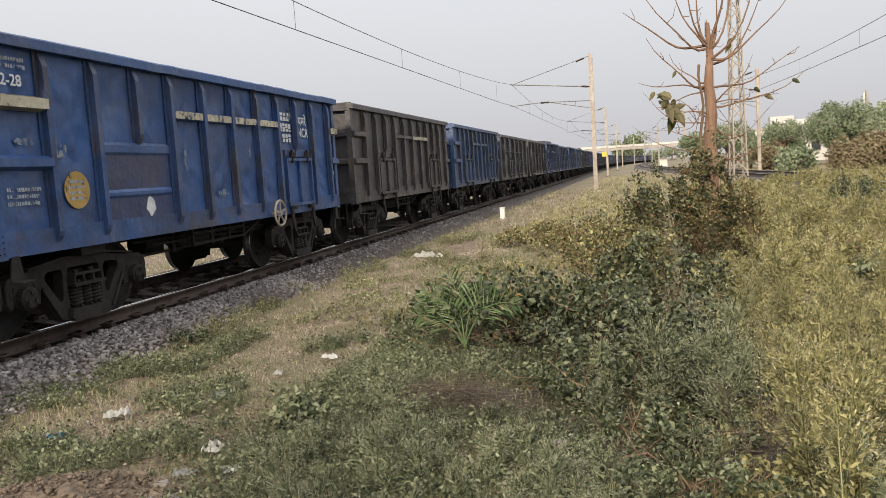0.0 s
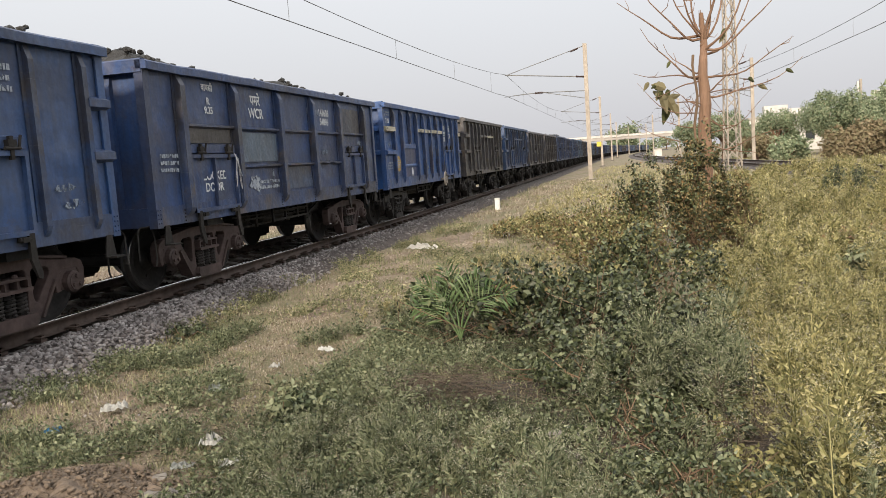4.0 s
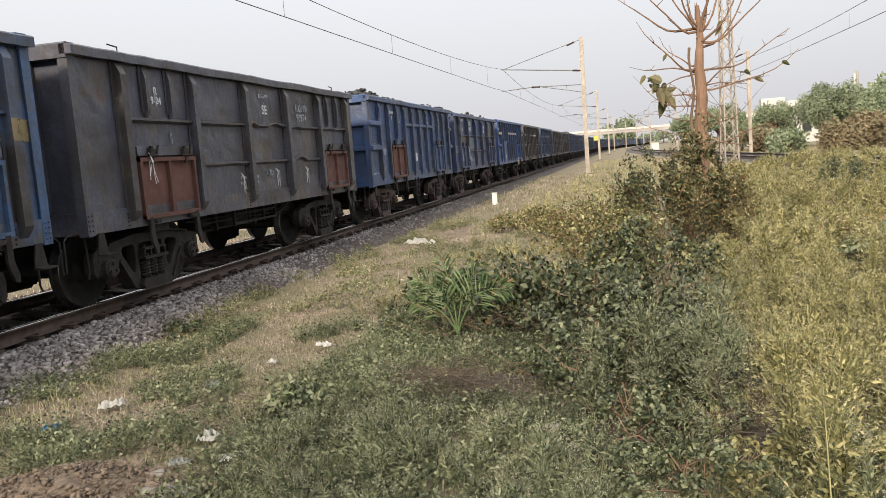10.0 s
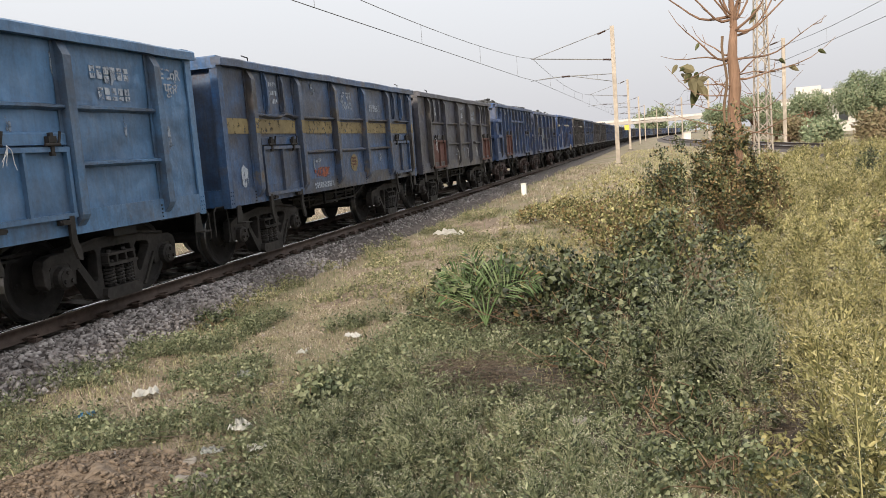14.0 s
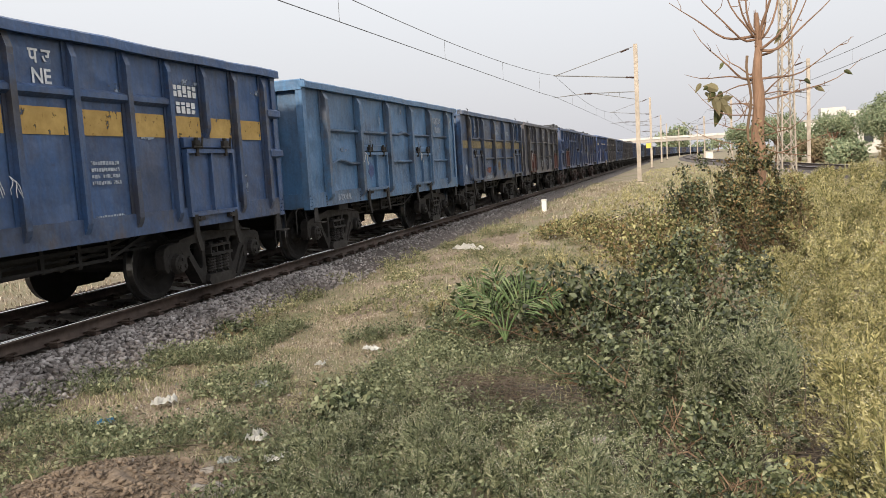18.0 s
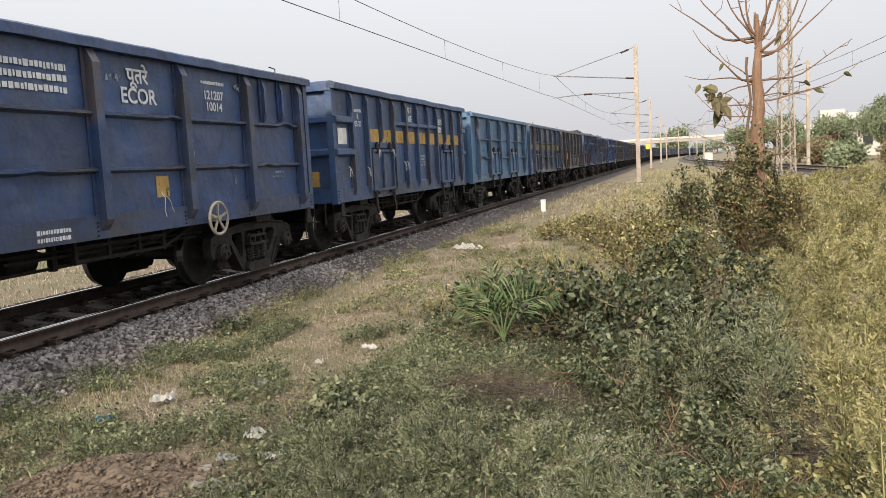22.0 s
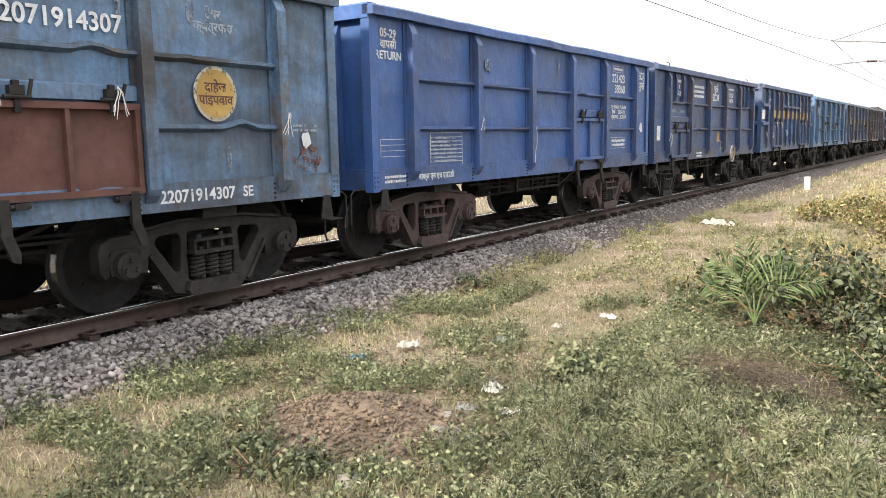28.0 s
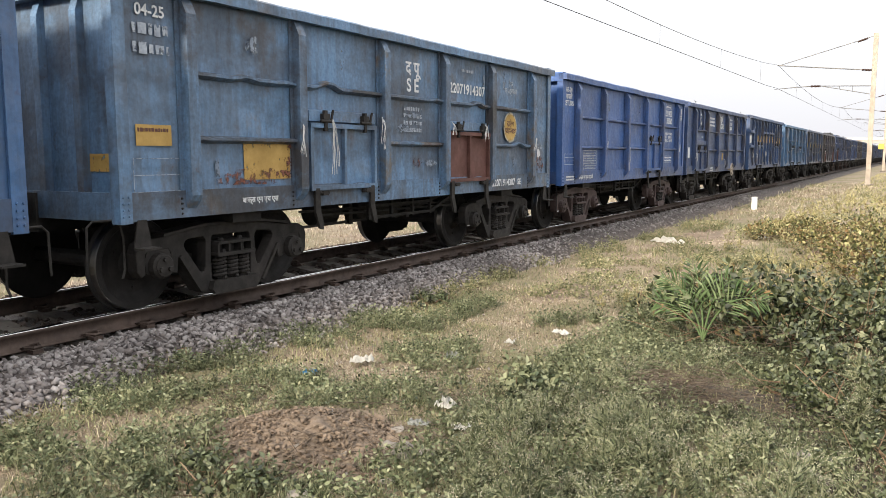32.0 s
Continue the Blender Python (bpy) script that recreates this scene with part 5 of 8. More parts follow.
def w8():
    w = make_wagon("H", (0.042, 0.135, 0.42, 0.22), "freshly painted blue open coal wagon with white stencilled panels", doors=(D_H2,), red=True, brake=0, seed=9, buckle=0.012)
    write(w, "05-29\nवापसी\nRETURN", -H5 + 0.40, 2.80, 0.145)
    write(w, "221423", H5 - 1.76, 2.78, 0.235)
    write(w, "38360", H5 - 1.69, 2.565, 0.235)
    on_side(w, "stencil_panel", ("ob", 5), outline_box(0.56, 0.12, 1), WHITE, H5 - 1.78, 2.975)
    on_side(w, "worn_writing", ("m", 26), marks(1, 0.5, 0.09, 26), WHITE, H5 - 1.78, 2.975)
    write(w, "SECR\nदपूमरे", H5 - 0.45, 2.80, 0.22)
    on_side(w, "stencil_panel", ("ob", 1), outline_box(0.82, 0.46, 8), WHITE, H5 - 8.32, 1.46, "white stencilled table")
    on_side(w, "worn_writing", ("m", 28), marks(7, 0.7, 0.38, 28), FADED, H5 - 8.40, 1.46, x=1.4800)
    on_side(w, "stencil_panel", ("ob", 2), outline_box(0.55, 0.22, 3), WHITE, -H5 + 0.46, 1.50)
    write(w, "बाक्स एन एच एल2डी", H5 - 8.62, 1.10, 0.11, x=1.505)
    on_side(w, "worn_writing", ("m", 29), marks(2, 0.45, 0.12, 29), WHITE, -H5 + 0.45, 1.10, x=1.505)
    write(w, "भार क्षमता 71.06 टन\nटेयर      20.54 टन\nक्षेत्रफल   30.32 मी", H5 - 1.75, 2.10, 0.105)
    on_side(w, "stencil_panel", ("ob", 3), outline_box(0.8, 0.22, 1), WHITE, H5 - 1.75, 1.47)
    on_side(w, "worn_writing", ("m", 65), marks(2, 0.72, 0.17, 65), WHITE, H5 - 1.75, 1.47)
    on_side(w, "paper_scrap", ("patch", 66), patch(0.22, 0.24, 66), PAPER, H5 - 0.40, 1.78, "torn white paper")
    tie(w, H5 - 5.72, 1.95, 71, 1, 0.95)
    tie(w, H5 - 7.48, 1.95, 72, 2, 0.30)
    return couple(w, -69.8, 10.03)


def w9():
    w = make_wagon("H", SLATE, "weathered pale blue open coal wagon with rust-red door", doors=(D_H1, (H5 - 3.38, 1.38, 1.17, 0.78, True)), brake=0, seed=10)
    write(w, "द पू\nS E", H5 - 5.0, 2.70, 0.26)
    write(w, "22071914307", H5 - 3.35, 2.63, 0.215)
    on_side(w, "worn_writing", ("m", 31), marks(1, 0.4, 0.09, 31), FADED, H5 - 3.35, 2.93)
    write(w, "04-25", -H5 + 0.43, 2.94, 0.15)
    on_side(w, "worn_writing", ("m", 32), marks(2, 0.42, 0.36, 32), FADED, -H5 + 0.43, 2.68)
    on_side(w, "round_mark", ("disc", 0.27), disc(0.27), CREAM, H5 - 1.76, 2.08, "cream ring of a painted disc")
    on_side(w, "round_mark", ("disc", 0.235), disc(0.235), YELLOW, H5 - 1.76, 2.08, "yellow painted disc", x=1.4825)
    write(w, "दाहेज\nपाइपवाव", H5 - 1.76, 2.08, 0.13, RUST, x=1.4862)
    write(w, "22071914307", H5 - 2.05, 1.10, 0.165, x=1.505)
    write(w, "SE", H5 - 1.42, 1.10, 0.15, x=1.505)
    write(w, "बाक्स एन एच एस", H5 - 8.2, 1.10, 0.085, x=1.505)
    on_side(w, "yellow_panel", ("yp", 0.75), plate(0.75, 0.40), YELLOW, H5 - 8.05, 1.52, "scraped yellow panel with rust")
    on_side(w, "red_smear", ("patch", 34), patch(0.32, 0.50, 34), SMEAR, H5 - 7.66, 1.52, x=1.483)
    on_side(w, "rust_scrape", ("patch", 35), patch(1.35, 0.22, 35), SMEAR, H5 - 8.25, 1.34, x=1.4855)
    on_side(w, "yellow_plate", ("yp", 0.42), plate(0.42, 0.20), YELLOW, -H5 + 0.42, 1.78, "small yellow plate")
    on_side(w, "worn_writing", ("m", 36), marks(1, 0.38, 0.06, 36), RUST, -H5 + 0.42, 1.83, x=1.4825)
    on_side(w, "stencil_panel", ("ob", 4), outline_box(0.58, 0.32, 2), FADED, -H5 + 0.46, 1.40)
    on_side(w, "red_smear", ("patch", 37), patch(0.30, 0.22, 37), SMEAR, H5 - 4.9, 1.48)
    on_side(w, "worn_writing", ("m", 38), marks(4, 0.5, 0.40, 38), FADED, H5 - 5.0, 2.10)
    on_side(w, "paper_scrap", ("patch", 39), patch(0.2, 0.2, 39), WHITE, H5 - 0.50, 1.62)
    on_side(w, "worn_writing", ("m", 40), marks(2, 0.4, 0.1, 40), FADED, H5 - 0.5, 1.75)
    on_side(w, "rust_scrape", ("patch", 41), patch(0.5, 0.4, 41), SMEAR, H5 - 0.46, 1.40)
    write(w, "टेयर\nक्षेत्रफल", H5 - 1.74, 2.78, 0.13, FADED)
    for y, z, n, sz in ((H5 - 7.0, 2.10, 6, 0.85), (H5 - 7.55, 2.0, 4, 0.5), (H5 - 4.0, 2.10, 5, 0.25), (H5 - 2.9, 2.10, 5, 0.30), (H5 - 0.85, 1.95, 4, 0.35), (H5 - 5.9, 2.1, 4, 0.5)):
        tie(w, y, z, int(abs(y * 13)) % 11 + 80, n, sz)
    yp = on_side(w, "yellow_plate", ("yp", 0.36), plate(0.36, 0.17), YELLOW, 0, 0)
    yp.matrix_basis = pose(1.12, -H5 + 0.098, 1.52, 0, 0, -90)
    return couple(w, -80.5, 10.03)


def scuffs(wagon, L, seed, n):
    """Scraped and chalked places on the side sheets, long and ragged."""
    rnd = random.Random(seed)
    for _ in range(n):
        y, z, a = rnd.uniform(-L / 2 + 0.5, L / 2 - 0.5), rnd.choice([1.5, 2.08, 2.82]) + rnd.uniform(-0.12, 0.12), rnd.choice([(0.10, 0.40), (0.45, 0.12), (0.25, 0.25), (0.08, 0.30)])
        k = rnd.randrange(900)
        on_side(wagon, "scrape", ("scrape", k, a), patch(a[0], a[1], k), SCUFF, y, z, x=1.4782)


for n, make in enumerate((w0, w1, w2, w3, w4, w5, w6, w7, w8, w9)):
    scuffs(make(), 9.8, 500 + n, (9, 10, 16, 14, 12, 12, 9, 6, 2, 14)[n])
couple(make_wagon("H", (0.05, 0.15, 0.36, 0.3), "blue open coal wagon at the tail of the view", near=1, doors=(D_H2,), brake=0, seed=11), -91.45, 10.03)
couple(make_wagon("N", BLUE, "blue open coal wagon following behind", near=1, doors=(D_N2,), seed=12), -102.35, 9.80)

# ahead of the first wagon: the rest of the train, to the bend
AHEAD = [("N", BROWN), ("N", BLUE), ("H", GREY), ("A", BROWN), ("N", DEEP), ("H", NAVY), ("N", BLUE), ("N", SLATE), ("H", BROWN), ("N", NAVY), ("N", BLUE), ("H", SLATE)]
NAMES = {id(BROWN): "rusty brown-grey open coal wagon", id(BLUE): "blue open coal wagon", id(GREY): "dirty grey open coal wagon", id(DEEP): "dark blue open coal wagon", id(NAVY): "navy blue open coal wagon", id(SLATE): "weathered blue-grey open coal wagon"}
front = 16.6
for n in range(38):
    kind, colour = AHEAD[n % len(AHEAD)]
    front += 10.93
    doors = {"N": (D_N1, D_N2), "H": (D_H1, D_H2), "A": (D_A1, D_A2)}[kind] if n < 14 else ()
    w = make_wagon(kind, colour, NAMES[id(colour)] + (" ahead in the train" if n < 14 else " far along the train"), near=1 if n < 5 else 0, doors=doors, coal=0.5 if n in (4, 8) else 0.3 if n < 9 else 0.0, seed=20 + n % 5, brake=0)
    if n == 0:
        rr = KINDS["N"]["rows"]
        d = part("painted_patch", cached(("pp", 1.7), plate(1.7, 0.10), CREAM), None, w, at=pose(1.565, N5 - 3.8, 2.63))
    couple(w, front, KINDS[kind]["L"])


def run(t):
    """Metres that the train has gone by t seconds; it slows from 3.5 to 1.7 m/s."""
    speed = [3.471, 3.472, 3.472, 3.471, 3.467, 3.46, 3.451, 3.437, 3.417, 3.393, 3.364, 3.333, 3.303, 3.276, 3.252, 3.229, 3.204, 3.175, 3.138, 3.091, 3.03, 2.954, 2.861, 2.754, 2.636, 2.513, 2.387, 2.263, 2.141, 2.025, 1.914, 1.805, 1.697]
    s, i = 0.0, 0
    while i < 32 and t > i + 1:
        s += (speed[i] + speed[i + 1]) / 2
        i += 1
    if i < 32:
        u = t - i
        s += speed[i] * u + (speed[i + 1] - speed[i]) * u * u / 2
    return s


def motions():
    times = [2.0 * k for k in range(17)]
    for wagon, c in TRAIN:
        rows = []
        for t in times:
            x, y, a = track_at(c + run(t))
            rows.append((t, pose(x, y, 0, 0, 0, -math.degrees(a))))
        walk(wagon, rows)
    steps = [round(0.1333333 * k, 5) for k in range(240)] + [32.0]
    for ax, y, near in WHEELS:
        if near:
            walk(ax, [(t, pose(0, y, WHEEL_R) @ Matrix.Rotation(-run(t) / WHEEL_R, 4, "X")) for t in steps])


# ---- overhead line: masts, cantilevers, wires ----
def mast_steel(H):
    def build(bm):
        w = 0.125
        prism(bm, [(-w, -0.075), (w, -0.075), (w, -0.06), (0.012, -0.06), (0.012, 0.06), (w, 0.06), (w, 0.075), (-w, 0.075), (-w, 0.06), (-0.012, 0.06), (-0.012, -0.06), (-w, -0.06)], "z", -0.6, H)
    return build


def insulator(bm, p, q):
    p, q = Vector(p), Vector(q)
    n = 7
    pts, rad = [], []
    for k in range(2 * n + 1):
        pts.append(p.lerp(q, k / (2 * n)))
        rad.append(0.075 if k % 2 else 0.04)
    tube(bm, pts, rad, 8)


def make_mast(x, y, arm, H=8.1, label="steel overhead-line mast with a two-armed cantilever", heading=0.0, wire=5.45, scale=1.0):
    """A mast whose arms reach 'arm' metres towards the wire (negative: to the left)."""
    z = ground_z(x, y)
    m = thing("overhead_line_mast", label, "mast", pose(x, y, 0, 0, 0, -heading), "masts of the overhead line")
    part("post", cached(("post", round(H, 1)), mast_steel(H), GALV), None, m, at=pose(0, 0, z))
    part("footing", solid(lambda bm: box(bm, -0.3, 0.3, -0.3, 0.3, z - 0.3, z + 0.12)), CONCRETE, m)
    s = 1 if arm > 0 else -1

    def top_tube(bm):
        tube(bm, [(0.1 * s, 0, 6.30), (arm * 0.98, 0, 6.84)], 0.032, 6)

    def stay(bm):
        tube(bm, [(0.1 * s, 0, z + H - 0.15), (arm * 0.95, 0, 6.84)], 0.022, 6)

    def register(bm):
        tube(bm, [(0.1 * s, 0, 5.44), (arm * 0.60, 0, 5.56), (arm * 0.90, 0, wire + 0.04)], 0.026, 6)
        tube(bm, [(0.1 * s, 0, 4.98), (arm * 0.5, 0, 5.52)], 0.02, 6)
        tube(bm, [(arm * 0.75, 0, wire + 0.10), (arm * 1.0, 0, wire)], 0.015, 5)
        for k in (0.2, 0.33):
            tube(bm, [(arm * k, 0, 4.98 + k * 1.05), (arm * k, 0, 5.48)], 0.012, 4)

    for nm, fn in (("cantilever_tube", top_tube), ("stay", stay), ("register_arm", register)):
        part(nm, solid(fn), DARKWIRE, m)
    for a, b in (((0.12 * s, 0, 6.305), (0.62 * s, 0, 6.36)), ((arm * 0.52, 0, 5.54), (arm * 0.62, 0, 5.55)), ((0.4 * s, 0, z + H - 0.25), (0.9 * s, 0, z + H - 0.42))):
        part("insulator", solid(lambda bm: insulator(bm, a, b)), INSUL, m)
    return m


make_mast(-2.30, 51.5, -5.2, 8.55)
for (x, y) in ((-3.0, 101), (-2.7, 150), (-2.3, 198), (0.6, 250), (4.5, 300)):
    make_mast(x, y, track_at(y)[0] - x, 8.6)
for n, (x, y) in enumerate(((9.55, 66), (6.9, 112), (5.0, 160), (5.0, 215))):
    make_mast(x, y, side_x(y) - x - 0.1, 7.9, "brown steel mast of the curving second track")
# a yellow sign board on the second mast
yb = thing("sign_board", "small yellow sign board fixed to a mast", "sign", pose(-3.15, 100.8, 2.5))
part("board", solid(lambda bm: box(bm, -0.45, 0.1, -0.02, 0.02, -0.3, 0.3)), plain("sign_yellow", (0.55, 0.44, 0.05), (0.65, 0.53, 0.08), 3, (0.4, 0.6), bump=0), yb)
part("bracket", solid(lambda bm: box(bm, 0.1, 0.2, -0.02, 0.02, -0.05, 0.05)), GALV, yb)


def catenary(name, label, xs, supports, contact=5.50, high=6.86, low=6.2, x_of=None):
    """Messenger wire with sag between supports, contact wire under it, droppers."""
    c = thing(name, label, "wire")
    top, bot, drops = [], [], []
    for (y0, y1) in zip(supports, supports[1:]):
        for k in range(16):
            u = k / 16
            y = y0 + (y1 - y0) * u
            x = x_of(y)
            zz = high - (high - low) * 4 * u * (1 - u)
            top.append((x, y, zz))
            bot.append((x, y, contact))
        for k in range(int((y1 - y0) / 9.1)):
            y = y1 - 4.4 - 9.1 * k
            u = (y - y0) / (y1 - y0)
            drops.append(((x_of(y), y, high - (high - low) * 4 * u * (1 - u)), (x_of(y), y, contact)))
    part("messenger_wire", solid(lambda bm: tube(bm, top, 0.012, 5)), DARKWIRE, c)
    part("contact_wire", solid(lambda bm: tube(bm, bot, 0.013, 5)), DARKWIRE, c)
    for a, b in drops[:40]:
        part("dropper", solid(lambda bm: tube(bm, (a, b), 0.006, 4)), DARKWIRE, c)
    return c


catenary("overhead_wire", "thin dark contact and messenger wires above the train", None, [-48, 2, 51.5, 101, 150, 198, 250, 300, 360], low=6.18, x_of=lambda y: -8.95 + 0.0285 * y if y < 51.5 else track_at(y)[0] + 0.5)
catenary("overhead_wire", "thin wires above the curving second track", None, [12, 66, 112, 160, 215, 280], contact=5.35, low=6.0, x_of=lambda y: side_x(y))


def lattice(x, y, H):
    z = ground_z(x, y)
    m = thing("lattice_mast", "tall tapering lattice steel mast, dull galvanised, among the weeds", "mast", pose(x, y, z, 0, 0, 12))
    def at(s, t, h):
        w = 0.36 - 0.15 * h / H
        return (s * w, t * w, h)
    for s in (-1, 1):
        for t in (-1, 1):
            part("leg", solid(lambda bm: bar(bm, at(s, t, -0.4), at(s, t, H), 0.07, 0.07)), GALV, m)
    n = 15
    for f, k in itertools.product(range(4), range(n)):
        h0, h1 = H * k / n, H * (k + 1) / n
        a, b = ((-1, -1), (1, -1)) if f == 0 else ((1, -1), (1, 1)) if f == 1 else ((1, 1), (-1, 1)) if f == 2 else ((-1, 1), (-1, -1))
        if k % 2:
            a, b = b, a
        part("brace", solid(lambda bm: bar(bm, at(*a, h0), at(*b, h1), 0.045, 0.045)), GALV, m)
        part("strut", solid(lambda bm: bar(bm, at(*a, h0), at(*b, h0), 0.035, 0.035)), GALV, m)
    part("cap", solid(lambda bm: box(bm, -0.25, 0.25, -0.25, 0.25, H - 0.05, H + 0.05)), GALV, m)
    return m


lattice(5.45, 45.0, 9.7)

post = thing("marker_post", "short white-painted concrete marker post in the grass", "post", pose(-5.04, 31.0, ground_z(-5.04, 31.0)))
part("shaft", solid(lambda bm: prism(bm, [(-0.09, -0.09), (0.09, -0.09), (0.09, 0.09), (-0.09, 0.09)], "z", -0.2, 0.42)), PAPER, post)
part("cap", solid(lambda bm: prism(bm, [(-0.10, -0.10), (0.10, -0.10), (0.10, 0.10), (-0.10, 0.10)], "z", 0.42, 0.46)), PAPER, post)

# ---- the lopped teak-like tree ----
def make_tree(x, y):
    z = ground_z(x, y)
    t = thing("lopped_tree", "lopped tree with bare whippy branches and a few big dry leaves", "tree", pose(x, y, z))
    H = 4.95 - z
    rnd = random.Random(5)
    def trunk(bm):
        pts = [(0.03 * math.sin(k * 1.7) + 0.02 * k / 10, 0.03 * math.cos(k * 2.1), -0.3 + (H + 0.3) * k / 14) for k in range(15)]
        tube(bm, pts, [0.205 - 0.007 * k if k < 10 else 0.142 - 0.018 * (k - 9) for k in range(15)], 12)
        for k in range(7):
            a = k * 0.9
            tube(bm, [(0.03 * math.cos(a), 0.03 * math.sin(a), H - 0.35), (0.05 * math.cos(a), 0.05 * math.sin(a), H + rnd.uniform(-0.2, 0.1))], [0.04, 0.006], 5)
    part("trunk", solid(trunk), BARK, t, "weathered trunk with a splintered broken top")
    part("trunk_vine", solid(lambda bm: tube(bm, [(-0.22 + 0.05 * math.sin(k), -0.22, 1.0 + 0.26 * k) for k in range(13)], 0.035, 6)), TWIG, t)
    limbs = [(2.4, -1.7, 0.9, 0.022), (2.0, -1.5, 0.35, 0.018), (1.7, -2.0, 0.75, 0.02), (2.7, -0.9, -0.6, 0.018), (1.6, 1.8, -0.5, 0.018), (2.5, 0.9, -1.2, 0.018), (2.9, 1.7, 0.1, 0.02), (1.3, 2.1, 0.6, 0.022), (3.2, 0.6, -1.0, 0.016), (3.0, -0.6, -1.1, 0.016),
             (4.35, -2.05, 1.1, 0.045), (4.30, -1.65, 1.7, 0.04), (4.40, -0.95, 1.9, 0.04), (4.40, -0.6, 2.2, 0.045), (4.45, -0.28, 2.4, 0.045), (4.3, 0.50, 2.5, 0.06), (4.2, 0.78, 2.3, 0.05),
             (3.35, -1.50, 1.30, 0.04), (3.30, -1.75, 0.32, 0.03), (3.30, 2.10, 0.80, 0.035), (4.0, 1.90, 1.45, 0.045), (2.85, 2.40, 0.75, 0.03), (4.0, 1.25, 2.2, 0.05), (3.9, 1.6, 2.1, 0.04),
             (3.3, -1.35, -0.45, 0.025), (2.6, -1.25, 0.35, 0.025), (2.2, 1.1, -0.3, 0.02), (3.0, 1.0, 1.0, 0.03), (2.5, -0.8, 0.55, 0.025), (4.1, 0.3, 2.1, 0.05), (3.5, -0.9, 0.85, 0.03), (1.9, 1.5, 0.9, 0.02)]
    for n, (h, dx, dz, r) in enumerate(limbs):
        dy = rnd.uniform(-0.9, 0.9)
        h -= z
        path = []
        for k in range(9):
            u = k / 8
            rise = u ** 1.7 if dz > 0.6 else u
            path.append((dx * u + 0.05 * math.sin(7 * u + n), dy * u, h + dz * rise + 0.04 * math.sin(9 * u + 2 * n) - (0.12 * math.sin(math.pi * u) if dz > 0.6 else 0)))
        limb = part("limb", solid(lambda bm: tube(bm, path, [0.8 * r * (1.15 - 0.95 * k / 8) for k in range(9)], 6)), BARK, t)
        for q in range(1 + n % 2):
            i = rnd.randrange(3, 8)
            p = Vector(path[i])
            e = p + Vector((rnd.uniform(-0.3, 0.3), rnd.uniform(-0.2, 0.2), rnd.uniform(0.0, 0.4)))
            part("twig", solid(lambda bm: tube(bm, [p, p.lerp(e, 0.5) + Vector((0.05, 0, -0.06)), e], [0.013, 0.009, 0.005], 5)), BARK, limb)
    def big_leaf(bm, p, d, ln, wd):
        d = Vector(d).normalized()
        side = d.cross(Vector((0.2, 1, 0.3))).normalized()
        up = side.cross(d)
        rows = []
        for k in range(6):
            u = k / 5
            c = Vector(p) + d * (ln * u) + Vector((0, 0, -0.25 * ln * u * u))
            half = wd / 2 * math.sin(math.pi * (0.06 + 0.94 * u) ** 0.8) + 0.004
            rows.append([bm.verts.new(c + side * half + up * half * 0.35), bm.verts.new(c), bm.verts.new(c - side * half + up * half * 0.35)])
        for a, b in zip(rows, rows[1:]):
            bm.faces.new((a[0], a[1], b[1], b[0]))
            bm.faces.new((a[1], a[2], b[2], b[1]))
    spots = [(-1.0, 3.05, 8), (-1.3, 3.15, 3), (-0.85, 2.75, 6), (1.2, 3.1, 2), (1.9, 3.35, 1), (-0.7, 3.9, 1), (0.6, 4.4, 2)]
    for (lx, lz, count) in spots:
        for k in range(count):
            p = (lx + rnd.uniform(-0.15, 0.15), rnd.uniform(-0.3, 0.3), lz - z + rnd.uniform(-0.1, 0.15))
            d = (rnd.uniform(-1, 1), rnd.uniform(-0.6, 0.6), rnd.uniform(-1.2, 0.3))
            s = rnd.uniform(0.25, 0.5) if count > 3 else rnd.uniform(0.16, 0.26)
            part("leaf", solid(lambda bm: big_leaf(bm, p, d, s, s * 0.5)), BIGLEAF if k % 3 else OLEAF, t)
    return t


make_tree(2.0, 22.0)


# ---- plants: arrays of blades and leaves ----
rng = np.random.default_rng(7)


def zs(x, y):
    return np.array([ground_z(a, b) for a, b in zip(x, y)])


def blades(x, y, z, h, w, lean=0.5):
    n = len(x)
    az, tilt, face = rng.uniform(0, 2 * np.pi, n), rng.uniform(0.05, 1, n) * lean, rng.uniform(0, np.pi, n)
    sx, sy = np.cos(face) * w / 2, np.sin(face) * w / 2
    ln, h = h, h / np.sqrt(1 + tilt ** 2)
    dx, dy = np.cos(az) * tilt * h, np.sin(az) * tilt * h
    v = np.zeros((n, 5, 3))
    v[:, 0], v[:, 1] = np.stack([x - sx, y - sy, z], 1), np.stack([x + sx, y + sy, z], 1)
    mx, my, mz = x + dx * 0.35, y + dy * 0.35, z + h * 0.62
    v[:, 2], v[:, 3] = np.stack([mx + sx * 0.8, my + sy * 0.8, mz], 1), np.stack([mx - sx * 0.8, my - sy * 0.8, mz], 1)
    v[:, 4] = np.stack([x + dx, y + dy, z + h * 0.95], 1)
    b = np.arange(n)[:, None, None] * 5
    f = (b + np.array([[0, 1, 2], [0, 2, 3], [3, 2, 4]])[None]).reshape(-1, 3)
    return v.reshape(-1, 3), f


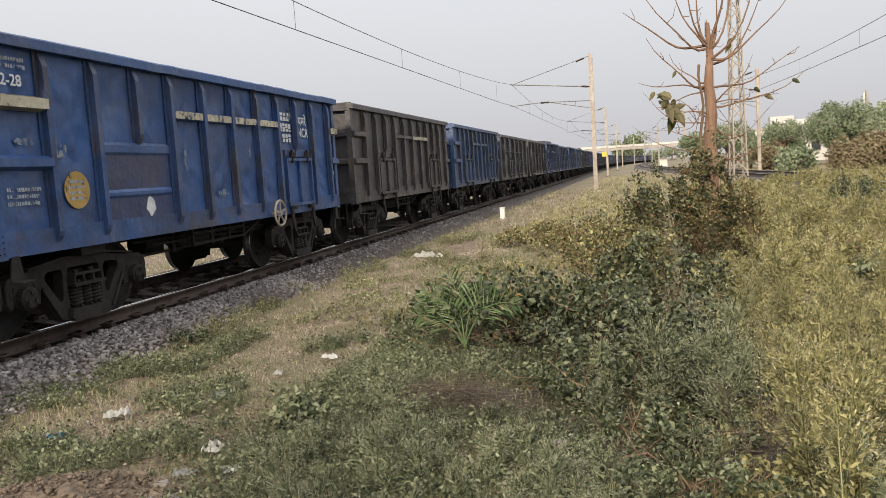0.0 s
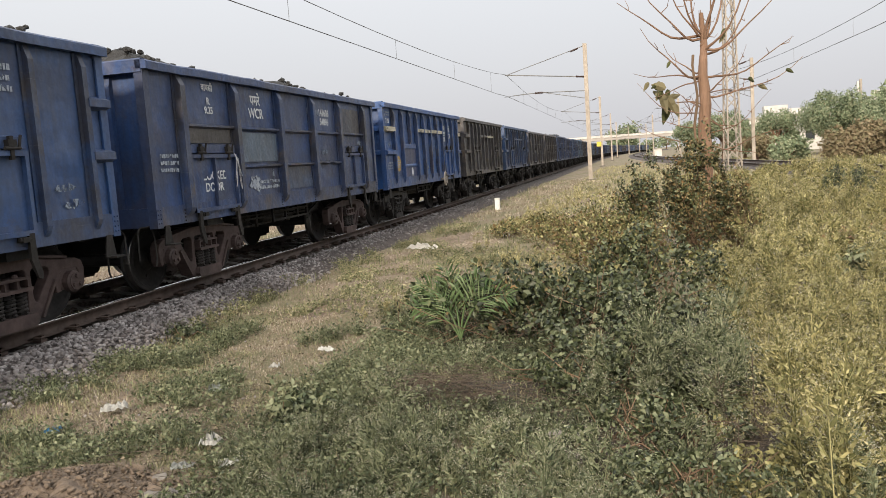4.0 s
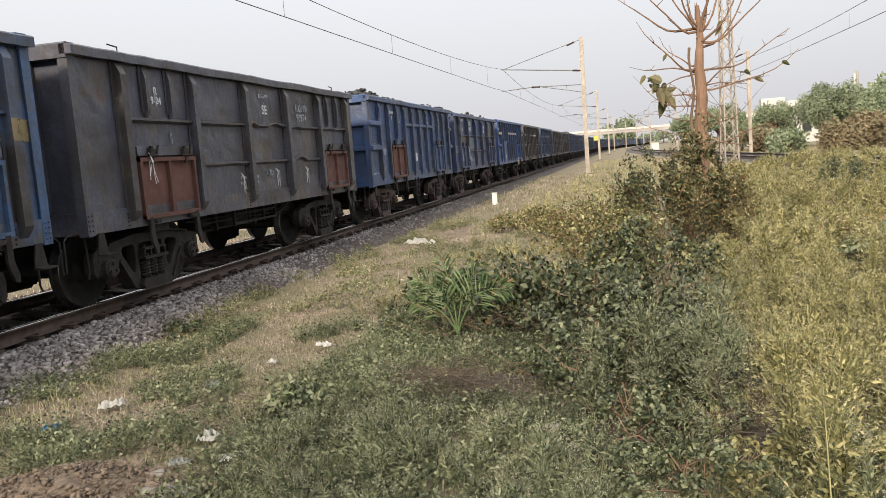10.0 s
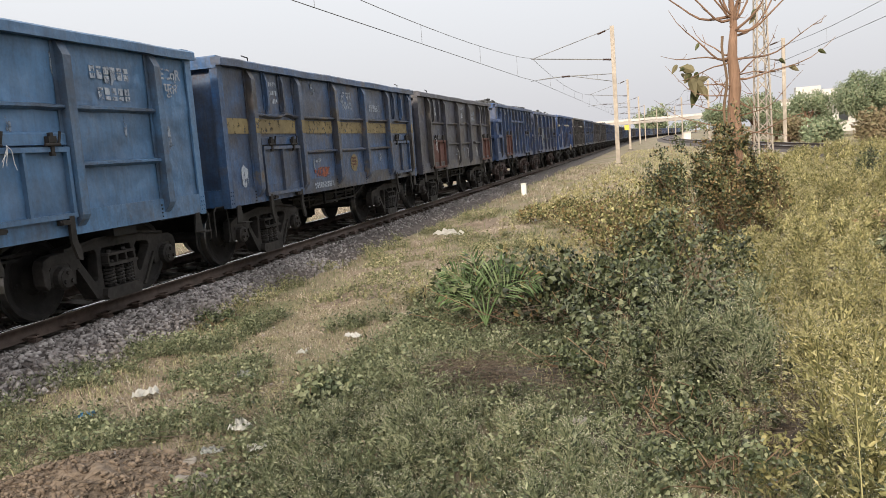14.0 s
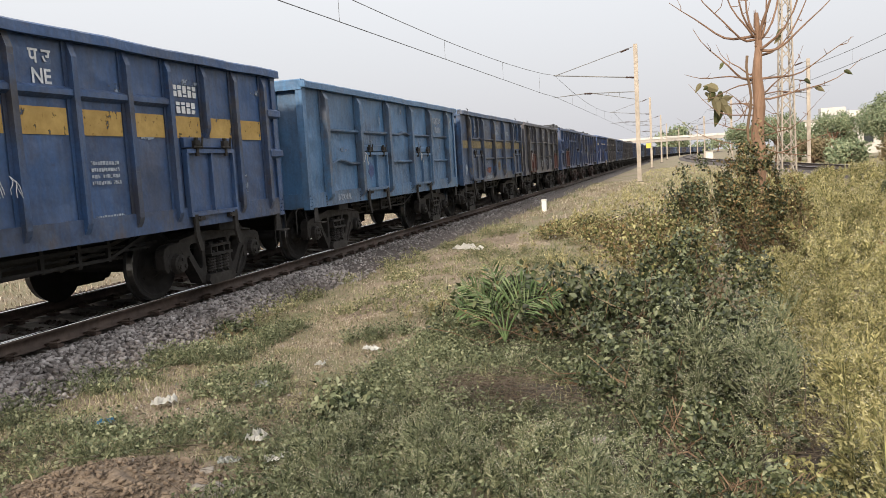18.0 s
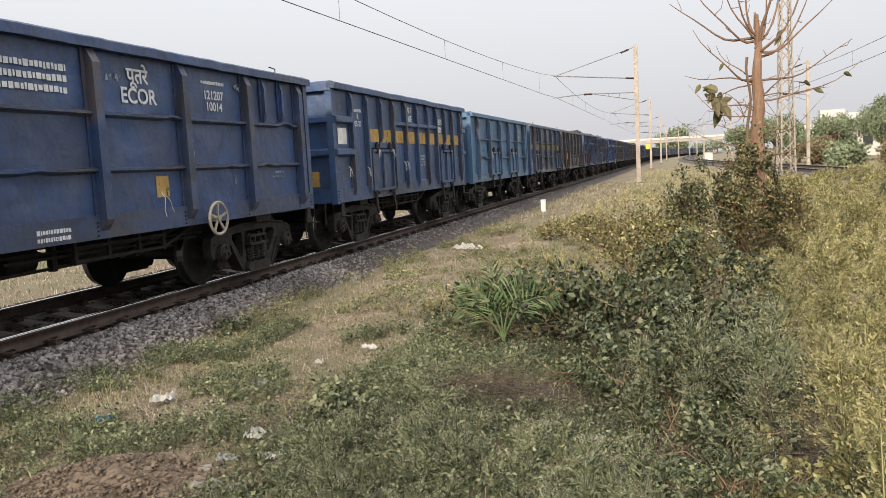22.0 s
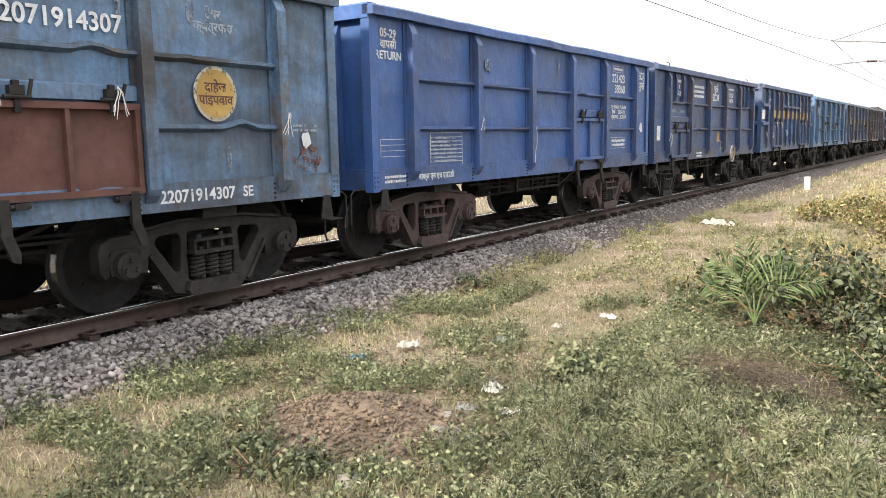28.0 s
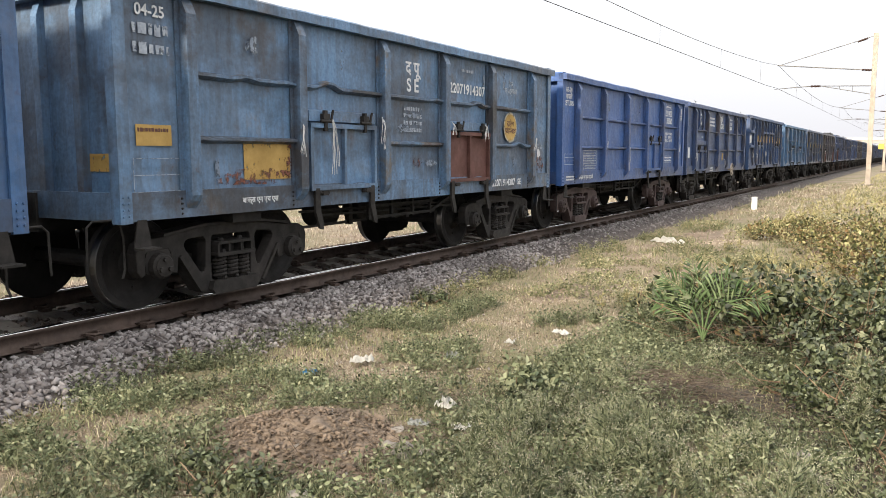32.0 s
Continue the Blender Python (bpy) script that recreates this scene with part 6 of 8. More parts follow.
def leaf_cloud(p, ln, wd, up=0.3, droop=0.0, d=None, face=None):
    """Folded leaves at the points p, each of two faces a side."""
    n = len(p)
    if d is None:
        d = rng.normal(size=(n, 3))
        d[:, 2] = d[:, 2] * 0.5 + up
    d = d / np.linalg.norm(d, axis=1, keepdims=True)
    r = rng.normal(size=(n, 3)) * (1.0 if face is None else 0.38)
    if face is not None:
        r += face
    s = np.cross(d, r)
    s /= np.linalg.norm(s, axis=1, keepdims=True) + 1e-9
    k = np.cross(s, d)
    if face is None:
        k *= np.sign(k[:, 2:3] + 1e-9)
    ln, wd = np.asarray(ln)[:, None] * np.ones((n, 1)), np.asarray(wd)[:, None] * np.ones((n, 1))
    v = np.zeros((n, 6, 3))
    v[:, 0] = p
    v[:, 1] = p + d * ln * 0.38 + s * wd / 2 + k * wd * 0.16
    v[:, 2] = p + d * ln * 0.42 - k * ln * 0.03
    v[:, 3] = p + d * ln * 0.38 - s * wd / 2 + k * wd * 0.16
    v[:, 4] = p + d * ln - k * ln * (0.10 + droop)
    v[:, 5] = p + d * ln * 0.75 + s * wd * 0.28 + k * wd * 0.05
    b = np.arange(n)[:, None, None] * 6
    f = (b + np.array([[0, 1, 2], [0, 2, 3], [2, 1, 5], [2, 5, 4], [3, 2, 4]])[None]).reshape(-1, 3)
    return v.reshape(-1, 3), f


def ribbons(a, b, w):
    """Thin stalks from points a to points b, each a three-sided sliver."""
    n = len(a)
    t = b - a
    r = np.cross(t, rng.normal(size=(n, 3)))
    r /= np.linalg.norm(r, axis=1, keepdims=True) + 1e-9
    q = np.cross(t / (np.linalg.norm(t, axis=1, keepdims=True) + 1e-9), r)
    w = np.asarray(w) * np.ones(n)
    w = w[:, None]
    v = np.zeros((n, 6, 3))
    for i, (c, s) in enumerate(((1, 0), (-0.5, 0.87), (-0.5, -0.87))):
        v[:, i], v[:, i + 3] = a + (r * c + q * s) * w / 2, b + (r * c + q * s) * w / 3
    k = np.arange(n)[:, None, None] * 6
    f = (k + np.array([[0, 1, 4], [0, 4, 3], [1, 2, 5], [1, 5, 4], [2, 0, 3], [2, 3, 5]])[None]).reshape(-1, 3)
    return v.reshape(-1, 3), f


def dots(p, r):
    """Tiny flower heads: three-sided double pyramids."""
    n = len(p)
    r = (np.asarray(r) * np.ones(n))[:, None]
    offs = np.array([(1, 0, 0), (-0.5, 0.87, 0), (-0.5, -0.87, 0), (0, 0, 0.8), (0, 0, -0.6)])
    v = p[:, None, :] + offs[None] * r[:, :, None]
    b = np.arange(n)[:, None, None] * 5
    f = (b + np.array([[0, 1, 3], [1, 2, 3], [2, 0, 3], [1, 0, 4], [2, 1, 4], [0, 2, 4]])[None]).reshape(-1, 3)
    return v.reshape(-1, 3), f


def merged(*sets):
    vs, fs, n = [], [], 0
    for v, f in sets:
        vs.append(v)
        fs.append(f + n)
        n += len(v)
    return np.concatenate(vs), np.concatenate(fs)


def stuff(name, label, category, sets_mats):
    """One object for what nobody could count; (verts, faces) sets, each with its material."""
    v, f = merged(*[s for s, _ in sets_mats])
    mats = []
    idx = []
    for s, m in sets_mats:
        if m not in mats:
            mats.append(m)
        idx.append(np.full(len(s[1]), mats.index(m), np.int32))
    me = mesh_np(name, v, f, mats[0])
    for m in mats[1:]:
        me.materials.append(m)
    me.polygons.foreach_set("material_index", np.concatenate(idx))
    return tagged(new(name, me), label, category, kind="stuff")


def field(n, x0, x1, y0, y1, keep):
    x, y = rng.uniform(x0, x1, n), rng.uniform(y0, y1, n)
    k = np.array([keep(a, b) for a, b in zip(x, y)])
    return x[k], y[k]


def patchy(x, y, s=0.8, o=0.0):
    return noise.noise((x * s, y * s, 3.1 + o))


def on_dirt(x, y):
    return ((x + 3.45) / 0.78) ** 2 + ((y - 3.85) / 0.56) ** 2 + 0.9 * patchy(x, y, 2.5) < 1


def edge_of_ballast(y):
    return -5.95 + 0.25 * noise.noise((y * 0.6, 4.4, 0)) - 0.015 * max(0, y - 6)


def near_keep(green):
    def keep(x, y):
        if x < edge_of_ballast(y) - 0.12 or on_dirt(x, y):
            return False
        p = patchy(x, y) + 0.6 * patchy(x, y, 2.7, 5)
        dry_path = math.exp(-((x + 4.2 - 0.02 * y) / 1.3) ** 2)
        g = p + (0.55 if x > -2.8 else 0.0) + (0.25 if x < -5.4 else 0) - 0.55 * dry_path * smooth(5.0, 8.0, y)
        return (g > -0.12 or abs(math.sin(x * 917.3 + y * 411.7)) < 0.22) if green else (g < 0.30)
    return keep


def turf(n, x0, x1, y0, y1, green, hs, ws, name):
    per = 13
    cx, cy = field(n // per, x0, x1, y0, y1, near_keep(green))
    i = np.repeat(np.arange(len(cx)), per)
    m = len(i)
    size = rng.uniform(0.35, 1.0, len(cx)) ** 1.3
    spread = hs[1] * 0.55
    x, y = cx[i] + rng.normal(0, spread, m), cy[i] + rng.normal(0, spread, m)
    z = zs(cx, cy)[i]
    h = (hs[0] + (hs[1] - hs[0]) * size[i]) * rng.uniform(0.3, 1.0, m) * np.where(rng.random(m) < 0.06, 2.0, 1.0)
    return blades(x, y, z - 0.01, h, rng.uniform(*ws, m), 3.2 if not green else 1.8)


stuff("dry_grass", "short trampled straw-coloured dry grass", "grass", [
    (turf(170000, -6.4, 0.5, 1.0, 10, False, (0.02, 0.085), (0.003, 0.007), "a"), DRY),
    (turf(40000, -6.6, 0.5, 10, 22, False, (0.03, 0.11), (0.006, 0.012), "b"), DRY),
    (turf(22000, -7.0, 3.0, 22, 60, False, (0.08, 0.24), (0.012, 0.03), "c"), DRY)])
stuff("green_grass", "patchy green and yellowing grass and small herbs", "grass", [
    (turf(100000, -6.4, 0.5, 1.0, 10, True, (0.03, 0.13), (0.004, 0.009), "a"), GREEN),
    (turf(26000, -6.6, 0.5, 10, 22, True, (0.05, 0.16), (0.007, 0.014), "b"), GREEN),
    (turf(14000, -6.8, 3.0, 22, 60, True, (0.08, 0.25), (0.014, 0.03), "c"), GREEN)])


def grass_beyond():
    x, y = rng.uniform(-24, -10.9, 42000), rng.uniform(-4, 36, 42000)
    z = np.full(len(x), -0.42)
    return blades(x, y, z, rng.uniform(0.03, 0.13, len(x)), rng.uniform(0.008, 0.02, len(x)), 1.6)


def field_grass():
    x, y = rng.uniform(-3, 30, 46000), rng.uniform(24, 90, 46000)
    k = np.abs(x - np.array([side_x(b) for b in y])) > 2.6
    k &= x > -4 + 0 * y
    x, y = x[k], y[k]
    return blades(x, y, zs(x, y), rng.uniform(0.06, 0.20, len(x)), rng.uniform(0.008, 0.022, len(x)), 1.2)


stuff("yellow_grass", "sunlit yellow grass beyond the tracks and over the field", "grass", [(grass_beyond(), DRY), (field_grass(), PALEWEED)])


def leaf_litter(n):
    x, y = field(n, -6.2, 1.0, 1.2, 11, lambda a, b: a > edge_of_ballast(b) - 0.5)
    m = len(x)
    p = np.stack([x, y, zs(x, y) + rng.uniform(0.004, 0.045, m)], 1)
    d = rng.normal(size=(m, 3)) * np.array([1, 1, 0.3])
    s = rng.uniform(0.010, 0.034, m)
    return leaf_cloud(p, s, s * rng.uniform(0.3, 0.8, m), 0, 0, d)


stuff("leaf_litter", "dead brown leaves and crumbs of straw over the ground", "litter", [(leaf_litter(26000), LITTERLEAF)])


# low broad-leaved herbs
def herbs(n, x0, x1, y0, y1, keep, size, per=16):
    x, y = field(n, x0, x1, y0, y1, keep)
    z = zs(x, y)
    m = len(x)
    i = np.repeat(np.arange(m), per)
    r = rng.uniform(0.4, 1.0, m)[i]
    a = rng.uniform(0, 2 * np.pi, len(i))
    rad, h = rng.uniform(0, 0.20, len(i)) * r, rng.uniform(0.01, 0.20, len(i)) * r
    p = np.stack([x[i] + rad * np.cos(a), y[i] + rad * np.sin(a), z[i] + h], 1)
    s = rng.uniform(0.6, 1.2, len(i)) * size
    st = ribbons(np.stack([x[i], y[i], z[i]], 1), p, 0.004)
    return leaf_cloud(p, s, s * 0.6, 0.35), st


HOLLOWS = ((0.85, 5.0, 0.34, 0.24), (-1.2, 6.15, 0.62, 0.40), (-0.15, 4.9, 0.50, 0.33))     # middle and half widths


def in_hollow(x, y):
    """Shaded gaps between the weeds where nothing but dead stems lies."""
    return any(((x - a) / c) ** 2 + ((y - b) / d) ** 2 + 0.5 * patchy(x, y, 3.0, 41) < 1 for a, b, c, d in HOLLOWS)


def herb_keep(x, y):
    return x > edge_of_ballast(y) - 0.25 and not on_dirt(x, y) and patchy(x, y, 1.1, 2) + 0.5 * patchy(x, y, 3.5, 8) + (0.45 if x > -2.9 else 0.14 if y < 7 else 0.06) - 0.22 * smooth(6, 9, y) * (x < -2.9) > 0.06 and not in_hollow(x, y)


hl, hs_ = herbs(4300, -6.3, 0.2, 1.0, 9.5, herb_keep, 0.036, 20)
hl3, hs3 = herbs(1500, -6.3, 0.8, 1.0, 9.5, herb_keep, 0.030, 18)
hl2, hs2 = herbs(1900, -6.3, -1.5, 9.5, 24, lambda x, y: patchy(x, y, 0.9, 2) > 0.02 and x > edge_of_ballast(y) - 0.2, 0.045)
def under_right(x, y):
    return x > 0.25 + 0.05 * y and not in_hollow(x, y)


hl4, hs4 = herbs(1500, 0.3, 5.0, 2.2, 10, under_right, 0.045, 22)
hl5, hs5 = herbs(1300, 0.5, 9.0, 10, 22, under_right, 0.07, 16)
stuff("green_herbs", "low green broad-leaved weeds and creepers on the ground", "weeds", [(hl, WEED), (hs_, WEED), (hl3, LEAF), (hs3, WEED), (hl4, OLIVE), (hs4, OLIVE), (hl5, OLIVE), (hs5, OLIVE), (hl2, GREEN), (hs2, GREEN)])


# ---- feathery white-topped weeds ----
def weed_plants(x, y, z, hgt, branches=11, leaves=7, heads=5, leaf=0.035, wide=0.22):
    """Branching weeds: a stem, side twigs, lobed leaves low down and loose sprays of tiny heads at the tips."""
    m = len(x)
    n = m * branches
    i = np.repeat(np.arange(m), branches)
    a, u = rng.uniform(0, 2 * np.pi, n), rng.uniform(0.10, 1.0, n) ** 0.8
    H = hgt[i]
    lean = rng.normal(0, 0.16, (m, 2))[i]
    base = np.stack([x[i] + lean[:, 0] * H * u * 0.7, y[i] + lean[:, 1] * H * u * 0.7, z[i] + H * u * 0.66], 1)
    out = H * rng.uniform(0.12, 0.38, n) * (1.25 - 0.7 * u)
    tip = base + np.stack([np.cos(a) * out, np.sin(a) * out, H * rng.uniform(0.05, 0.34, n)], 1)
    stems = ribbons(np.stack([x, y, z], 1), np.stack([x + lean[::branches, 0] * hgt * 0.7, y + lean[::branches, 1] * hgt * 0.7, z + hgt * 0.8], 1), 0.009 * hgt + 0.002)
    twigs = ribbons(base, tip, 0.0035)
    j = np.repeat(np.arange(n), leaves)
    v = rng.uniform(0.05, 1, len(j))[:, None]
    p = base[j] * (1 - v) + tip[j] * v + rng.normal(0, 0.024, (len(j), 3)) * H[j][:, None]
    size = rng.uniform(0.5, 1.4, len(j)) * leaf * (1.35 - 0.85 * v[:, 0])
    # outer leaves go to the paler material, so tops look lit over darker insides
    top = v[:, 0] > 0.6
    d = tip[j] - base[j] + rng.normal(0, 0.12, (len(j), 3)) * H[j][:, None]
    lv, lt = leaf_cloud(p[~top], size[~top], size[~top] * wide, 0.2, 0.08, d[~top], np.stack([np.cos(a[j]) * 0.5, np.sin(a[j]) * 0.5, np.full(len(j), 0.8)], 1)[~top]), leaf_cloud(p[top], size[top] * 0.8, size[top] * wide * 0.85, 0.5, 0.0, d[top])
    high = np.repeat(np.arange(n)[u > 0.35], heads)
    spread = 0.020 + 0.035 * hgt.mean()
    p = tip[high] + rng.normal(0, spread, (len(high), 3)) * np.array([1, 1, 0.7])
    fl = dots(p, rng.uniform(0.0022, 0.0045, len(high)) * (leaf / 0.05) ** 0.5)
    return stems, twigs, lv, lt, fl


def weed_field(n, x0, x1, y0, y1, keep, hs, mat, tips=PALEWEED, **kw):
    x, y = field(n, x0, x1, y0, y1, keep)
    rise = np.array([0.55 + 0.75 * smooth(-0.35, 0.35, patchy(a, b, 1.7, 21)) for a, b in zip(x, y)])
    st, tw, lv, lt, fl = weed_plants(x, y, zs(x, y) - 0.02, rng.uniform(*hs, len(x)) * rise, **kw)
    return [(st, mat), (tw, mat), (lv, mat), (lt, tips), (fl, FLOWER)]


def right_keep(x, y):
    edge = 0.45 + 0.05 * y + 0.35 * patchy(x, y, 0.7, 9)
    shrub = ((x - 1.2) / 1.6) ** 2 + ((y - 14.3) / 1.3) ** 2 < 1
    soil = ((x - 4.1) / 0.9) ** 2 + ((y - 15.3) / 1.0) ** 2 < 1
    return x > edge and not shrub and not soil and not in_hollow(x, y) and patchy(x, y, 0.9, 12) + 0.4 * patchy(x, y, 2.4, 13) > -0.32


stuff("pale_weeds", "tall pale yellow-green feathery weeds with tiny white flower heads", "weeds",
      weed_field(860, 0.3, 5.0, 2.2, 10, right_keep, (0.35, 0.85), OLIVE, branches=22, leaves=14, heads=9, leaf=0.040, wide=0.34)
      + weed_field(1250, 0.5, 9.0, 10, 22, right_keep, (0.4, 0.95), OLIVE, branches=20, leaves=13, heads=8, leaf=0.056, wide=0.40)
      + weed_field(1100, 0.5, 14.0, 22, 40, right_keep, (0.35, 0.8), OLIVE, branches=12, leaves=8, heads=5, leaf=0.085, wide=0.42))


def green_keep(x, y):
    if (y > 5.6 and x > -1.3) or (y > 4.75 and x > -0.75):
        return False
    return not in_hollow(x, y) and patchy(x, y, 1.6, 15) > -0.22 and x < 0.9 + 0.06 * y and x > -2.15 + 0.5 * patchy(x, y, 0.9, 4) + (0.25 if y < 4 else 0) and not (((x + 1.75) / 0.35) ** 2 + ((y - 5.5) / 0.35) ** 2 < 1)


stuff("green_weeds", "knee-high green feathery weeds dotted with white flower heads", "weeds",
      weed_field(330, -2.6, 1.3, 2.6, 6.7, green_keep, (0.20, 0.55), WEED, branches=20, leaves=15, heads=9, leaf=0.040, tips=LIT_WEEDTIP)
      + weed_field(15, -0.30, 0.70, 5.3, 6.4, lambda x, y: not in_hollow(x, y), (0.68, 1.05), WEED, branches=36, leaves=26, heads=12, leaf=0.050, tips=LIT_WEEDTIP)
      + weed_field(7, 0.45, 0.95, 4.6, 5.3, lambda x, y: True, (0.55, 0.8), DEADTWIG, branches=16, leaves=3, heads=14, leaf=0.03, tips=PALEWEED)
      + weed_field(160, -3.5, 0.8, 9, 14, lambda x, y: patchy(x, y, 0.8, 6) > 0.0, (0.2, 0.5), PALEWEED, branches=9, leaves=8, heads=4, leaf=0.05)
      + weed_field(300, -3.2, 1.0, 16, 34, lambda x, y: patchy(x, y, 0.5, 6) > 0.02, (0.25, 0.6), PALEWEED, branches=9, leaves=6, heads=4, leaf=0.08))


# ---- shrubs ----
def make_shrub(name, label, x, y, rx, ry, h, n, leaf, mat, seed, stems=40, lumps=9, mat2=None, share2=0.3, gap=0.35):
    """Leaves in uneven clumps round a tangle of stems."""
    z = ground_z(x, y)
    g = np.random.default_rng(seed)
    t = thing(name, label, "shrub", pose(x, y, z))
    lumps = int(lumps * 1.9)
    q, a = np.sqrt(g.uniform(0, 0.85, lumps)), g.uniform(0, 2 * np.pi, lumps)
    cs = np.stack([q * np.cos(a) * rx, q * np.sin(a) * ry, (1.0 - 0.55 * q * q) * h * np.where(g.random(lumps) < 0.6, g.uniform(0.72, 0.92, lumps), g.uniform(0.2, 0.7, lumps))], 1)
    rr = g.uniform(0.16, 0.36, lumps)[:, None] * np.array([rx, ry, h * 0.95])
    i = g.integers(0, lumps, n)
    d = g.normal(size=(n, 3))
    d /= np.linalg.norm(d, axis=1, keepdims=True)
    p = cs[i] + d * rr[i] * np.clip(g.normal(0.84, 0.20, (n, 1)), 0.25, 1.25)
    d[:, 2] += 0.25
    wob = np.array([noise.noise((a * 4 + seed, b * 4, c * 4)) for a, b, c in p])
    stay = (p[:, 2] > 0.02) & (wob > -gap)
    p, d = p[stay], d[stay]
    hang = g.normal(size=p.shape) + np.array([0, 0, -0.5])
    k = g.uniform(0, 1, len(p)) < share2
    size = g.uniform(0.6, 1.3, len(p)) * leaf
    ends = cs[g.integers(0, lumps, stems)] + g.normal(0, 0.25, (stems, 3)) * np.array([rx, ry, h * 0.5])
    ends[:, 2] = np.abs(ends[:, 2])
    roots = np.stack([g.normal(0, 0.3, stems) * rx, g.normal(0, 0.3, stems) * ry, np.full(stems, -0.05)], 1)
    mids = roots * 0.4 + ends * 0.6 + g.normal(0, 0.06, (stems, 3))
    v, f = merged(ribbons(roots, mids, 0.016), ribbons(mids, ends, 0.010))
    tagged(part("stem", mesh_np("stem", v, f, TWIG), None, t), kind="stuff")
    v, f = leaf_cloud(p[~k], size[~k], size[~k] * 0.62, 0.15, 0.05, hang[~k], d[~k])
    part("foliage", mesh_np("foliage", v, f, mat), None, t)
    if mat2 is not None and k.any():
        v, f = leaf_cloud(p[k], size[k], size[k] * 0.62, 0.15, 0.05, hang[k], d[k])
        part("foliage", mesh_np("foliage", v, f, mat2), None, t)
    return t


make_shrub("creeper_thicket", "dark green creeper thicket of heart-shaped leaves over stems", -1.25, 8.15, 1.20, 0.85, 0.80, 9000, 0.072, LEAF, 11, 110, 20, OLEAF, 0.10, 0.0)
make_shrub("creeper_thicket", "dark green creeper and nightshade tangle in the hollow", -0.15, 7.7, 0.95, 0.9, 0.80, 9500, 0.060, LEAF, 12, 80, 16, WEED, 0.2, 0.0)
make_shrub("creeper_bush", "dark green creeper bush with small heart-shaped leaves", 0.30, 6.7, 0.75, 0.55, 0.52, 7000, 0.046, LEAF, 26, 40, 13, WEED, 0.2, 0.0)
make_shrub("nightshade_mass", "dense dark green nightshade with small soft leaves", -0.05, 6.25, 0.90, 0.62, 0.56, 13000, 0.044, LEAF, 28, 60, 18, WEED, 0.15, 0.0)
make_shrub("nightshade_mass", "low dark green nightshade between feathery weeds", 0.10, 5.15, 0.60, 0.40, 0.34, 5000, 0.040, LEAF, 29, 50, 12, WEED, 0.3, 0.0)
make_shrub("creeper_bush", "low dark creeper bush in a hollow of the weeds", 0.25, 4.3, 0.5, 0.45, 0.26, 4600, 0.036, LEAF, 27, 40, 12, WEED, 0.25, 0.0)
make_shrub("thorny_shrub", "dark green shrub with small glossy leaves", 0.15, 9.2, 0.80, 0.75, 1.05, 9500, 0.055, LEAF, 13, 60, 15, YLEAF, 0.15, 0.0)
make_shrub("yellow_shrub", "loose yellow-green shrub with sunlit leaf tips", -0.30, 12.0, 0.95, 1.1, 1.15, 8500, 0.055, YLEAF, 14, 90, 18, OLEAF, 0.45, 0.05)
make_shrub("yellow_shrub", "sparse yellowing shrub beside the path", -0.9, 15.5, 1.1, 1.4, 0.85, 6000, 0.058, YLEAF, 15, 90, 16, OLEAF, 0.55, 0.05)
make_shrub("vine_covered_shrub", "tall shrub smothered in browning vines", 1.15, 14.5, 0.55, 0.70, 2.05, 15000, 0.055, OLEAF, 16, 80, 17, LEAF, 0.35, 0.05)
make_shrub("vine_covered_shrub", "rounded shoulder of a vine-smothered shrub", 0.42, 14.6, 0.62, 0.75, 1.55, 11000, 0.055, LEAF, 17, 70, 15, OLEAF, 0.30, 0.05)
make_shrub("vine_covered_shrub", "low browning shrub beside the taller one", 1.85, 14.9, 0.55, 0.75, 1.35, 8000, 0.055, OLEAF, 18, 60, 14, YLEAF, 0.25, 0.05)
make_shrub("dark_bush", "small dark bush in the weed field", 5.55, 22.5, 0.6, 0.6, 0.95, 3200, 0.065, LEAF, 19, 40, 9)
make_shrub("green_tuft", "bright green grassy clump", 3.15, 11.0, 0.55, 0.6, 0.55, 2200, 0.09, WEED, 20, 40, 8)
make_shrub("yellow_shrub", "low yellow-green bush by the far path", -2.2, 19.5, 1.1, 1.4, 0.45, 2400, 0.08, YLEAF, 21, 50, 10, OLEAF, 0.5)
make_shrub("low_herb_clump", "low green herb clump by the ballast", -5.6, 8.9, 0.32, 0.4, 0.20, 700, 0.05, LEAF, 22, 16, 6)
make_shrub("low_herb_clump", "low green herb clump by the ballast", -6.0, 5.0, 0.35, 0.4, 0.18, 600, 0.05, WEED, 23, 16, 6)
make_shrub("low_herb_clump", "low green herb clump on bare ground", -3.5, 3.1, 0.45, 0.3, 0.18, 800, 0.05, LEAF, 24, 16, 6)
make_shrub("low_herb_clump", "low green herb clump beside litter", -2.55, 5.4, 0.35, 0.4, 0.30, 800, 0.06, WEED, 25, 16, 6)


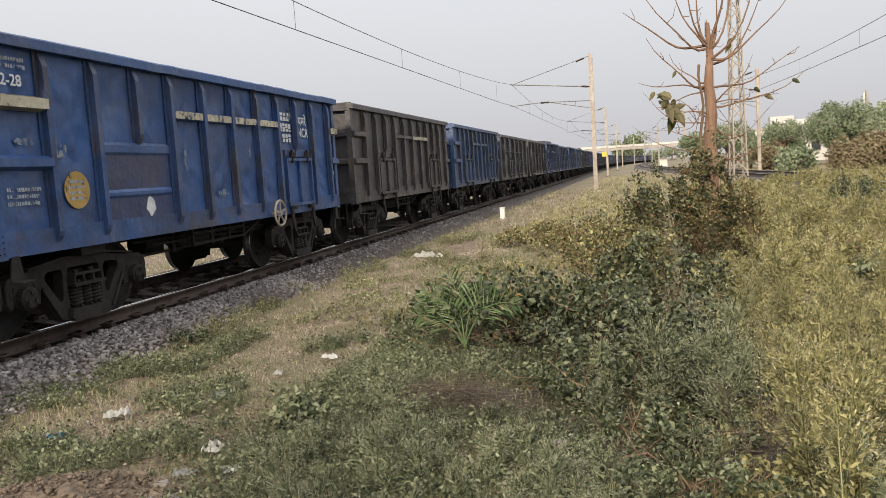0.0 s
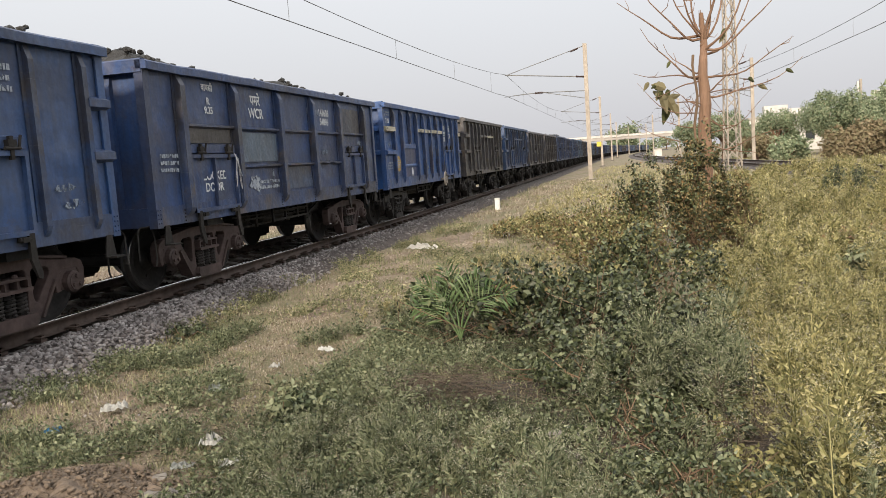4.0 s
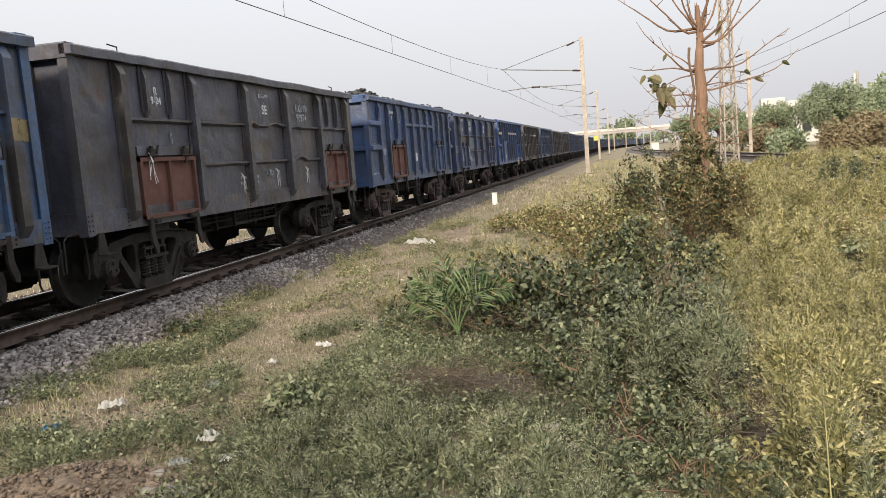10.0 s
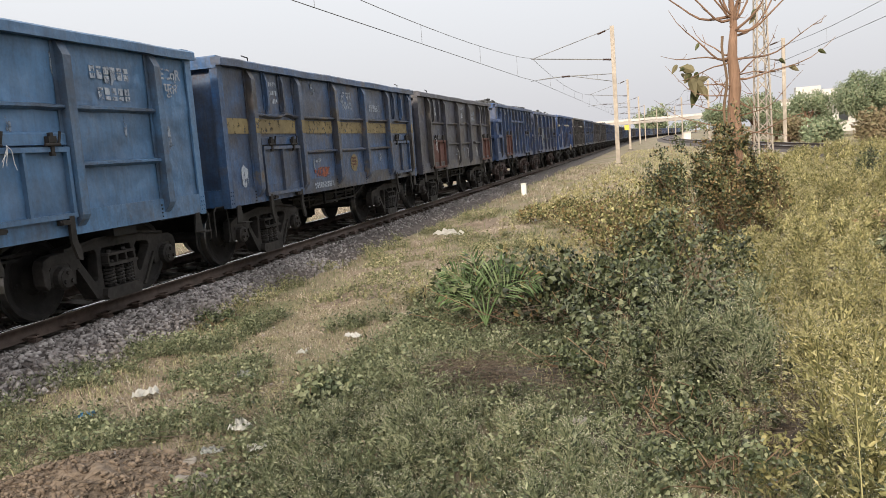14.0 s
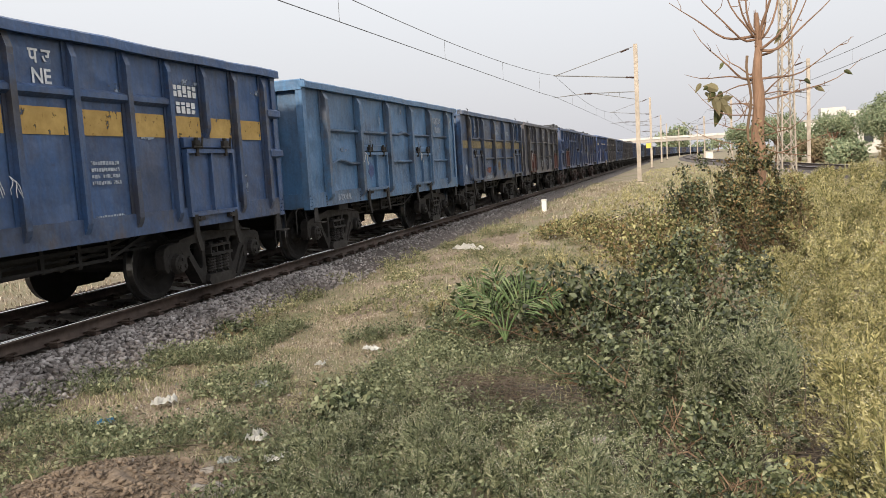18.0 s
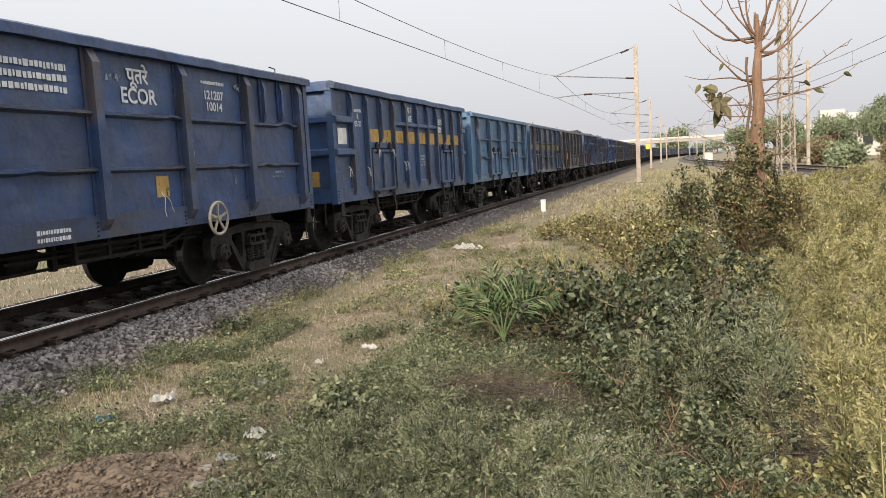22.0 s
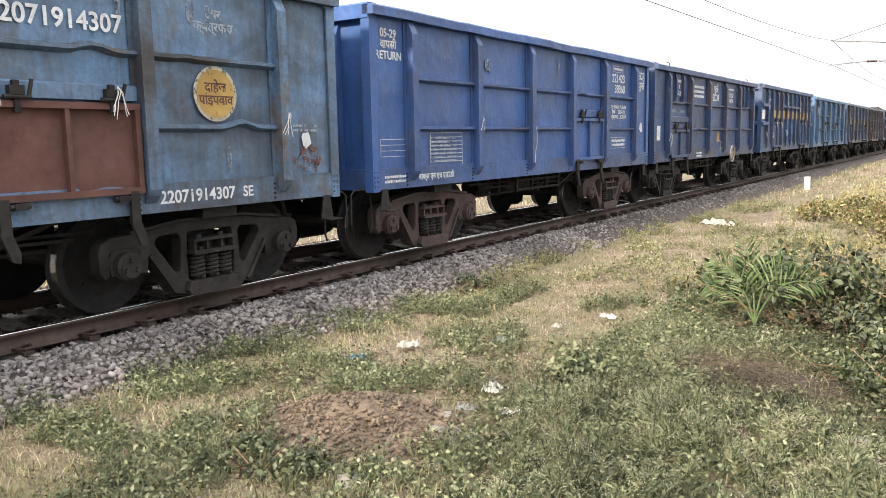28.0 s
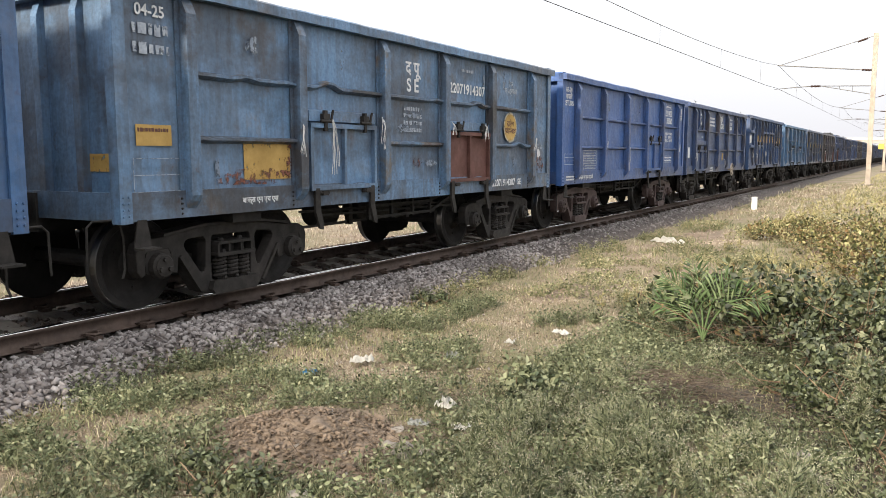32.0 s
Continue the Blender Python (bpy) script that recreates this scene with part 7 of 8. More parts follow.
def make_palm(x, y):
    z = ground_z(x, y)
    t = thing("palm_seedling", "young date palm with stiff green fronds among creepers", "palm", pose(x, y, z))
    g = np.random.default_rng(31)
    # each frond: the end of its rib and the point towards which it first rises, out and up
    for (ex, ez), (mx, mz), dy in (((-0.36, 0.70), (-0.10, 0.60), -0.10), ((-0.12, 0.84), (-0.02, 0.55), 0.05), ((0.30, 0.74), (0.06, 0.66), -0.05), ((0.56, 0.56), (0.18, 0.66), -0.14), ((-0.48, 0.44), (-0.16, 0.46), 0.02)):
        u = np.linspace(0, 1, 15)
        px = np.stack([2 * u * (1 - u) * mx + u * u * ex, dy * u, 0.10 * (1 - u) ** 2 + 2 * u * (1 - u) * mz + u * u * ez], 1)
        fr = part("frond", solid(lambda bm: tube(bm, [tuple(q) for q in px], [0.011 - 0.0005 * i for i in range(15)], 5)), PALM, t)
        n = 15
        w = np.repeat(np.linspace(0.30, 1.0, n), 2)
        sgn = np.tile([1.0, -1.0], n)[:, None]
        p = np.stack([np.interp(w, u, px[:, c]) for c in range(3)], 1)
        run_ = np.gradient(px, axis=0)
        tan = np.stack([np.interp(w, u, run_[:, c]) for c in range(3)], 1)
        tan /= np.linalg.norm(tan, axis=1, keepdims=True)
        nor = np.cross(tan, np.array([0.15, 1.0, 0.1]))
        d = tan * 0.65 + nor * sgn * (1.0 - 0.45 * w[:, None]) + g.normal(0, 0.05, (2 * n, 3))
        ll = 0.27 * np.sin(np.pi * (0.25 + 0.62 * w)) * g.uniform(0.9, 1.1, 2 * n)
        v, f = leaf_cloud(p, ll, np.full(2 * n, 0.015), 0, 0.03, d)
        tagged(part("blade", mesh_np("blade", v, f, PALM), None, fr), kind="stuff")
    return t


make_palm(-1.72, 7.72)


# dead stalks and twigs lying about
def dead_heap(label, x, y, r, n, h, seed, w=0.0045):
    n = int(n * 1.7)
    g = np.random.default_rng(seed)
    t = thing("dead_stalks", label, "twigs", pose(x, y, ground_z(x, y)))
    a = np.stack([g.normal(0, r, n), g.normal(0, r * 0.8, n), g.uniform(0.0, h, n)], 1)
    d = g.normal(size=(n, 3)) * np.array([1, 1, 0.25])
    b = a + d / np.linalg.norm(d, axis=1, keepdims=True) * g.uniform(0.08, 0.34, (n, 1))
    b[:, 2] = np.clip(b[:, 2], 0.0, h * 1.6)
    v, f = ribbons(a, b, w)
    tagged(part("stalk", mesh_np("stalk", v, f, DEADTWIG), None, t), kind="stuff")
    return t


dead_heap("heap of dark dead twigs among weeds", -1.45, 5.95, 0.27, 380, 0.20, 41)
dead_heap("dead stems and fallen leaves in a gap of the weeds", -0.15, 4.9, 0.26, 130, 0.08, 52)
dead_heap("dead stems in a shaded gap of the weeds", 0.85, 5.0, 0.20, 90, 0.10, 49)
dead_heap("dry straw across the trodden path", -3.1, 6.2, 0.45, 110, 0.05, 50, 0.004)
dead_heap("thin dry reeds flattened towards the ballast", -4.55, 4.75, 0.35, 34, 0.05, 51, 0.008)
dead_heap("dry flattened stalks and straw", -2.85, 5.35, 0.28, 70, 0.10, 42)
dead_heap("scatter of thin dry reeds", -4.45, 4.1, 0.22, 26, 0.04, 43, 0.009)
dead_heap("straw and dry grass stalks on the dirt mound", -3.25, 4.0, 0.42, 90, 0.07, 48, 0.0045)
dead_heap("dead stems under the weeds", -0.55, 5.7, 0.35, 80, 0.22, 44)
dead_heap("brown dead vines hanging in the thicket", -0.9, 7.3, 0.45, 110, 0.4, 45)
dead_heap("dry brushwood beside the path", -1.0, 18.5, 0.7, 120, 0.25, 46, 0.014)
dead_heap("dry stalks beside the ballast", -4.9, 4.6, 0.35, 30, 0.06, 47)


# ---- bare dirt, stones, litter ----
def ground_patch(name, label, mat, cx, cy, rx, ry, seed, lift=0.006):
    rings, sides = 22, 80
    verts, faces = [(cx, cy, ground_z(cx, cy) + lift + 0.02)], []
    for k in range(1, rings + 1):
        for s in range(sides):
            a = 2 * math.pi * s / sides
            q = k / rings * (1 + 0.22 * noise.noise((math.cos(a) * 1.6 + seed, math.sin(a) * 1.6, seed)))
            x, y = cx + rx * q * math.cos(a), cy + ry * q * math.sin(a)
            edge = 1 - k / rings
            verts.append((x, y, ground_z(x, y) + (lift + 0.10 * edge * abs(noise.noise((x * 4, y * 4, 2))) + 0.05 * edge * noise.noise((x * 13, y * 13, 5))) * (1 if k < rings else -2)))
    tri = [(0, 1 + s, 1 + (s + 1) % sides) for s in range(sides)]
    for k in range(rings - 1):
        for s in range(sides):
            a, b = 1 + k * sides + s, 1 + k * sides + (s + 1) % sides
            tri += [(a, a + sides, b + sides), (a, b + sides, b)]
    return tagged(part(name, mesh_np(name, verts, tri, mat), None), label, "ground", kind="structure")


ground_patch("dirt_patch", "low mound of bare brown dirt in the grass", DIRT, -3.45, 3.85, 0.84, 0.62, 3)
ground_patch("red_soil_patch", "bare orange soil of a small cut bank", REDSOIL, 4.15, 15.3, 0.95, 1.1, 5, 0.10)
# dark patches under thickets and in hollows: the shade there, painted as ground
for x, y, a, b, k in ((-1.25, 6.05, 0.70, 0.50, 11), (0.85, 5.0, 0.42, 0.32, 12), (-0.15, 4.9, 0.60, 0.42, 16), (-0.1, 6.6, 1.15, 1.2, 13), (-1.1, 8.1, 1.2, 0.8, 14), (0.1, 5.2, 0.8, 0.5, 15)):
    ground_patch("leaf_mould", "dark soil under the weeds, their shade put into its colour", SHADE_SOIL, x, y, a, b, k, 0.012)
ground_patch("dirt_patch", "bare trodden dirt along the path", DIRT, -4.3, 10.6, 0.5, 1.0, 8)
ground_patch("dirt_patch", "bare trodden dirt along the path", DIRT, -4.6, 20.0, 0.6, 2.0, 9)


def make_rock(x, y, r, seed, mat, label, name="stone", flat=0.6, group="loose stones"):
    rnd = random.Random(seed)
    bm = bmesh.new()
    bmesh.ops.create_icosphere(bm, subdivisions=2, radius=r)
    ax = (rnd.uniform(0.8, 1.25), rnd.uniform(0.7, 1.1), flat * rnd.uniform(0.8, 1.2))
    for v in bm.verts:
        n = 1 + 0.55 * noise.noise(v.co / r * 1.1 + Vector((seed, 0, 0))) + 0.2 * noise.noise(v.co / r * 3 + Vector((seed, 2, 0)))
        v.co = Vector((v.co.x * ax[0], v.co.y * ax[1], v.co.z * ax[2])) * n
    return tagged(part(name, bm, mat, at=pose(x, y, ground_z(x, y) + r * flat * 0.45, rnd.uniform(-15, 15), rnd.uniform(-15, 15), rnd.uniform(0, 360))), label, "stone", group)


rs = random.Random(9)
for x, y, r in ((-2.85, 4.0, 0.075), (-2.78, 4.08, 0.06), (-2.72, 3.93, 0.085), (-2.92, 4.12, 0.05), (-2.62, 4.05, 0.06), (-2.98, 3.9, 0.045), (-4.22, 4.45, 0.07), (-4.1, 4.55, 0.05), (-4.3, 4.3, 0.045), (-3.25, 4.45, 0.06), (-3.5, 4.2, 0.04),
                (-2.9, 3.18, 0.075), (-3.05, 3.4, 0.05), (-2.6, 3.6, 0.05), (-2.5, 4.4, 0.05), (-3.0, 4.3, 0.055), (-0.8, 6.6, 0.07), (-0.55, 5.2, 0.09)):
    make_rock(x, y, r, int(r * 1000) + int(x * 10), ROCK if rs.random() < 0.5 else DIRT, "pale rough stone lying on the dirt")
for k in range(70):
    a, q = rs.uniform(0, 6.28), rs.uniform(0.1, 0.95)
    make_rock(-3.45 + 0.95 * q * math.cos(a), 3.85 + 0.66 * q * math.sin(a), rs.uniform(0.006, 0.022), 100 + k, ROCK if k % 2 else DIRT, "small clod or pebble on the dirt mound", "pebble", group="pebbles")


def make_rag(name, label, category, x, y, w, d, h, mat, seed, rz=0.0):
    """A crumpled sheet of paper, plastic or cloth."""
    n = 9
    bm = bmesh.new()
    grid = []
    for j in range(n):
        row = []
        for i in range(n):
            u, v = i / (n - 1) - 0.5, j / (n - 1) - 0.5
            px = w * u * (1 + 0.35 * noise.noise((v * 3, seed, 1.0)))
            py = d * v * (1 + 0.35 * noise.noise((u * 3, seed, 7.0)))
            row.append(bm.verts.new((px, py, h * (0.35 + abs(noise.noise((u * 4 + seed, v * 4, seed))) * 1.6 * (1 - 1.6 * max(abs(u), abs(v)) ** 2)))))
        grid.append(row)
    for j in range(n - 1):
        for i in range(n - 1):
            bm.faces.new((grid[j][i], grid[j][i + 1], grid[j + 1][i + 1], grid[j + 1][i]))
    bmesh.ops.solidify(bm, geom=bm.faces[:], thickness=0.003)
    return tagged(part(name, bm, mat, at=pose(x, y, ground_z(x, y) + 0.025, 0, 0, rz)), label, category)


make_rag("crumpled_paper", "crumpled white paper wrapper on dry grass", "litter", -3.25, 7.87, 0.20, 0.10, 0.06, PAPER, 1, -30)
make_rag("crumpled_paper", "small white paper scrap", "litter", -3.49, 7.10, 0.09, 0.07, 0.05, PAPER, 2)
make_rag("plastic_bag", "torn white plastic bag on the grass", "litter", -4.47, 5.92, 0.20, 0.16, 0.09, PAPER, 3, 30)
make_rag("blue_wrapper", "crumpled blue and white wrapper", "litter", -4.58, 5.25, 0.13, 0.08, 0.06, BLUEBAG, 4, 20)
make_rag("plastic_bag", "small white plastic wad in green weeds", "litter", -2.99, 4.94, 0.13, 0.12, 0.09, PAPER, 5)
make_rag("crumpled_paper", "flattened off-white paper by the weeds", "litter", -2.655, 5.10, 0.18, 0.16, 0.05, CREAM, 6, 15)
make_rag("grey_sheet", "grey plastic sheet standing in the grass", "litter", -3.74, 6.39, 0.13, 0.16, 0.07, GREYBAG, 7, 50)
make_rag("crumpled_paper", "pale dirty paper in dry grass", "litter", -5.29, 8.09, 0.24, 0.14, 0.05, CREAM, 8)
make_rag("paper_cup", "white crushed paper cup at the ballast edge", "litter", -6.24, 6.77, 0.10, 0.09, 0.07, PAPER, 9)
make_rag("white_rag", "long white rag with a dark end on the path", "litter", -4.62, 17.42, 0.75, 0.22, 0.14, PAPER, 10, -15)
make_rag("crumpled_paper", "white paper scrap by the ballast", "litter", -5.97, 5.03, 0.07, 0.05, 0.04, PAPER, 11)
make_rag("grey_sheet", "grey rag half under the weeds", "litter", -2.95, 4.5, 0.15, 0.09, 0.05, GREYBAG, 12, 20)
make_rag("crumpled_paper", "white paper scrap among weeds", "litter", -2.58, 4.49, 0.16, 0.10, 0.05, PAPER, 13, 40)
make_rag("white_rag", "white scrap far along the path", "litter", -2.9, 19.0, 0.2, 0.15, 0.1, PAPER, 14)
make_rag("white_rag", "white scrap under the shrub", "litter", -2.3, 10.5, 0.12, 0.1, 0.06, PAPER, 15)


# ---- the distance ----
def crown_tree(x, y, h, r, seed, mat, label, leaf, n=2600, trunk=True, squash=0.8):
    g = np.random.default_rng(seed)
    z = ground_z(x, y)
    t = thing("tree", label, "tree", pose(x, y, z))
    lumps = 13
    cs = np.stack([g.uniform(-0.7, 0.7, lumps) * r, g.uniform(-0.7, 0.7, lumps) * r, h - r * squash + g.uniform(-0.75, 0.6, lumps) * r * squash], 1)
    rad = g.uniform(0.28, 0.5, lumps) * r
    def wood(bm):
        tube(bm, [(0, 0, -0.3), (0.05 * r, 0, h * 0.35), (0, 0, h * 0.6)], [0.05 * r + 0.08, 0.04 * r + 0.05, 0.05], 8)
        for c in cs:
            tube(bm, [(0, 0, h * 0.35), tuple((Vector((0, 0, h * 0.4)) + Vector(c)) / 2), tuple(c)], [0.03 * r + 0.02, 0.02 * r + 0.015, 0.01], 5)
    part("trunk", solid(wood), BARK, t)
    i = g.integers(0, lumps, n)
    d = g.normal(size=(n, 3))
    d /= np.linalg.norm(d, axis=1, keepdims=True)
    p = cs[i] + d * (rad[i] * g.uniform(0.5, 1.1, n))[:, None]
    p[:, 2] = np.maximum(p[:, 2], 0.2)
    s = g.uniform(0.6, 1.3, n) * leaf
    v, f = leaf_cloud(p, s, s * 0.6, 0.1, 0.0, g.normal(size=p.shape), d + np.array([0, 0, 0.3]))
    part("crown", mesh_np("crown", v, f, mat), None, t)
    return t


crown_tree(17.2, 76, 6.1, 2.7, 51, HAZED_LEAF, "broad green tree with feathery leaves beyond the second track", 0.20, 11000)
crown_tree(20.5, 82, 4.6, 2.6, 52, HAZED_LEAF, "dense green tree behind the second track", 0.22, 7000)
crown_tree(13.6, 80, 4.3, 2.3, 53, HAZED_LEAF, "green tree behind the second track", 0.21, 6500)
crown_tree(11.3, 84, 3.9, 2.0, 54, HAZED_LEAF, "green scrub tree behind the second track", 0.21, 6500)
crown_tree(8.6, 78, 4.6, 1.7, 55, HAZED_LEAF, "dark green tree behind the lattice mast", 0.2, 6500)
crown_tree(6.8, 90, 4.0, 1.8, 56, HAZED_LEAF, "green scrub tree beyond the line", 0.2, 6000)
crown_tree(24.0, 90, 5.5, 3.0, 57, HAZED_LEAF, "green tree at the field's edge", 0.26, 6000)
crown_tree(28.0, 100, 6.5, 3.4, 58, HAZED_LEAF, "green tree at the field's edge", 0.5)
crown_tree(33.0, 110, 7.0, 3.6, 59, HAZED_LEAF, "green tree at the field's edge", 0.5)
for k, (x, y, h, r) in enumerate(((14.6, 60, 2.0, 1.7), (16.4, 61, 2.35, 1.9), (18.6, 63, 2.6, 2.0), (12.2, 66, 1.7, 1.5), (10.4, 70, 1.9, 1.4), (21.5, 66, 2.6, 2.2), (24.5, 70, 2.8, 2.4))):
    crown_tree(x, y, h, r, 70 + k, FARBROWN if k != 3 else HAZED_LEAF, "brown-leaved scrub beside the second track", 0.26, 2200, squash=0.6)
crown_tree(-1.5, 442, 15.3, 9.5, 80, HAZED_LEAF, "round dark tree far along the line", 1.6, 1800, squash=0.7)
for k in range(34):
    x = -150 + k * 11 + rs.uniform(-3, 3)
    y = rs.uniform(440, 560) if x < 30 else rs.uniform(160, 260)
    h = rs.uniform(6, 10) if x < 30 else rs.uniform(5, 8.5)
    crown_tree(x, y, h, h * 0.85, 100 + k, HAZED_LEAF, "hazy tree of the far tree line", 1.3, 500, squash=0.55)
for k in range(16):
    crown_tree(-120 - 18 * rs.random(), -20 + 24 * k, rs.uniform(4, 6), 4, 140 + k, HAZED_LEAF, "hazy tree beyond the railway", 1.2, 500, squash=0.6)


def make_bridge():
    b = thing("road_bridge", "pale concrete road bridge across the tracks in the distance", "bridge", pose(0, 400, 0))
    part("deck", solid(lambda bm: box(bm, -34, 60, -4, 4, 6.6, 8.0)), ROADGREY, b)
    part("parapet", solid(lambda bm: box(bm, -34, 60, -4.2, -3.9, 8.0, 9.0)), WALLWHITE, b, "white parapet")
    for x in (-33, -20, 30, 44, 58):
        part("pier", solid(lambda bm: box(bm, x - 0.8, x + 0.8, -3.5, 3.5, -1, 6.6)), ROADGREY, b)
    part("abutment", solid(lambda bm: prism(bm, [(60, -1), (140, -1), (60, 8)], "y", -4, 4)), ROADGREY, b)
    return b


make_bridge()


def make_house(x, y, w, d, h, floors, label):
    z = ground_z(x, y)
    b = thing("apartment_building", label, "building", pose(x, y, z - 0.3))
    part("wall", solid(lambda bm: box(bm, -w / 2, w / 2, -d / 2, d / 2, 0, h)), WALLWHITE, b)
    part("roof", solid(lambda bm: box(bm, -w / 2 - 0.2, w / 2 + 0.2, -d / 2 - 0.2, d / 2 + 0.2, h, h + 0.3)), ROADGREY, b)
    part("roof_tank", solid(lambda bm: box(bm, -w * 0.3, -w * 0.05, -1, 1, h + 0.3, h + 1.8)), WALLWHITE, b)
    n = max(2, int(w / 2.6))
    for fl in range(floors):
        for k in range(n):
            xc = -w / 2 + (k + 0.5) * w / n
            zc = (fl + 0.35) * h / floors
            win = part("window", solid(lambda bm: box(bm, xc - 0.55, xc + 0.55, -d / 2 - 0.04, -d / 2 + 0.02, zc, zc + 1.2)), GLASSDARK, b)
            part("sill", solid(lambda bm: box(bm, xc - 0.65, xc + 0.65, -d / 2 - 0.12, -d / 2, zc - 0.1, zc)), ROADGREY, win)
    return b


make_house(43.5, 150, 9, 8, 7.2, 2, "pale rendered house behind the trees")
make_house(33.5, 160, 14, 9, 5.6, 2, "long white house half hidden by trees")
make_house(22, 118, 12, 8, 4.7, 1, "low white building behind the green trees")
stack = thing("communication_pole", "slim grey pole with white panels above the trees", "pole", pose(39.0, 150, 0))
part("shaft", solid(lambda bm: tube(bm, [(0, 0, -0.5), (0, 0, 10.8)], [0.3, 0.22], 8)), GALV, stack)
part("panel", solid(lambda bm: box(bm, -0.6, -0.3, -0.2, 0.2, 8.8, 10.4)), WALLWHITE, stack)
relay = thing("relay_hut", "small white trackside cabinet beside the far curve", "cabinet", pose(5.2, 143, ground_z(5.2, 143)))
part("body", solid(lambda bm: box(bm, -0.6, 0.6, -0.5, 0.5, -0.2, 1.3)), WALLWHITE, relay)
part("roof", solid(lambda bm: box(bm, -0.7, 0.7, -0.6, 0.6, 1.3, 1.4)), ROADGREY, relay)

# ---- track pieces: sleepers, clips and ballast stones ----
def sleeper(bm):
    prism(bm, [(-1.37, -0.40), (1.37, -0.40), (1.37, -0.23), (1.1, -0.20), (0.6, -0.19), (0.3, -0.225), (-0.3, -0.225), (-0.6, -0.19), (-1.1, -0.20), (-1.37, -0.23)], "y", -0.12, 0.12)


def rail_clip(bm):
    tube(bm, [(-0.05, -0.05, -0.155), (0.04, -0.06, -0.13), (0.10, -0.02, -0.135), (0.10, 0.04, -0.13), (0.04, 0.06, -0.12), (-0.04, 0.03, -0.145)], 0.018, 5)
    box(bm, 0.02, 0.13, -0.05, 0.05, -0.185, -0.15)


for k in range(150):
    y = -12 + 0.62 * k
    part("sleeper", cached("sleeper", sleeper, CONCRETE), None, main_track, at=pose(TRACK, y, 0))
    if k < 100:
        part("rail_clip", cached("rail_clip", rail_clip, RAIL), None, main_track, at=pose(TRACK + GAUGE + 0.075, y, 0))
        if k < 60:
            part("rail_clip", cached("rail_clip", rail_clip, RAIL), None, main_track, at=pose(TRACK - GAUGE + 0.075, y, 0))


def stone_mesh(seed):
    """A broken ballast stone: a sharp-cornered hull."""
    def build(bm):
        rnd = random.Random(seed)
        sx, sy, sz = rnd.uniform(0.95, 1.35), rnd.uniform(0.65, 1.0), rnd.uniform(0.5, 0.8)
        for k in range(9):
            d = Vector((rnd.gauss(0, 1), rnd.gauss(0, 1), rnd.gauss(0, 1))).normalized()
            bm.verts.new((d.x * sx, d.y * sy, d.z * sz))
        out = bmesh.ops.convex_hull(bm, input=bm.verts[:])
        bmesh.ops.delete(bm, geom=[v for v in out["geom_interior"] if isinstance(v, bmesh.types.BMVert)], context="VERTS")
    return build


def bed_z(u):
    return float(np.interp(u, [-4.2, -3.2, -1.9, -0.8, 0.8, 1.35, 1.75, 2.15, 2.3], [-0.75, -0.40, -0.25, -0.25, -0.25, -0.19, -0.34, -0.52, -0.75]))


def stone_spots(n, y0, y1, u0, u1):
    out = []
    g = random.Random(77)
    for _ in range(n):
        y = g.uniform(y0, y1)
        u = g.uniform(u0, u1)
        edge = edge_of_ballast(y) - TRACK + g.uniform(-0.25, 0.3)
        if u > edge or abs(u - GAUGE) < 0.12 or abs(u + GAUGE) < 0.1:
            continue
        z = max(bed_z(u), -0.43 if u > 1.0 else -9)
        out.append((TRACK + u, y, z + g.uniform(-0.01, 0.025), g.uniform(0.020, 0.048) * (1.0 if g.random() < 0.9 else 1.35), g.uniform(0, 6.28), g.uniform(-0.8, 0.8)))
    return out


near_stones = stone_spots(340, 2.6, 6.2, 1.05, 2.15)[:300]
STONE_ONE = plain("loose_ballast_stone", (0.20, 0.178, 0.172), (0.36, 0.33, 0.325), 20, (0.8, 0.95), bump=0.6, dist=0.01)
for n, (x, y, z, r, a, b) in enumerate(near_stones):
    part("ballast_stone", cached(("stone", n % 12), stone_mesh(200 + n % 12), STONE_ONE), None, main_track, at=Matrix.LocRotScale((x, y, z), Euler((b, b * 0.7, a)), (r, r, r)))


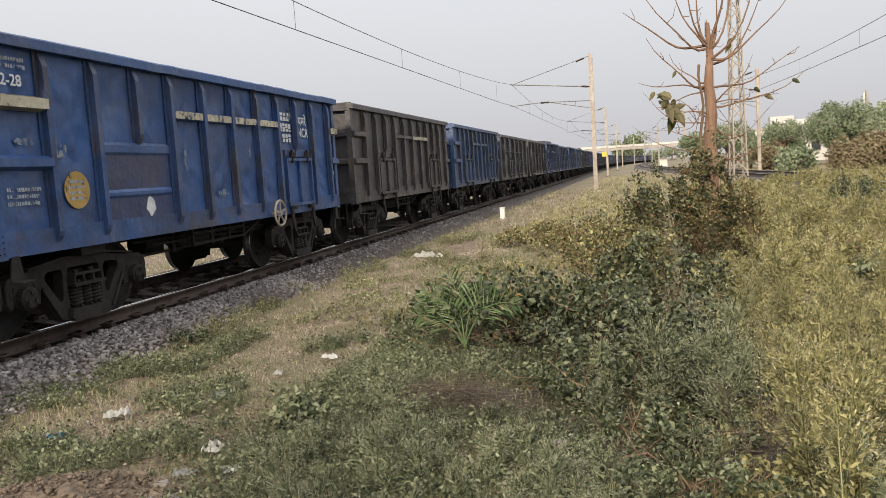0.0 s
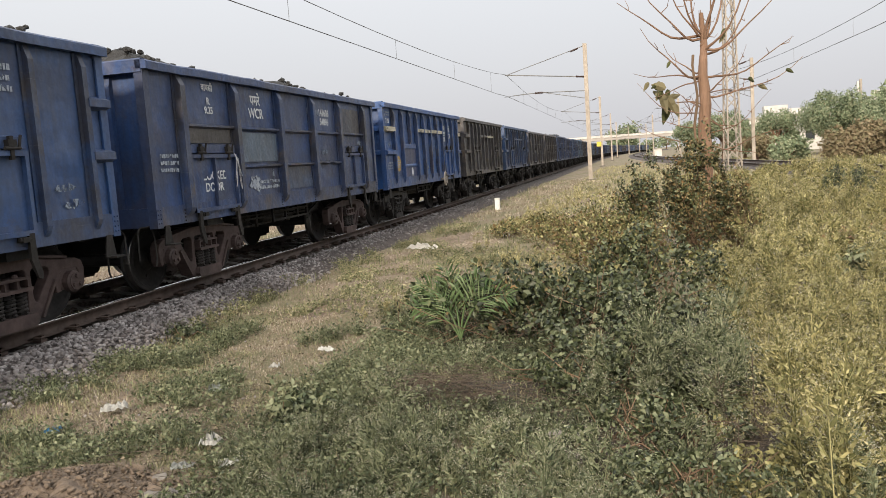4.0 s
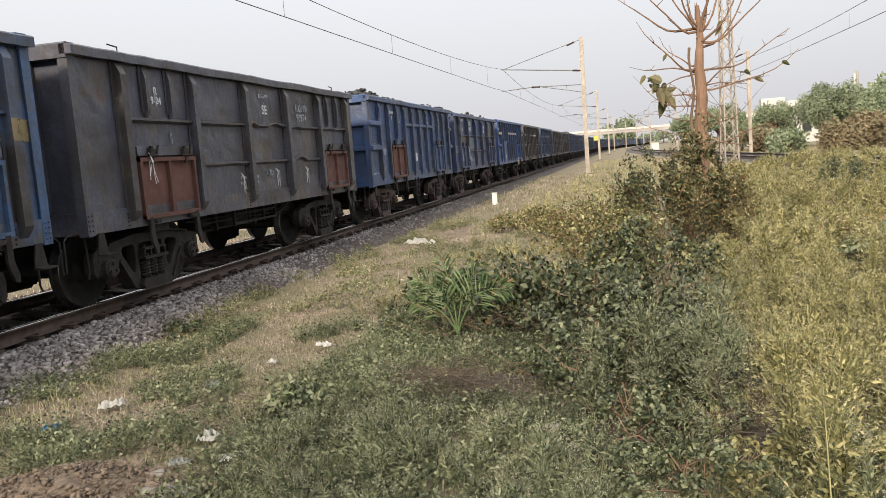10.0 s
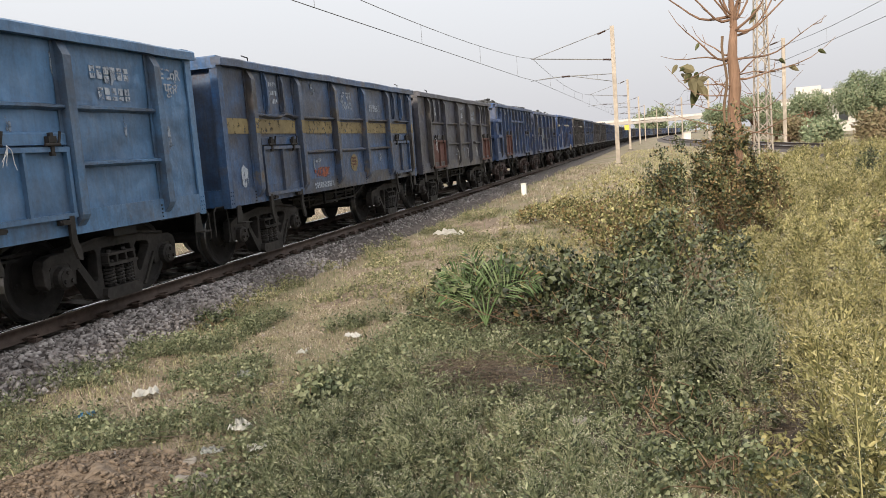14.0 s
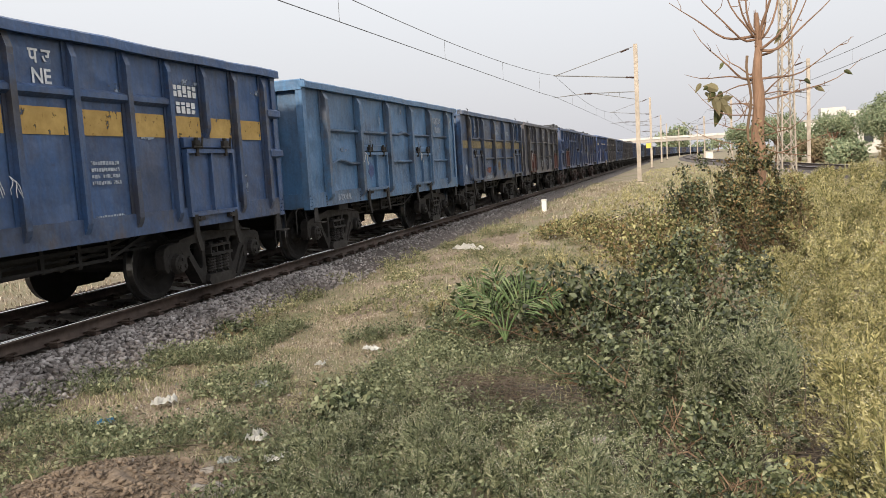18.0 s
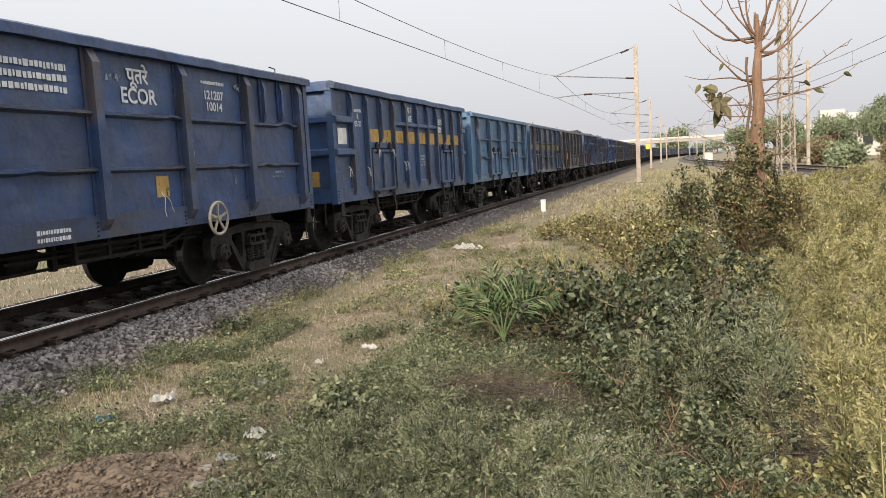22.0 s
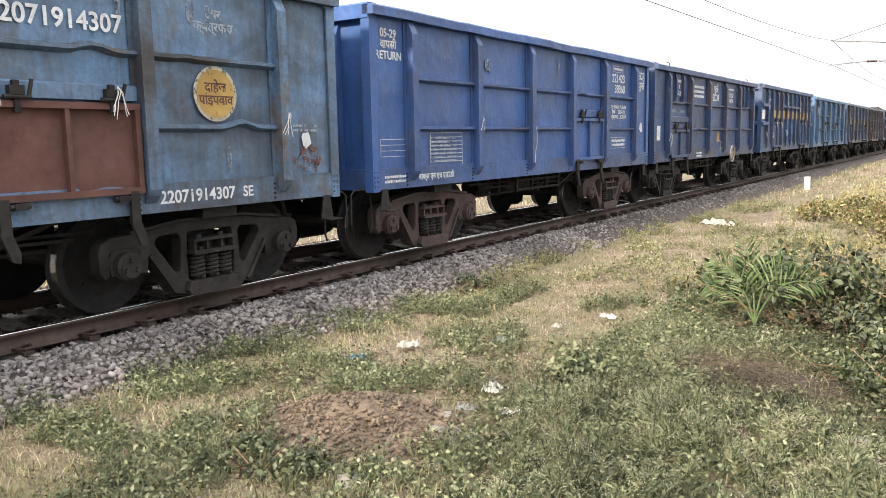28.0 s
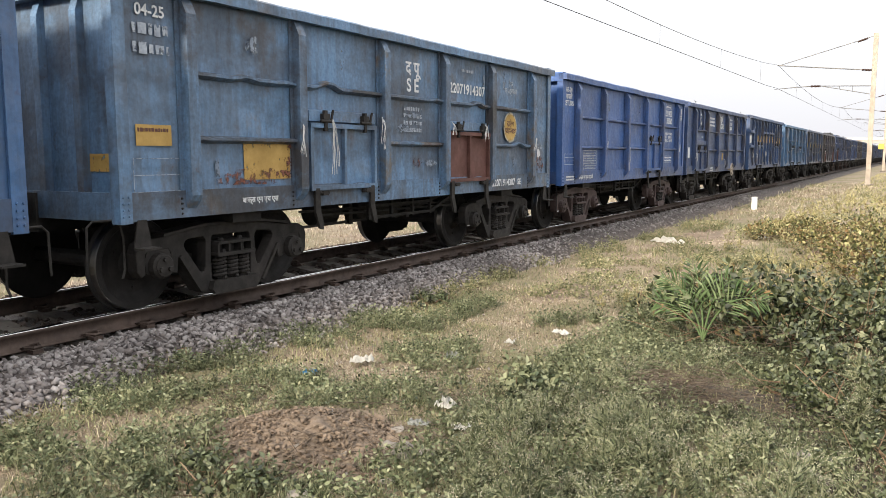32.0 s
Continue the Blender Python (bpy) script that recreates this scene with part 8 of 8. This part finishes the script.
def joined_stones(spots):
    base = []
    for k in range(12):
        bm = solid(stone_mesh(200 + k))
        bmesh.ops.triangulate(bm, faces=bm.faces[:])
        bm.verts.ensure_lookup_table()
        bm.verts.index_update()
        base.append((np.array([v.co[:] for v in bm.verts]), np.array([[v.index for v in f.verts] for f in bm.faces])))
        bm.free()
    vs, fs, n = [], [], 0
    for i, (x, y, z, r, a, b) in enumerate(spots):
        v, f = base[i % 12]
        m = np.array(Euler((b, b * 0.7, a)).to_matrix())
        vs.append(v @ m.T * r + (x, y, z))
        fs.append(f + n)
        n += len(v)
    return np.concatenate(vs), np.concatenate(fs)


v, f = joined_stones(stone_spots(21000, -1.5, 14, 0.98, 2.5) + stone_spots(9000, 14, 44, 0.98, 2.3))
tagged(part("ballast_stones", mesh_np("ballast_stones", v, f, STONE), None, main_track), "broken grey-mauve ballast stones", kind="stuff")
v, f = joined_stones(stone_spots(15000, -2, 22, -3.0, 0.75) + stone_spots(3000, 22, 40, -2.4, 0.75))
tagged(part("ballast_stones", mesh_np("ballast_stones", v, f, STONE_BROWN), None, main_track), "rust-stained brown ballast stones between and beyond the rails", kind="stuff")

clods = random.Random(31)
crumbs = []
for _ in range(4200):
    a, q = clods.uniform(0, 6.283), math.sqrt(clods.random())
    x, y = -3.45 + 0.88 * q * math.cos(a), 3.85 + 0.64 * q * math.sin(a)
    crumbs.append((x, y, ground_z(x, y) + 0.02 + 0.05 * (1 - q) * clods.random(), 0.004 + 0.026 * clods.random() ** 4, clods.uniform(0, 6.28), clods.uniform(-0.6, 0.6)))
v, f = joined_stones(crumbs)
tagged(part("dirt_clods", mesh_np("dirt_clods", v, f, DIRT), None), "crumbled brown dirt over the low mound", "dirt", kind="stuff")

grit = random.Random(37)
bits = []
while len(bits) < 1800:
    x, y = grit.uniform(-6.2, -2.2), 1.6 + 10 * grit.random() ** 1.3
    if x > edge_of_ballast(y) - 0.3 and patchy(x, y, 1.3, 31) > -0.1:
        bits.append((x, y, ground_z(x, y) + 0.006, 0.004 + 0.020 * grit.random() ** 4, grit.uniform(0, 6.28), grit.uniform(-0.5, 0.5)))
v, f = joined_stones(bits)
tagged(part("path_grit", mesh_np("path_grit", v, f, STONE), None), "scattered grit and small stones along the path", "gravel", kind="stuff")


motions()
